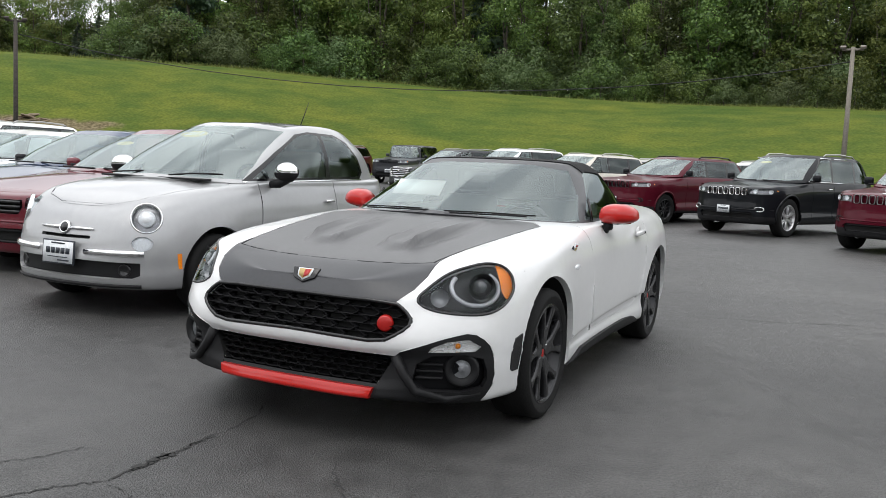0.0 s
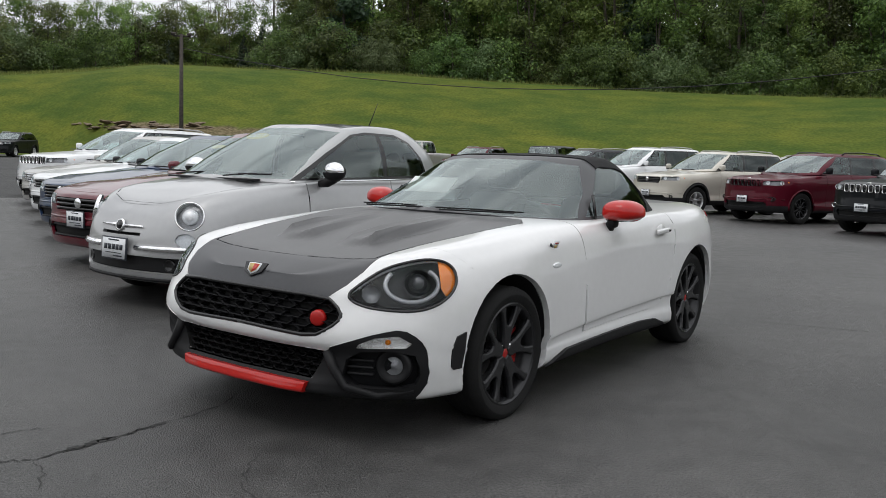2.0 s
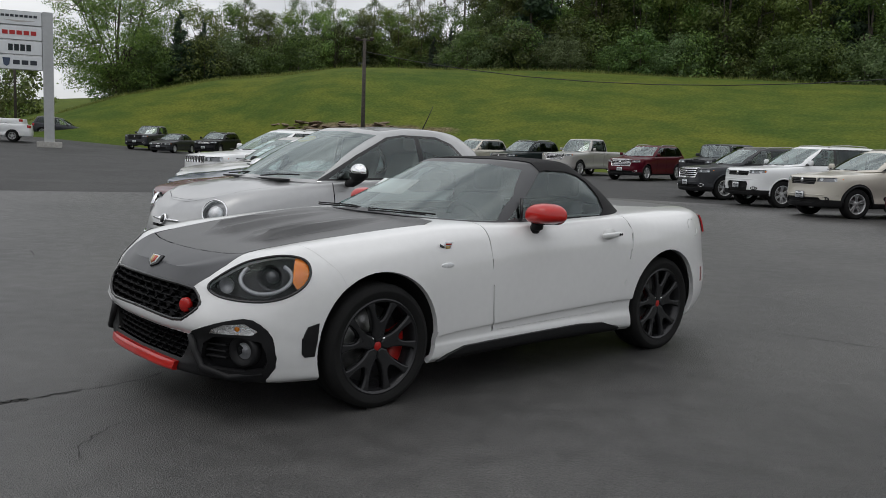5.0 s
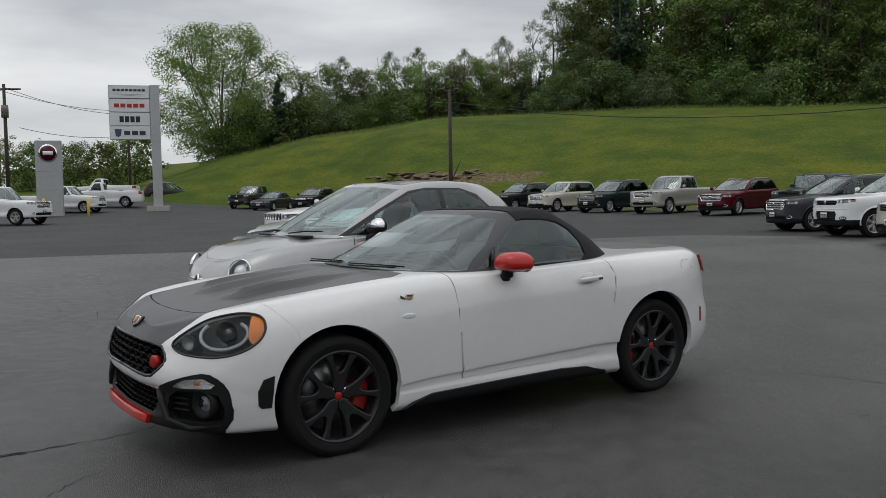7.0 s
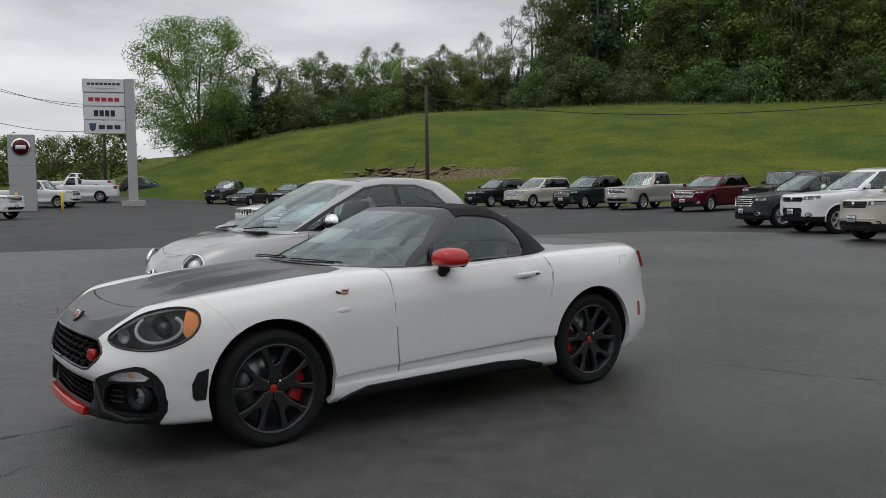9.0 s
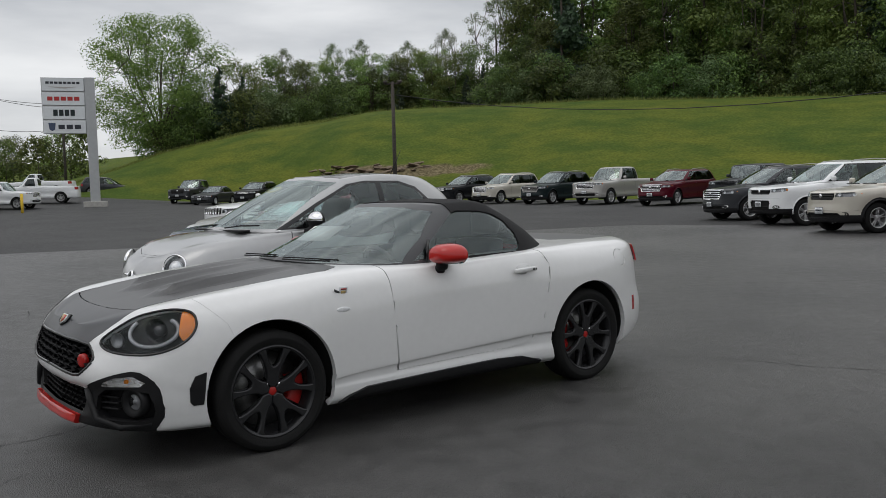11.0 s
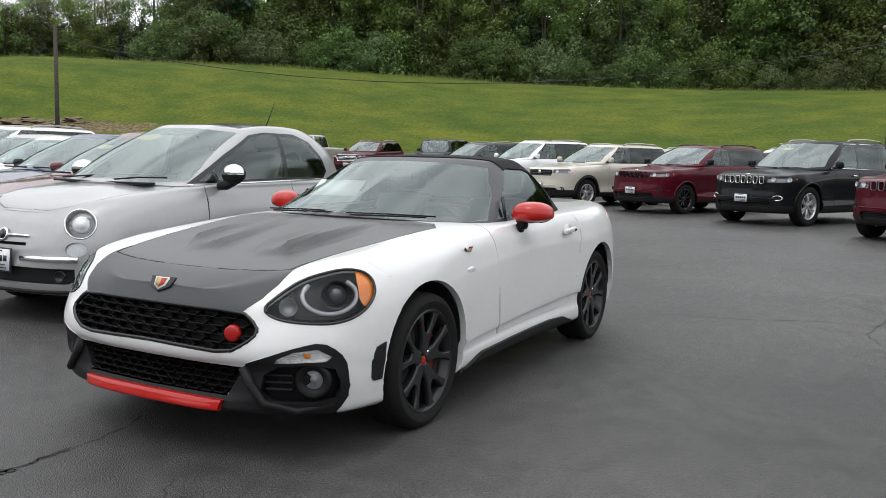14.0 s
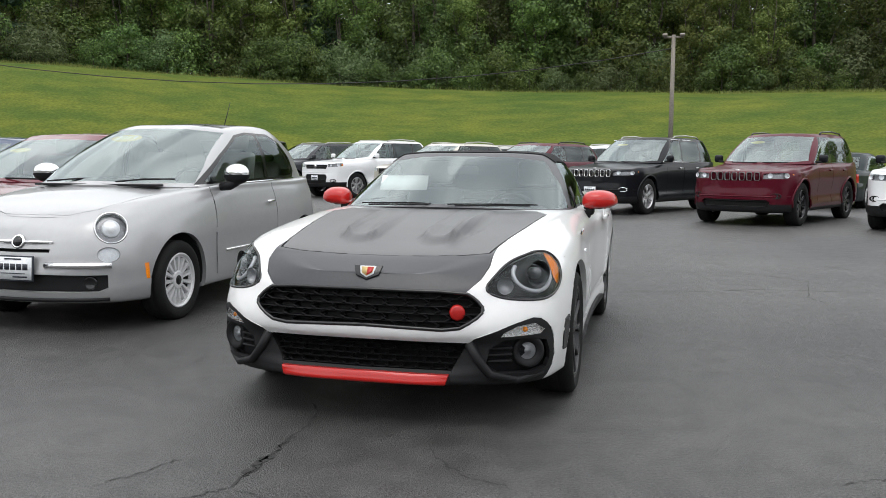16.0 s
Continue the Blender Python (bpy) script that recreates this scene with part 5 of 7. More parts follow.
    if sticker:
        part("price_sticker", moved(slab(oval(0, 0, 0.15, 0.055), 0.003), on_glass(glass_tree, -0.32, H - 0.20) @ pose(-0.018, 0, 0)), YELLOW, car, "yellow oval price sticker on the windscreen", False)
    ref.free()
    return car, front_x


def suv(name, label, coat, **k):
    d = dict(L=4.82, W=1.94, H=1.78, wb=2.91, fo=0.92, clear=0.25, nose=1.00, hood=1.12, belt=1.15, r=0.385, xs=1.16, xt=0.12, xre=-1.98, xe=-2.30, grille="seven", rails=True, valance=True, blunt=0.8, quarter=True, glass=PRIVACY, category="car")
    d.update(k)
    return common_car(name, label, coat, **d)[0]


def sedan(name, label, coat, **k):
    d = dict(L=4.65, W=1.81, H=1.46, wb=2.70, fo=0.93, clear=0.18, nose=0.74, hood=0.92, belt=0.95, r=0.33, xs=0.95, xt=-0.05, xre=-1.15, xe=-1.75, grille="wide", category="car")
    d.update(k)
    return common_car(name, label, coat, **d)[0]


def pickup(name, label, coat, **k):
    d = dict(L=5.85, W=2.02, H=1.95, wb=3.60, fo=0.98, clear=0.36, nose=1.14, hood=1.22, belt=1.28, r=0.40, xs=1.25, xt=0.58, xre=-0.80, xe=-0.95, grille="big", bed=-1.10, category="pickup truck", blunt=1.4)
    d.update(k)
    return common_car(name, label, coat, **d)[0]


# ---- terrain ----
AZ = [-180, -75, -27, -7, 4, 15, 30, 38, 44, 50, 54, 180]
CREST = [0.05, 0.065, 0.074, 0.079, 0.087, 0.097, 0.092, 0.073, 0.049, 0.014, 0.004, 0.004]


FOOT_AZ, FOOT_R = [-180, -25, -8, 14, 20, 27, 31, 36, 46, 52, 180], [51, 51, 53, 54, 58, 60, 62, 72, 78, 84, 84]


def lot_z(x, y):
    """The asphalt: level round the cars, rising gently towards the back and the left."""
    r, az = math.hypot(x, y), math.degrees(math.atan2(-x, y))
    z = float(np.interp(r, [0, 28, 45, 72, 90, 400], [0, 0, 0.30, 0.60, 0.8, 1.0]))
    return z + float(np.interp(az, [40, 50, 70, 120], [0, 1, 1, 0])) * float(np.interp(r, [62, 78, 120], [0, 0.9, 1.4])) if y > -20 else z


def hill_z(x, y):
    r, az = math.hypot(x, y), math.degrees(math.atan2(-x, y))
    rb = float(np.interp(az, FOOT_AZ, FOOT_R))
    rc = float(np.interp(az, [-180, 30, 52, 180], [92, 92, 104, 104]))
    zc, zb = 1.15 + rc * float(np.interp(az, AZ, CREST)), lot_z(x * rb / max(r, 1), y * rb / max(r, 1))
    s = (r - rb) / (rc - rb)
    if s < 0:
        return zb + s * 2.0
    if s > 1:
        return max(zc, zb) + (r - rc) * 0.05
    return zb + (zc - zb) * math.sin(s * math.pi / 2) + 0.25 * noise.noise(Vector((x * 0.09, y * 0.09, 0))) * min(s * 5, 1)


def sheet(name, rs, azs, height, mat):
    bm = bmesh.new()
    rows = [[bm.verts.new((-r * math.sin(radians(a)), r * math.cos(radians(a)), height(-r * math.sin(radians(a)), r * math.cos(radians(a))))) for a in azs] for r in rs]
    for a, b in zip(rows, rows[1:]):
        for k in range(len(azs) - 1):
            bm.faces.new((a[k], a[k + 1], b[k + 1], b[k]))
    bmesh.ops.remove_doubles(bm, verts=bm.verts[:], dist=1e-4)
    bmesh.ops.recalc_face_normals(bm, faces=bm.faces[:])
    if sum(f.normal.z for f in bm.faces) < 0:
        bmesh.ops.reverse_faces(bm, faces=bm.faces[:])
    return part(name, bm, mat)


def asphalt_material():
    m, n, l, p = material("asphalt")
    co = n.new("ShaderNodeTexCoord")
    nz = []
    for sc, det in ((110, 4), (6, 6), (0.35, 6)):
        t = n.new("ShaderNodeTexNoise")
        t.inputs["Scale"].default_value, t.inputs["Detail"].default_value = sc, det
        l.new(co.outputs["Object"], t.inputs["Vector"])
        nz.append(t)
    vor = n.new("ShaderNodeTexVoronoi")
    vor.inputs["Scale"].default_value = 160
    l.new(co.outputs["Object"], vor.inputs["Vector"])
    # an older sealed strip beyond a wavering edge
    sep = n.new("ShaderNodeSeparateXYZ")
    l.new(co.outputs["Object"], sep.inputs[0])
    edge = n.new("ShaderNodeMath")
    edge.operation = "MULTIPLY_ADD"
    edge.inputs[1].default_value = -1.135
    l.new(sep.outputs[0], edge.inputs[0])
    l.new(sep.outputs[1], edge.inputs[2])
    wav = n.new("ShaderNodeMath")
    wav.operation = "MULTIPLY_ADD"
    wav.inputs[1].default_value = 1.2
    l.new(nz[2].outputs[0], wav.inputs[0])
    l.new(edge.outputs[0], wav.inputs[2])
    step = n.new("ShaderNodeMapRange")
    step.inputs[1].default_value, step.inputs[2].default_value = 32.1, 32.5
    l.new(wav.outputs[0], step.inputs[0])
    cross, step2, older = n.new("ShaderNodeMath"), n.new("ShaderNodeMapRange"), n.new("ShaderNodeMath")
    cross.operation, cross.inputs[1].default_value, older.operation = "MULTIPLY_ADD", 0.10, "MAXIMUM"
    l.new(sep.outputs[0], cross.inputs[0])
    l.new(sep.outputs[1], cross.inputs[2])
    step2.inputs[1].default_value, step2.inputs[2].default_value = 26.8, 27.1
    l.new(cross.outputs[0], step2.inputs[0])
    l.new(step.outputs[0], older.inputs[0])
    l.new(step2.outputs[0], older.inputs[1])
    tone = n.new("ShaderNodeValToRGB")
    tone.color_ramp.elements[0].position, tone.color_ramp.elements[0].color = 0.34, (0.032, 0.0315, 0.031, 1)
    tone.color_ramp.elements[1].position, tone.color_ramp.elements[1].color = 0.66, (0.070, 0.0685, 0.066, 1)
    l.new(nz[2].outputs[0], tone.inputs[0])
    dark = n.new("ShaderNodeMixRGB")
    dark.blend_type = "MULTIPLY"
    dark.inputs[2].default_value = (0.52, 0.52, 0.54, 1)
    l.new(older.outputs[0], dark.inputs[0])
    l.new(tone.outputs[0], dark.inputs[1])
    g = n.new("ShaderNodeMapRange")
    g.inputs[1].default_value, g.inputs[2].default_value, g.inputs[3].default_value, g.inputs[4].default_value = 0.36, 0.64, 0.42, 1.62
    l.new(nz[0].outputs[0], g.inputs[0])
    g2 = n.new("ShaderNodeMapRange")
    g2.inputs[1].default_value, g2.inputs[2].default_value, g2.inputs[3].default_value, g2.inputs[4].default_value = 0.3, 0.7, 0.78, 1.22
    l.new(nz[1].outputs[0], g2.inputs[0])
    mu = n.new("ShaderNodeMath")
    mu.operation = "MULTIPLY"
    l.new(g.outputs[0], mu.inputs[0])
    l.new(g2.outputs[0], mu.inputs[1])
    sc = n.new("ShaderNodeVectorMath")
    sc.operation = "SCALE"
    l.new(dark.outputs[0], sc.inputs[0])
    l.new(mu.outputs[0], sc.inputs["Scale"])
    l.new(sc.outputs[0], p.inputs["Base Color"])
    rr = n.new("ShaderNodeMapRange")
    rr.inputs[1].default_value, rr.inputs[2].default_value, rr.inputs[3].default_value, rr.inputs[4].default_value = 0.3, 0.7, 0.36, 0.52
    l.new(nz[1].outputs[0], rr.inputs[0])
    rough = n.new("ShaderNodeMath")
    rough.operation, rough.inputs[1].default_value = "MULTIPLY_ADD", 0.28
    l.new(older.outputs[0], rough.inputs[0])
    l.new(rr.outputs[0], rough.inputs[2])
    l.new(rough.outputs[0], p.inputs["Roughness"])
    bp = n.new("ShaderNodeBump")
    bp.inputs["Strength"].default_value, bp.inputs["Distance"].default_value = 0.75, 0.005
    l.new(vor.outputs["Distance"], bp.inputs["Height"])
    l.new(bp.outputs[0], p.inputs["Normal"])
    return m


def grass_material():
    m, n, l, p = material("meadow_grass")
    co = n.new("ShaderNodeTexCoord")
    a, b = n.new("ShaderNodeTexNoise"), n.new("ShaderNodeTexNoise")
    a.inputs["Scale"].default_value, a.inputs["Detail"].default_value = 5.0, 9
    b.inputs["Scale"].default_value, b.inputs["Detail"].default_value = 0.11, 7
    mp = n.new("ShaderNodeMapping")
    mp.inputs["Scale"].default_value = (1.0, 1.0, 0.35)
    l.new(co.outputs["Object"], mp.inputs[0])
    l.new(mp.outputs[0], a.inputs["Vector"])
    l.new(co.outputs["Object"], b.inputs["Vector"])
    r1, r2 = n.new("ShaderNodeValToRGB"), n.new("ShaderNodeValToRGB")
    r1.color_ramp.elements[0].position, r1.color_ramp.elements[0].color = 0.26, (0.056, 0.080, 0.014, 1)
    r1.color_ramp.elements[1].position, r1.color_ramp.elements[1].color = 0.76, (0.106, 0.138, 0.027, 1)
    r2.color_ramp.elements[0].position, r2.color_ramp.elements[0].color = 0.36, (0.80, 0.91, 0.94, 1)
    r2.color_ramp.elements[1].position, r2.color_ramp.elements[1].color = 0.66, (1.16, 1.08, 1.04, 1)
    l.new(a.outputs[0], r1.inputs[0])
    l.new(b.outputs[0], r2.inputs[0])
    mx = n.new("ShaderNodeMixRGB")
    mx.blend_type, mx.inputs[0].default_value = "MULTIPLY", 1
    l.new(r1.outputs[0], mx.inputs[1])
    l.new(r2.outputs[0], mx.inputs[2])
    # swathes of yellower and deeper grass
    swathe, smap, r3, mx2 = n.new("ShaderNodeTexNoise"), n.new("ShaderNodeMapping"), n.new("ShaderNodeValToRGB"), n.new("ShaderNodeMixRGB")
    smap.inputs["Scale"].default_value = (0.6, 0.8, 1.5)
    swathe.inputs["Scale"].default_value, swathe.inputs["Detail"].default_value, swathe.inputs["Roughness"].default_value = 0.42, 8, 0.62
    r3.color_ramp.elements[0].position, r3.color_ramp.elements[0].color = 0.36, (0.72, 0.82, 0.86, 1)
    r3.color_ramp.elements[1].position, r3.color_ramp.elements[1].color = 0.66, (1.34, 1.17, 1.08, 1)
    mx2.blend_type, mx2.inputs[0].default_value = "MULTIPLY", 1
    l.new(co.outputs["Object"], smap.inputs[0])
    l.new(smap.outputs[0], swathe.inputs["Vector"])
    l.new(swathe.outputs[0], r3.inputs[0])
    l.new(mx.outputs[0], mx2.inputs[1])
    l.new(r3.outputs[0], mx2.inputs[2])
    sep, patchy = n.new("ShaderNodeSeparateXYZ"), n.new("ShaderNodeTexNoise")
    patchy.inputs["Scale"].default_value, patchy.inputs["Detail"].default_value = 0.55, 6
    l.new(co.outputs["Object"], sep.inputs[0])
    l.new(co.outputs["Object"], patchy.inputs["Vector"])
    bare = None
    for axis, lo0, lo1, hi1, hi0 in ((2, 1.9, 2.6, 3.0, 3.7), (0, -40.0, -34.0, -27.0, -17.0)):
        for e0, e1 in ((lo0, lo1), (hi0, hi1)):
            ramp_in = n.new("ShaderNodeMapRange")
            ramp_in.inputs[1].default_value, ramp_in.inputs[2].default_value = e0, e1
            l.new(sep.outputs[axis], ramp_in.inputs[0])
            both_in = n.new("ShaderNodeMath")
            both_in.operation = "MULTIPLY"
            both_in.inputs[1].default_value = 1.0
            l.new(ramp_in.outputs[0], both_in.inputs[0])
            if bare:
                l.new(bare.outputs[0], both_in.inputs[1])
            bare = both_in
    mask, cut = n.new("ShaderNodeMath"), n.new("ShaderNodeMapRange")
    mask.operation = "MULTIPLY"
    l.new(bare.outputs[0], mask.inputs[0])
    l.new(patchy.outputs[0], mask.inputs[1])
    cut.inputs[1].default_value, cut.inputs[2].default_value = 0.25, 0.42
    l.new(mask.outputs[0], cut.inputs[0])
    soil, earth = n.new("ShaderNodeMixRGB"), n.new("ShaderNodeValToRGB")
    earth.color_ramp.elements[0].position, earth.color_ramp.elements[0].color = 0.35, (0.075, 0.062, 0.030, 1)
    earth.color_ramp.elements[1].position, earth.color_ramp.elements[1].color = 0.68, (0.210, 0.172, 0.105, 1)
    l.new(a.outputs[0], earth.inputs[0])
    l.new(cut.outputs[0], soil.inputs[0])
    l.new(mx2.outputs[0], soil.inputs[1])
    l.new(earth.outputs[0], soil.inputs[2])
    l.new(soil.outputs[0], p.inputs["Base Color"])
    p.inputs["Roughness"].default_value, p.inputs["Specular IOR Level"].default_value = 0.9, 0.05
    bp = n.new("ShaderNodeBump")
    bp.inputs["Strength"].default_value, bp.inputs["Distance"].default_value = 0.5, 0.12
    l.new(a.outputs[0], bp.inputs["Height"])
    l.new(bp.outputs[0], p.inputs["Normal"])
    return m


def leaf_material(name, dark, light):
    m, n, l, p = material(name)
    geo, info = n.new("ShaderNodeNewGeometry"), n.new("ShaderNodeObjectInfo")
    ramp, hue = n.new("ShaderNodeValToRGB"), n.new("ShaderNodeHueSaturation")
    ramp.color_ramp.elements[0].color, ramp.color_ramp.elements[1].color = (*dark, 1), (*light, 1)
    l.new(geo.outputs["Random Per Island"], ramp.inputs[0])
    l.new(ramp.outputs[0], hue.inputs["Color"])
    for k, (lo, hi) in enumerate(((0.462, 0.516), (0.70, 1.44))):
        mr = n.new("ShaderNodeMapRange")
        mr.inputs[3].default_value, mr.inputs[4].default_value = lo, hi
        l.new(info.outputs["Random"], mr.inputs[0])
        l.new(mr.outputs[0], hue.inputs["Hue" if k == 0 else "Value"])
    l.new(hue.outputs[0], p.inputs["Base Color"])
    p.inputs["Roughness"].default_value = 0.6
    tr, mix = n.new("ShaderNodeBsdfTranslucent"), n.new("ShaderNodeMixShader")
    mix.inputs[0].default_value = 0.42
    l.new(hue.outputs[0], tr.inputs[0])
    l.new(p.outputs[0], mix.inputs[1])
    l.new(tr.outputs[0], mix.inputs[2])
    l.new(mix.outputs[0], n["Material Output"].inputs[0])
    return m


BARK = surface("bark", (0.075, 0.062, 0.05), 0.9, grain=0.3, scale=12, bump=0.5, stain=0.25)
LEAF_MID = leaf_material("leaf_mid_green", (0.034, 0.066, 0.016), (0.145, 0.215, 0.046))
LEAF_DEEP = leaf_material("leaf_deep_green", (0.030, 0.060, 0.015), (0.115, 0.180, 0.042))
LEAF_LIGHT = leaf_material("leaf_light_green", (0.070, 0.122, 0.024), (0.200, 0.275, 0.065))
LEAF_DARK = leaf_material("leaf_dark_needles", (0.016, 0.034, 0.018), (0.045, 0.078, 0.034))
LEAF_PALE = leaf_material("leaf_pale_grey_green", (0.065, 0.110, 0.038), (0.150, 0.205, 0.085))


def leaf_mesh(name, blobs, count, size, mat, rng):
    """A crown: many small bent leaf sprays scattered through clumps."""
    c = np.array([b[:3] for b in blobs])
    rad = np.array([b[3:6] for b in blobs])
    vol = rad.prod(1) ** (2 / 3)
    pick = rng.choice(len(blobs), count, p=vol / vol.sum())
    d = rng.normal(size=(count, 3))
    d /= np.linalg.norm(d, axis=1, keepdims=True)
    pos = c[pick] + d * rad[pick] * (rng.random((count, 1)) ** 0.36) * rng.uniform(0.8, 1.18, (count, 1))
    nrm = d * 1.0 + rng.normal(size=(count, 3)) * 0.38 + np.array((0, 0, 0.45))
    nrm /= np.linalg.norm(nrm, axis=1, keepdims=True)
    t = np.cross(nrm, rng.normal(size=(count, 3)))
    t /= np.linalg.norm(t, axis=1, keepdims=True)
    b = np.cross(nrm, t)
    s = size * rng.uniform(0.55, 1.35, (count, 1))
    quad = np.stack([pos - t * s, pos - b * s * 0.55 + nrm * s * 0.12, pos + t * s, pos + b * s * 0.55 + nrm * s * 0.12], 1).reshape(-1, 3)
    me = bpy.data.meshes.new(name)
    me.from_pydata(quad.tolist(), [], np.arange(count * 4).reshape(-1, 4).tolist())
    me.materials.append(mat)
    return me


def tree(kind, seed, height, mat, leaves, size):
    """Trunk, limbs and crown of one kind of tree, as two meshes at the origin."""
    rng = np.random.default_rng(seed)
    wood, blobs = bmesh.new(), []
    top = height * (0.96 if kind == "conifer" else 0.78)
    bend = rng.normal(0, 0.02 * height, (6, 2)).cumsum(0) * 0.4
    trunk = [(bend[k][0] * k / 5, bend[k][1] * k / 5, top * k / 5 - 0.4) for k in range(6)]
    wood = join(wood, tube(trunk, height * 0.016, 7, height * 0.004))
    if kind == "conifer":
        for k in range(26):
            q = 0.10 + 0.88 * k / 26
            a, reach = rng.uniform(0, 6.28), height * 0.27 * (1 - q) + 0.25
            p = np.array((0, 0, height * q))
            e = p + np.array((math.cos(a), math.sin(a), -0.18)) * reach
            blobs.append((*(p * 0.45 + e * 0.55), reach * 0.55, reach * 0.55, 0.35 + reach * 0.16))
    else:
        low = {"tall": 0.20, "open": 0.10, "bush": 0.04, "sparse": 0.35, "round": 0.10}[kind]
        wide = {"tall": 0.25, "open": 0.47, "bush": 0.62, "sparse": 0.30, "round": 0.40}[kind]
        n = {"tall": 40, "open": 150, "bush": 18, "sparse": 60, "round": 34}[kind]
        # several stems rise from low down and fan out
        stems = {"tall": 3, "open": 7, "bush": 0, "sparse": 3, "round": 3}[kind]
        tips = []
        for k in range(stems):
            a = k * 6.283 / stems + rng.normal(0, 0.3)
            lean = height * wide * rng.uniform(0.35, 0.75)
            tip = np.array((math.cos(a) * lean, math.sin(a) * lean, height * rng.uniform(0.72, 0.92)))
            foot = np.array((0, 0, height * rng.uniform(0.04, 0.22)))
            mid = foot * 0.45 + tip * 0.55 + np.array((math.cos(a), math.sin(a), -0.6)) * height * 0.03
            wood = join(wood, tube([foot, foot * 0.7 + mid * 0.3, mid, tip], height * (0.005 if kind == "sparse" else 0.0095), 6, height * 0.0016))
            tips.append((foot, mid, tip))
        for k in range(n):
            q = low + (0.97 - low) * (k + rng.random()) / n
            a = k * 2.4 + rng.normal(0, 0.4)
            bulge = math.sin(min((q - low + 0.12) / ({"open": 1.15, "round": 1.20, "tall": 1.09}.get(kind, 1.04) - low), 1) * math.pi) ** (0.45 if kind in ("open", "round") else 0.6)
            reach = height * wide * bulge * math.sqrt(rng.uniform(0.06, 1.0))
            e = np.array((math.cos(a) * reach, math.sin(a) * reach, height * q))
            if stems and k % 2 == 0:
                near = min(tips, key=lambda t: float(np.linalg.norm(t[1][:2] - e[:2])))
                start = near[1] * 0.6 + (near[0] if q < 0.5 else near[2]) * 0.4
                wood = join(wood, tube([start, start * 0.5 + e * 0.5 + np.array((0, 0, -0.02 * height)), e], height * 0.0042, 4, height * 0.0012))
            s = height * {"tall": 0.070, "open": 0.082, "bush": 0.19, "sparse": 0.040, "round": 0.100}[kind] * rng.uniform(0.6, 1.4)
            blobs.append((*e, s * 1.25, s * 1.25, s * 0.8))
    crown = leaf_mesh("crown", blobs, leaves, size, mat, rng)
    return mesh_of("trunk", wood, BARK), crown


def plant(meshes, name, label, category, x, y, scale, turn, group, sink=0.2):
    t = tagged(new(name), label, category, group)
    for nm, me in zip(("trunk", "crown"), meshes):
        o = new(nm, me)
        o.parent = t
    t.matrix_world = Matrix.LocRotScale((x, y, hill_z(x, y) - sink), Euler((0, 0, turn)), Vector((scale, scale, scale * 1.0)))
    return t


def meadow(count, seed):
    """Thin blades of long grass over the hill's face, as one mesh."""
    rng = np.random.default_rng(seed)
    verts, faces = [], []
    for _ in range(count):
        a, q = rng.uniform(-48, 50), rng.random()
        rb, rc = float(np.interp(a, FOOT_AZ, FOOT_R)), float(np.interp(a, [-180, 30, 52, 180], [92, 92, 104, 104]))
        r = rb + 0.5 + (rc - rb) * (0.93 + 0.09 * rng.random() if q < 0.85 else 0.80 + 0.2 * rng.random())
        x, y = -r * math.sin(radians(a)), r * math.cos(radians(a))
        z = hill_z(x, y)
        h, w, t = rng.uniform(0.15, 0.48), rng.uniform(0.02, 0.04), rng.uniform(0, 3.14)
        n = len(verts)
        verts += [(x + math.cos(t) * w, y + math.sin(t) * w, z - 0.03), (x - math.cos(t) * w, y - math.sin(t) * w, z - 0.03), (x + rng.normal(0, 0.12), y + rng.normal(0, 0.12), z + h)]
        faces.append((n, n + 1, n + 2))
    me = bpy.data.meshes.new("long_grass")
    me.from_pydata(verts, [], faces)
    me.materials.append(leaf_material("long_grass_blades", (0.110, 0.145, 0.028), (0.200, 0.225, 0.060)))
    return tagged(new("long_grass", me), "thin blades of long green grass all over the hill", "grass", kind="stuff")


# ---- the small silver car ----
def lettering(text, size):
    """Flat raised letters in the xy plane, centred on the origin."""
    curve = bpy.data.curves.new("letters", "FONT")
    curve.body, curve.size, curve.extrude = text, size, 0.001
    curve.align_x, curve.align_y = "CENTER", "CENTER"
    ob = bpy.data.objects.new("letters", curve)
    me = bpy.data.meshes.new_from_object(ob)
    bm = bmesh.new()
    bm.from_mesh(me)
    bpy.data.objects.remove(ob)
    bpy.data.curves.remove(curve)
    bpy.data.meshes.remove(me)
    return bm


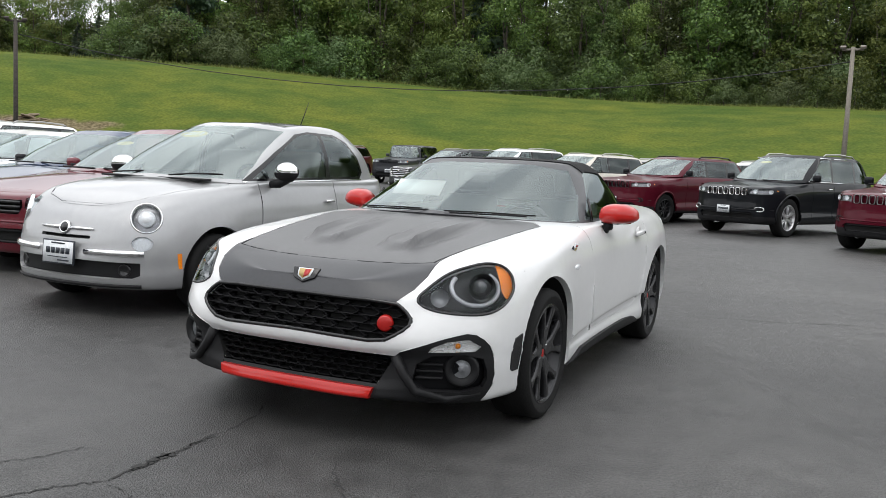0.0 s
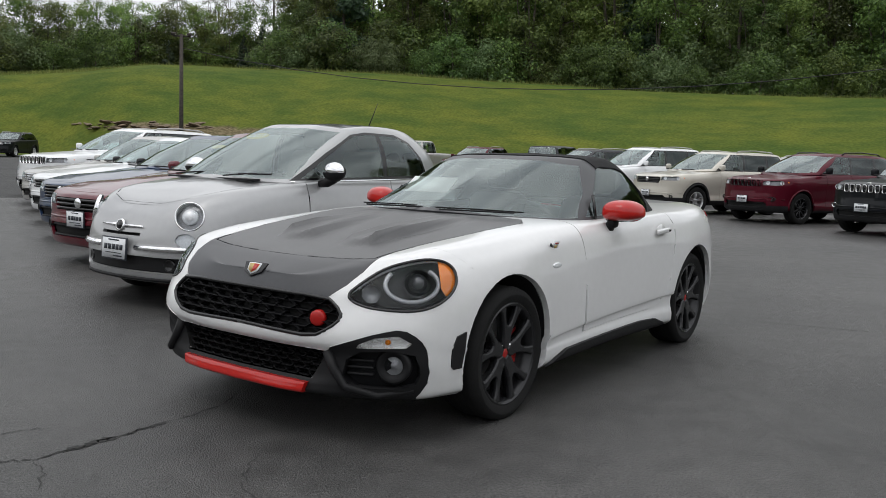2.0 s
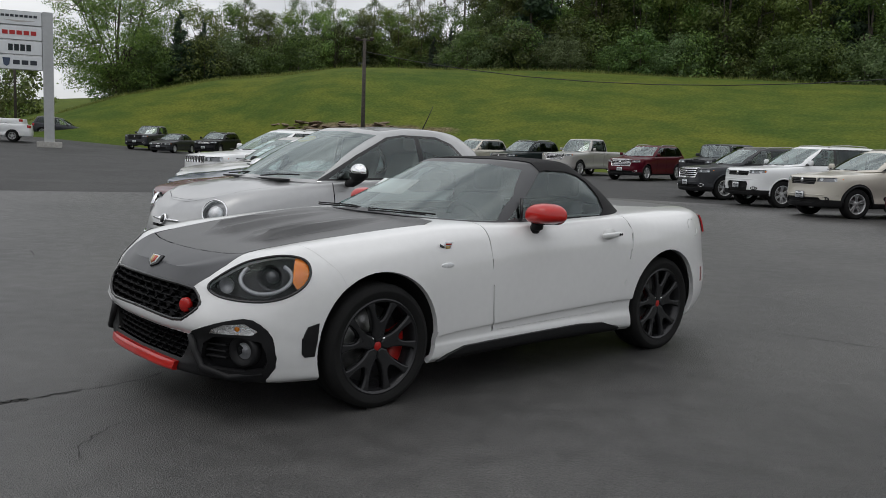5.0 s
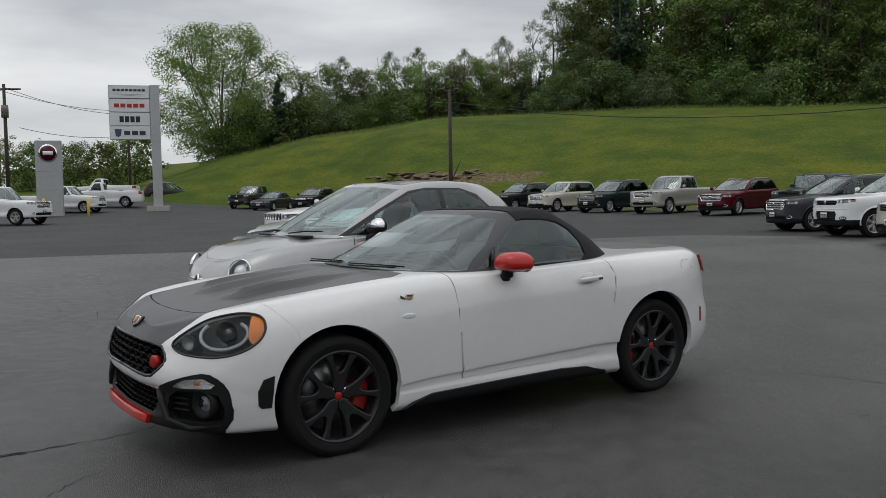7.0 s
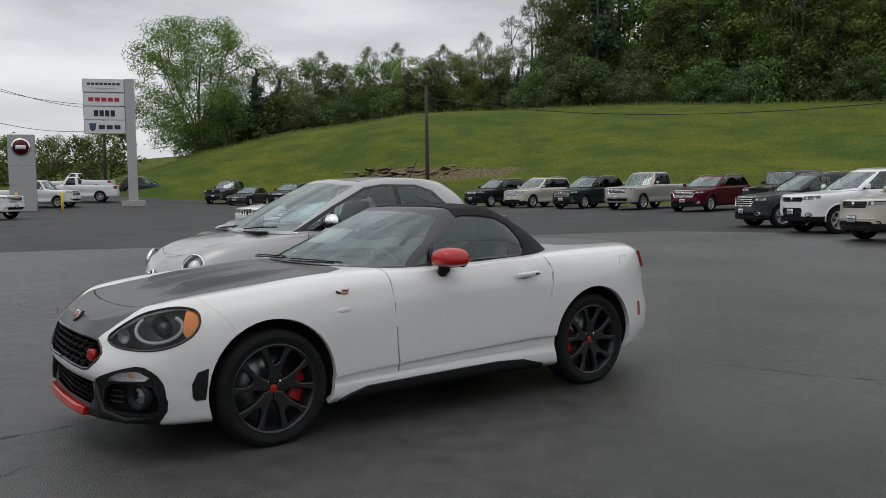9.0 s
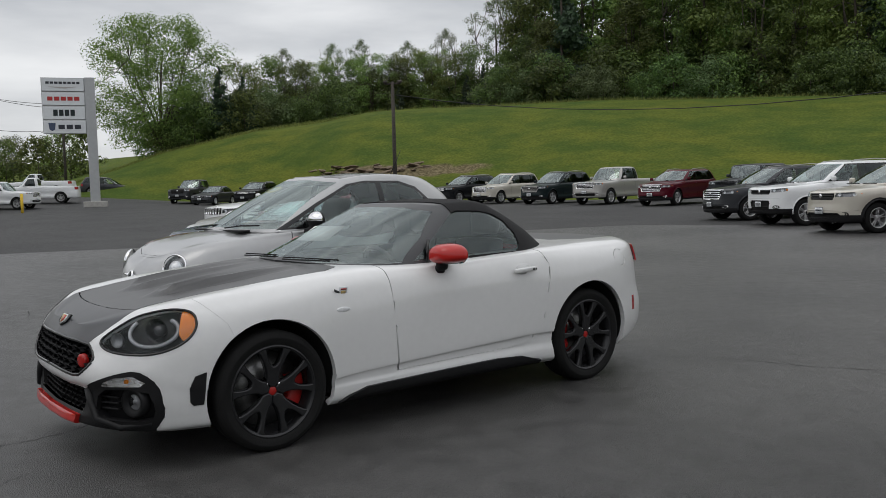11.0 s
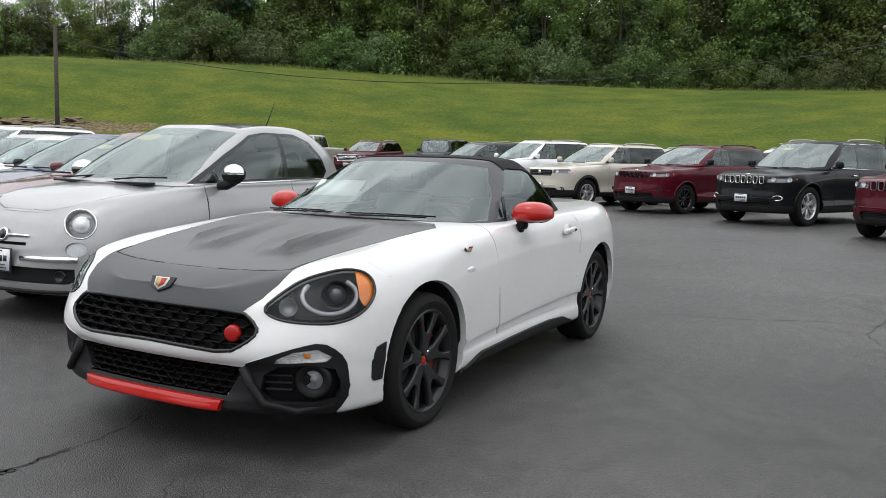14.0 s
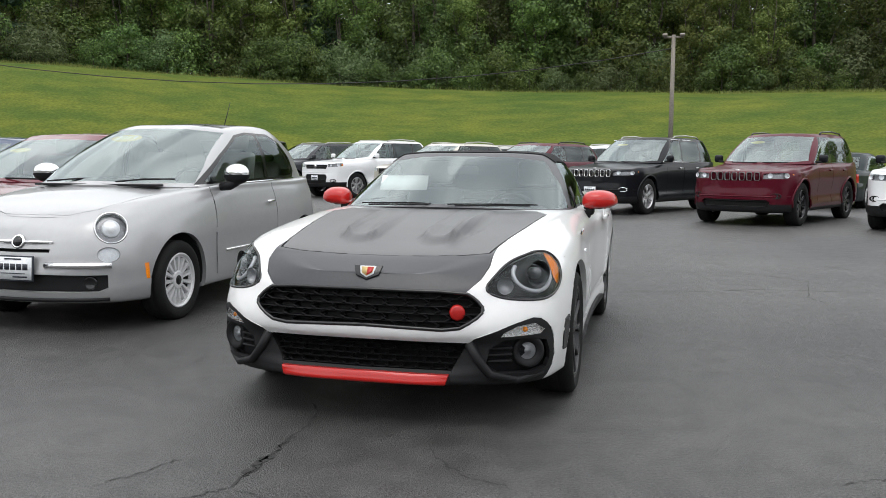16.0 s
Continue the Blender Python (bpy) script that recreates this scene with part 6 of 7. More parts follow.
def city_car():
    car = thing("city_car", "silver three-door city car with round headlights and chrome mirrors", "car")
    plan = [(1.84, 0), (1.81, .30), (1.735, .52), (1.595, .685), (1.39, .775), (1.15, .805), (.6, .812), (0, .812), (-.6, .812), (-1.15, .805), (-1.45, .76), (-1.63, .62), (-1.70, .35), (-1.72, 0)]
    nose = [(.10, .19), (.03, .21), (.005, .27), (0, .33), (0, .40), (.015, .47), (.03, .54), (.06, .62), (.11, .70), (.19, .76)]
    rear = [(.10, .24), (.04, .27), (0, .33), (0, .42), (0, .52), (.02, .63), (.03, .74), (.045, .85), (.07, .94), (.10, 1.0)]
    keyed = {
        0: nose, 1: nose,
        3: [(.08, .19), (.02, .21), (0, .28), (0, .36), (0, .45), (.008, .54), (.025, .62), (.055, .70), (.11, .78), (.20, .84)],
        5: [(.06, .19), (.02, .21), (0, .30), (0, .40), (0, .50), (.005, .60), (.02, .70), (.045, .79), (.09, .86), (.16, .90)],
        6: [(.07, .19), (.03, .21), (.02, .30), (.015, .40), (.008, .52), (0, .63), (.008, .74), (.03, .84), (.06, .91), (.10, .955)],
        7: [(.07, .19), (.03, .21), (.02, .30), (.015, .40), (.008, .52), (0, .63), (.008, .74), (.03, .84), (.055, .92), (.085, .975)],
        9: [(.07, .20), (.03, .22), (.01, .30), (0, .40), (0, .52), (0, .64), (.008, .75), (.025, .85), (.055, .93), (.09, .985)],
        11: rear, 13: rear}
    spine = [(1.65, .762), (1.60, .790), (1.5, .832), (1.3, .895), (1.1, .938), (.8, .985), (.5, .99), (-1.7, 1.0)]
    bm = patch(with_cap(blend_sections(plan, keyed), spine), 130, 70)
    bm.normal_update()
    ref = bm.copy()
    tree_ = BVHTree.FromBMesh(ref)

    def fx(y, z):
        p = tree_.ray_cast(Vector((4, abs(y), z)), Vector((-1, 0, 0)))[0]
        return p.x if p else 1.7
    side = lambda f: f.calc_center_median().y > 0.5
    ahead = lambda f: f.calc_center_median().x > 1.2
    up = lambda f: f.normal.z > 0.25 and f.calc_center_median().z > 0.72
    for s in (1, -1):
        bmesh.ops.delete(bm, geom=carve(bm, circle(s * 1.095, 0.297, 0.338, 40), "xz", side), context="FACES")
    bmesh.ops.delete(bm, geom=carve(bm, [(0.86, -0.1), (0.80, 0.40), (0.56, 0.66), (-1.3, 0.66), (-1.5, -0.1)], "xy", up), context="FACES")
    face = (Vector((-0.66, 0.75, 0)), Vector((0, 0, 1)))
    corner = lambda f: f.calc_center_median().x > 1.2 and f.calc_center_median().y > 0.3
    lamp = extract(bm, carve(bm, oval(-0.625, 0.695, 0.108, 0.102, 28), face, corner))
    outward = Vector((0.75, 0.66, 0))
    eye = tree_.ray_cast(face[0] * -0.625 + Vector((0, 0, 0.693)) + outward * 4, -outward)[0] - outward * 0.026
    for s in (1, -1):
        h = part("headlight", sunk(lamp.copy() if s > 0 else flipped(lamp), 0.05, (-0.8, -s * 0.5, 0)), LAMP_GREY, car, "round clear headlight in a chrome ring")
        part("headlight_lens", lamp.copy() if s > 0 else flipped(lamp), CLEAR, h)
        at = pose(eye.x, s * eye.y, eye.z, 0, -14, s * 41)
        part("lamp_ring", moved(lathe([(0.098, 0.028), (0.104, 0.038), (0.110, 0.030), (0.112, 0.010)], 36, "x"), at), CHROME, h)
        part("projector", moved(lathe([(0, 0.036), (0.03, 0.030), (0.047, 0.010), (0.058, 0.012), (0.06, -0.02)], 24, "x"), at), LAMP_SILVER, h)
    lamp.free()
    low = extract(bm, carve(bm, oval(-0.650, 0.525, 0.072, 0.050, 24), face, corner))
    for s, ob in zip((1, -1), both("side_lamp", sunk(low.copy(), 0.022), LAMP_SILVER, car, "oval clear lamp under the headlight")):
        part("side_lamp_lens", low.copy() if s > 0 else flipped(low), CLEAR, ob)
    low.free()
    intake = extract(bm, carve(bm, [(-0.1, 0.275), (0.55, 0.275), (0.60, 0.30), (0.60, 0.39), (-0.1, 0.40)], "yz", ahead))
    part("lower_intake", double(sunk(intake, 0.04, (-1, 0, 0))), PLASTIC, car)
    slot = extract(bm, carve(bm, [(-0.1, 0.538), (0.235, 0.540), (0.235, 0.562), (-0.1, 0.560)], "yz", ahead))
    part("air_slot", double(sunk(slot, 0.04, (-1, 0, 0))), DEEP, car)
    hood = extract(bm, carve(bm, [(1.632, -0.1), (1.608, 0.25), (1.54, 0.44), (1.41, 0.545), (1.1, 0.62), (0.84, 0.66), (0.74, 0.62), (0.74, -0.1)], "xy", up))
    part("hood", double(hem(trim_gap(hood, 0.009), 0.03)), SILVER, car)
    door = extract(bm, carve(bm, [(0.58, 0.27), (-0.36, 0.27), (-0.46, 0.36), (-0.50, 0.55), (-0.50, 1.2), (0.56, 1.2), (0.61, 0.6)], "xz", side))
    for s, d in zip((1, -1), both("door", hem(trim_gap(door, 0.009), 0.03), SILVER, car)):
        part("door_handle", box(0.13, 0.030, 0.026, (-0.36, s * 0.815, 0.80), 0.009), CHROME, d, "chrome pull handle")
        part("rub_strip", moved(box(0.86, 0.014, 0.020, bevel=0.005), pose(0.02, s * 0.806, 0.445)), CHROME, d)
    bumper = extract(bm, carve(bm, [(1.10, 0.10), (1.50, 0.10), (1.50, 0.545), (1.60, 0.60), (3.0, 0.60), (3.0, 0.10)], "xz", lambda f: f.calc_center_median().x > 1.30 and f.calc_center_median().z < 0.64))
    part("front_bumper", double(hem(trim_gap(bumper, 0.005), 0.03)), SILVER, car)
    mark = extract(bm, carve(bm, [(1.440, 0.345), (1.467, 0.345), (1.479, 0.455), (1.445, 0.455)], "xz", side))
    both("side_marker", hem(mark, 0.01), AMBER, car, "amber side marker")
    tail = extract(bm, carve(bm, [(0.52, 0.70), (0.80, 0.70), (0.80, 0.90), (0.54, 0.90)], "yz", lambda f: f.calc_center_median().x < -1.4))
    both("tail_lamp", hem(tail, 0.01), TAIL_RED, car)
    part("body", double(hem(bm, 0.03)), SILVER, car)
    part("underbody", double(slab_half([(1.6, 0), (1.55, 0.6), (-1.45, 0.6), (-1.5, 0)], 0.215)), DEEP, car)
    for w in wheel_well(2.19, 0.42, 0.765, 0.342, 0.297):
        both("wheel_arch", w, DEEP, car)
    add_wheels(car, 2.19, 0.790, 0.292, 0.185, PALE_ALLOY, "city", "black tyre on a silver many-slotted alloy rim")
    base = [(1.00, 0, .968), (.93, .40, .962), (.74, .685, .950), (.30, .735, .955), (-.40, .735, .965), (-1.0, .72, .98), (-1.42, .62, .995), (-1.58, .35, 1.0), (-1.62, 0, 1.0)]
    mid = [(.56, 0, 1.215), (.50, .37, 1.21), (.34, .63, 1.20), (.06, .68, 1.205), (-.45, .69, 1.22), (-.95, .67, 1.22), (-1.32, .55, 1.23), (-1.46, .30, 1.24), (-1.50, 0, 1.24)]
    edge = [(.06, 0, 1.435), (.03, .33, 1.43), (-.06, .53, 1.40), (-.30, .565, 1.42), (-.55, .57, 1.43), (-.92, .545, 1.415), (-1.16, .43, 1.40), (-1.27, .22, 1.40), (-1.30, 0, 1.40)]
    ridge = [(-.08, 0, 1.455), (-.10, .25, 1.452), (-.20, .38, 1.448), (-.34, .41, 1.463), (-.57, .42, 1.47), (-.86, .40, 1.46), (-1.05, .31, 1.445), (-1.14, .16, 1.44), (-1.16, 0, 1.44)]
    crest = [(-.2, 0, 1.47), (-.22, 0, 1.471), (-.3, 0, 1.476), (-.42, 0, 1.485), (-.57, 0, 1.49), (-.75, 0, 1.485), (-.88, 0, 1.475), (-.95, 0, 1.468), (-1.0, 0, 1.465)]
    gh = patch([base, mid, edge, ridge, crest], 110, 60)
    gh.normal_update()
    glass_tree = BVHTree.FromBMesh(gh)
    screen = extract(gh, carve(gh, [(-0.1, 0.988), (0.40, 0.982), (0.680, 0.972), (0.652, 1.10), (0.540, 1.388), (0.25, 1.418), (-0.1, 1.424)], "yz", lambda f: f.calc_center_median().x > -0.06 and f.normal.x > 0.18))
    part("windscreen", double(screen), SCREEN, car)
    wide = lambda f: f.calc_center_median().y > 0.42 and abs(f.normal.y) > 0.3
    band = extract(gh, carve(gh, [(0.71, 0.968), (-1.02, 0.995), (-1.10, 1.06), (-1.05, 1.19), (-0.90, 1.33), (-0.70, 1.395), (-0.30, 1.40), (-0.10, 1.37), (0.28, 1.20)], "xz", wide))
    g1 = extract(band, carve(band, [(0.60, 0.988), (-0.42, 1.005), (-0.42, 1.375), (-0.30, 1.382), (-0.11, 1.352), (0.25, 1.185)], "xz"))
    g2 = extract(band, carve(band, [(-0.475, 1.01), (-0.99, 1.02), (-1.06, 1.07), (-1.01, 1.18), (-0.87, 1.31), (-0.69, 1.375), (-0.475, 1.378)], "xz"))
    both("window_surround", hem(band, 0.012), GLOSS_BLACK, car)
    both("side_window", g1, TINTED, car)
    both("quarter_window", g2, TINTED, car)
    pane = extract(gh, carve(gh, [(-0.1, 1.08), (0.48, 1.08), (0.40, 1.36), (-0.1, 1.37)], "yz", lambda f: f.calc_center_median().x < -1.0))
    part("rear_window", double(pane), PRIVACY, car)
    roof = extract(gh, carve(gh, [(0.02, -0.1), (-0.01, 0.34), (-0.10, 0.485), (-0.30, 0.50), (-0.80, 0.47), (-0.90, 0.37), (-0.92, -0.1)], "xy", lambda f: f.normal.z > 0.5 and f.calc_center_median().z > 1.40))
    part("glass_roof", double(hem(trim_gap(roof, 0.003), 0.012)), GLOSS_BLACK, car, "dark glass roof panel")
    part("cabin", double(hem(gh, 0.025)), SILVER, car)
    part("antenna", tube([(-1.02, 0.0, 1.46), (-1.10, 0.0, 1.60), (-1.17, 0.0, 1.73)], 0.006, 6, 0.003), PLASTIC, car)
    for s in (1, -1):
        part("window_trim", tube([(0.71, s * 0.695, 0.957), (0.15, s * 0.742, 0.966), (-0.45, s * 0.744, 0.978), (-1.03, s * 0.722, 0.990)], 0.009, 6), CHROME, car)
        lump = bmesh.new()
        bmesh.ops.create_icosphere(lump, subdivisions=3, radius=1)
        for v in lump.verts:
            v.co = Vector((v.co.x * 0.085 * (1 if v.co.x > 0 else 0.5), v.co.y * 0.115, v.co.z * 0.075))
        m = part("door_mirror", moved(lump, pose(0.395, s * 0.885, 1.055, 0, 0, -s * 10)), CHROME, car, "chrome door mirror on a black foot")
        part("mirror_foot", tube([(0.40, s * 0.885, 1.0), (0.43, s * 0.83, 0.955), (0.44, s * 0.76, 0.945)], 0.045, 8, 0.03), PLASTIC, m)
        cup = bmesh.new()
        bmesh.ops.create_uvsphere(cup, u_segments=24, v_segments=12, radius=1)
        bmesh.ops.delete(cup, geom=[v for v in cup.verts if v.co.z > 0.02], context="VERTS")
        for v in cup.verts:
            v.co = Vector((v.co.x * 0.088 * (1 if v.co.x > 0 else 0.52), v.co.y * 0.118, v.co.z * 0.078 - 0.012))
        part("mirror_shell", moved(cup, pose(0.395, s * 0.885, 1.055, 0, 0, -s * 10)), PLASTIC, m, "black lower half of the mirror")
        part("mirror_rim", moved(lathe([(0.06, 0), (0.075, 0.01), (0.078, 0.03)], 24, "x"), pose(0.345, s * 0.885, 1.05, 0, 0, -s * 10) @ Matrix.Diagonal((1, 1.4, 0.9, 1))), PLASTIC, m)
        part("seat", moved(seat_mesh(0.48), pose(-0.35, s * 0.35, 0.50)), PALE_SEAT, car, "pale grey seat")
        w = part("whisker", tube([(fx(y, 0.607) + 0.006, s * y, 0.607) for y in (0.055, 0.12, 0.19, 0.25)], 0.016, 8, 0.009), CHROME, car, "slim chrome whisker beside the badge")
        part("bumper_strip", tube([(fx(y, 0.455) + 0.004, s * y, 0.455) for y in (0.22, 0.32, 0.42, 0.50, 0.57, 0.62)], 0.024, 8), CHROME, car, "chrome bumper strip")
        part("fog_lamp", moved(lathe([(0, -0.004), (0.030, -0.002), (0.036, 0.004), (0.046, 0.002), (0.05, -0.03)], 20, "x"), pose(fx(0.49, 0.335) - 0.03, s * 0.49, 0.335, 0, 0, s * 20)), GLOSS_BLACK, car)
        part("wiper", tube([(0.97, s * 0.30 - 0.12, 0.992), (0.91, s * 0.28 + 0.10, 1.012), (0.82, s * 0.25 + 0.34, 1.014)], 0.007, 6), PLASTIC, car)
    part("lip", tube([(fx(y, 0.225) + 0.004, y, 0.225) for y in np.linspace(-0.6, 0.6, 11)], 0.014, 6), PLASTIC, car)
    part("nose_badge", moved(lathe([(0, 0.014), (0.036, 0.012), (0.044, 0.016), (0.049, 0.004)], 28, "x"), pose(fx(0, 0.607) + 0.002, 0, 0.607, 0, -16, 0)), CHROME, car, "round chrome badge")
    part("badge_field", moved(lathe([(0, 0.018), (0.033, 0.017), (0.034, 0.010)], 24, "x"), pose(fx(0, 0.607) + 0.002, 0, 0.607, 0, -16, 0)), GLOSS_BLACK, car)
    plate(car, fx(0, 0.43) + 0.012, 0, 0.435, -4)
    part("dashboard", box(0.50, 1.22, 0.16, (0.55, 0, 0.90), 0.06), PALE_TRIM, car)
    part("rear_seat", moved(box(0.16, 1.1, 0.6, bevel=0.06), pose(-1.05, 0, 0.85, 0, -15, 0)), PALE_SEAT, car)
    part("cabin_floor", box(1.9, 1.3, 0.03, (-0.3, 0, 0.36)), TRIM, car)
    part("steering_wheel", moved(steering_wheel(), pose(0.12, 0.35, 0.93)), TRIM, car)
    at = on_glass(glass_tree, -0.20, 1.345) @ pose(-0.018, 0, 0)
    sticker = part("price_sticker", moved(slab(oval(0, 0, 0.150, 0.070), 0.003), at), YELLOW, car, "yellow oval year sticker behind the windscreen", False)
    part("year", moved(lettering("2013", 0.105), at @ pose(0.005, 0, 0) @ Matrix(((0, 0, 1, 0), (1, 0, 0, 0), (0, 1, 0, 0), (0, 0, 0, 1)))), PLATE_WHITE, sticker, "pale digits", False)
    part("cowl", box(0.10, 1.06, 0.016, (0.93, 0, 0.968), 0.005), PLASTIC, car)
    ref.free()
    return car


# ---- signs, poles, rocks ----
POLE_WOOD = surface("weathered_pole", (0.055, 0.047, 0.040), 0.9, grain=0.3, scale=8, bump=0.4, stain=0.2)
POLE_STEEL = surface("dull_pole_steel", (0.20, 0.18, 0.15), 0.6, 0.3, grain=0.15, scale=10, stain=0.15)
SIGN_GREY = surface("sign_cladding", (0.40, 0.41, 0.42), 0.5, 0.2, grain=0.05, scale=4, stain=0.08)
SIGN_FACE = surface("sign_face", (0.66, 0.68, 0.70), 0.5, grain=0.04, scale=4, stain=0.06)
CONCRETE = surface("concrete", (0.36, 0.35, 0.33), 0.9, grain=0.15, scale=10, bump=0.2, stain=0.15)
BOLLARD = surface("bollard_yellow", (0.75, 0.50, 0.04), 0.6, grain=0.1, scale=10)
ROCK = surface("brown_rock", (0.150, 0.112, 0.075), 0.95, grain=0.35, scale=4, bump=0.8, stain=0.3)
WIRE = surface("cable", (0.02, 0.02, 0.02), 0.7)


def light_pole(x, y, top, mat, label):
    p = thing("lamp_pole", label, "pole")
    z = min(hill_z(x, y), lot_z(x, y) + 4) if math.hypot(x, y) > 51 else lot_z(x, y)
    part("shaft", tube([(0, 0, -0.3), (0, 0, (top - z) * 0.5), (0, 0, top - z)], 0.14, 10, 0.10), mat, p)
    part("cross_arm", box(1.0, 0.10, 0.10, (0, 0, top - z - 0.12), 0.02), mat, p)
    for s in (1, -1):
        part("flood_lamp", moved(box(0.26, 0.20, 0.14, bevel=0.03), pose(s * 0.45, -0.1, top - z - 0.02, 25, 0, 0)), mat, p)
    p.location = (x, y, z)
    p.rotation_euler = (0, 0, math.atan2(-x, y))
    return p


def blocks(count, width, height, at):
    """A row of plain blocks that stands for a brand's lettering."""
    step = width / count
    return join(*[box(step * 0.78, 0.02, height, (at[0] + (k - (count - 1) / 2) * step, at[1], at[2])) for k in range(count)])


def brand_sign():
    s = thing("road_sign_tower", "tall grey dealer sign with four stacked panels on a post", "sign")
    part("post", box(0.66, 0.5, 9.1, (1.15, 0, 4.75), 0.02), SIGN_GREY, s, "", False)
    part("plinth", box(1.6, 1.3, 0.42, (1.15, 0, 0.2), 0.03), CONCRETE, s, "", False)
    for k, (count, width, height, mat) in enumerate(((8, 2.3, 0.16, PLATE_INK), (5, 2.2, 0.28, RED_PLASTIC), (4, 1.5, 0.44, GREEN_BLACK), (3, 1.6, 0.30, PLATE_INK))):
        z = 8.78 - k * 1.0
        f = part("panel", box(2.85, 0.36, 0.96, (-0.62, 0, z), 0.015), SIGN_GREY, s, "", False)
        part("panel_face", box(2.76, 0.02, 0.88, (-0.62, -0.185, z)), SIGN_FACE, f, "", False)
        part("lettering", blocks(count, width, height, (-0.62 + (0.32 if k == 3 else 0), -0.20, z + (0.12 if k == 0 else 0))), mat, f, "", False)
        if k == 0:
            part("wing_mark", slab_y([(-1.0, 0.02), (1.0, 0.02), (0.2, -0.10), (-0.2, -0.10)], (-0.62, -0.215, z - 0.18)), PEWTER, f, "", False)
        if k == 3:
            part("emblem", slab_y([(-0.24, 0.28), (0.24, 0.28), (0.18, -0.18), (0, -0.30), (-0.18, -0.18)], (-1.45, -0.215, z)), NAVY, f, "", False)
    return s


def slab_y(outline, at):
    return moved(slab(outline, 0.02, "xz"), pose(*at))


def pylon():
    s = thing("brand_pylon", "slim grey sign pylon with a round red badge", "sign")
    part("tower", box(1.62, 0.7, 5.1, (0, 0, 2.55), 0.04), SIGN_GREY, s, "", False)
    for z in (3.05, 1.75):
        part("joint", box(1.63, 0.71, 0.03, (0, 0, z)), CONCRETE, s)
    d = part("badge", moved(lathe([(0, -0.05), (0.52, -0.05), (0.60, -0.02), (0.60, 0.02)], 36), pose(0, -0.36, 4.25)), CHROME, s)
    part("badge_field", moved(lathe([(0, -0.03), (0.50, -0.03), (0.50, 0)], 36), pose(0, -0.40, 4.25)), CLARET, d)
    part("lettering", box(0.62, 0.02, 0.26, (0, -0.45, 4.25)), PLATE_WHITE, d)
    return s


def boulder(seed, size):
    rng = np.random.default_rng(seed)
    bm = bmesh.new()
    bmesh.ops.create_icosphere(bm, subdivisions=3, radius=1)
    for v in bm.verts:
        q = 1 + 0.35 * noise.noise(v.co * 1.3 + Vector((seed, 0, 0))) + 0.12 * noise.noise(v.co * 4)
        v.co = Vector((v.co.x * size * 1.6 * q, v.co.y * size * q, (round(v.co.z * 3) / 3 * 0.5 + v.co.z * 0.5) * size * 0.5 * q))
    return bm


# ---- the lot and the hill ----
ground = sheet("ground", [0.0, 2, 5, 10, 16, 22, 28, 34, 40, 46, 52, 60, 68, 76, 84, 92, 110, 150, 300, 1200, 4500], [k * 4 for k in range(-45, 46)], lot_z, asphalt_material())
tagged(ground, "dark worn asphalt of a car lot", "asphalt", kind="structure")
GRASS = grass_material()
hill = sheet("grass_hill", [49 + 1.3 * k for k in range(46)] + [115, 125, 150, 200, 400], [-100 + 1.5 * k for k in range(106)], hill_z, GRASS)
tagged(hill, "long green meadow grass on a rising hill", "grass", kind="structure")
meadow(30000, 3)


# ---- cars ----
ALONG = math.degrees(math.atan2(-0.911, -0.4126))


def stand(car, nose_at, heading, ahead):
    """Put a car with its nose over a place on the lot; ahead: from its middle to its nose."""
    f = (math.cos(radians(heading)), math.sin(radians(heading)))
    x, y = nose_at[0] - f[0] * ahead, nose_at[1] - f[1] * ahead
    z0, z1 = lot_z(x + f[0] * 1.4, y + f[1] * 1.4), lot_z(x - f[0] * 1.4, y - f[1] * 1.4)
    car.matrix_world = pose(x, y, (z0 + z1) / 2, 0, math.degrees(math.atan2(z1 - z0, 2.8)), heading)
    return car


hero = roadster()
hero.matrix_world = pose(0.415, 5.327, 0, 0, 0, ALONG)
stand(city_car(), (-2.51, 5.94), ALONG, 1.80)

NEAR_ROW = "cars parked in the near row"
stand(sedan("saloon_car", "dark red saloon car with a black split grille", RUBY, grille="wide", sticker=True, grille_mat=GLOSS_BLACK, group=NEAR_ROW), (-4.1, 7.7), ALONG, 2.28)
stand(sedan("saloon_car", "dark blue saloon car with a black grille", NAVY, grille="bars", grille_mat=GLOSS_BLACK, rim=DARK_RIM, group=NEAR_ROW), (-5.8, 9.8), ALONG, 2.28)
stand(sedan("coupe", "white coupe with a black hood scoop", PLAIN_WHITE, L=4.9, W=1.92, H=1.45, grille="wide", grille_mat=GLOSS_BLACK, rim=DARK_RIM, group=NEAR_ROW), (-7.5, 11.9), ALONG, 2.28)
stand(sedan("saloon_car", "silver saloon car with a barred grille", PEWTER, H=1.50, grille="bars", group=NEAR_ROW), (-9.3, 14.0), ALONG, 2.28)
stand(suv("off_roader", "white off-roader with a slotted grille", PLAIN_WHITE, H=1.70, group=NEAR_ROW), (-11.0, 16.1), ALONG, 2.37)
stand(sedan("saloon_car", "white saloon car, clean and plain", PLAIN_WHITE, group=NEAR_ROW), (-12.9, 18.5), ALONG, 2.28)

RIGHT_ROW = "cars parked in the facing row"
TURNED = 219.5


def by_wheel(car, wheel_at, wb, half, heading=TURNED):
    """Put a car with its left front wheel over a place."""
    f = Vector((math.cos(radians(heading)), math.sin(radians(heading))))
    l = Vector((-f.y, f.x))
    c = Vector(wheel_at) - f * wb / 2 - l * half
    return stand(car, c, heading, 0)


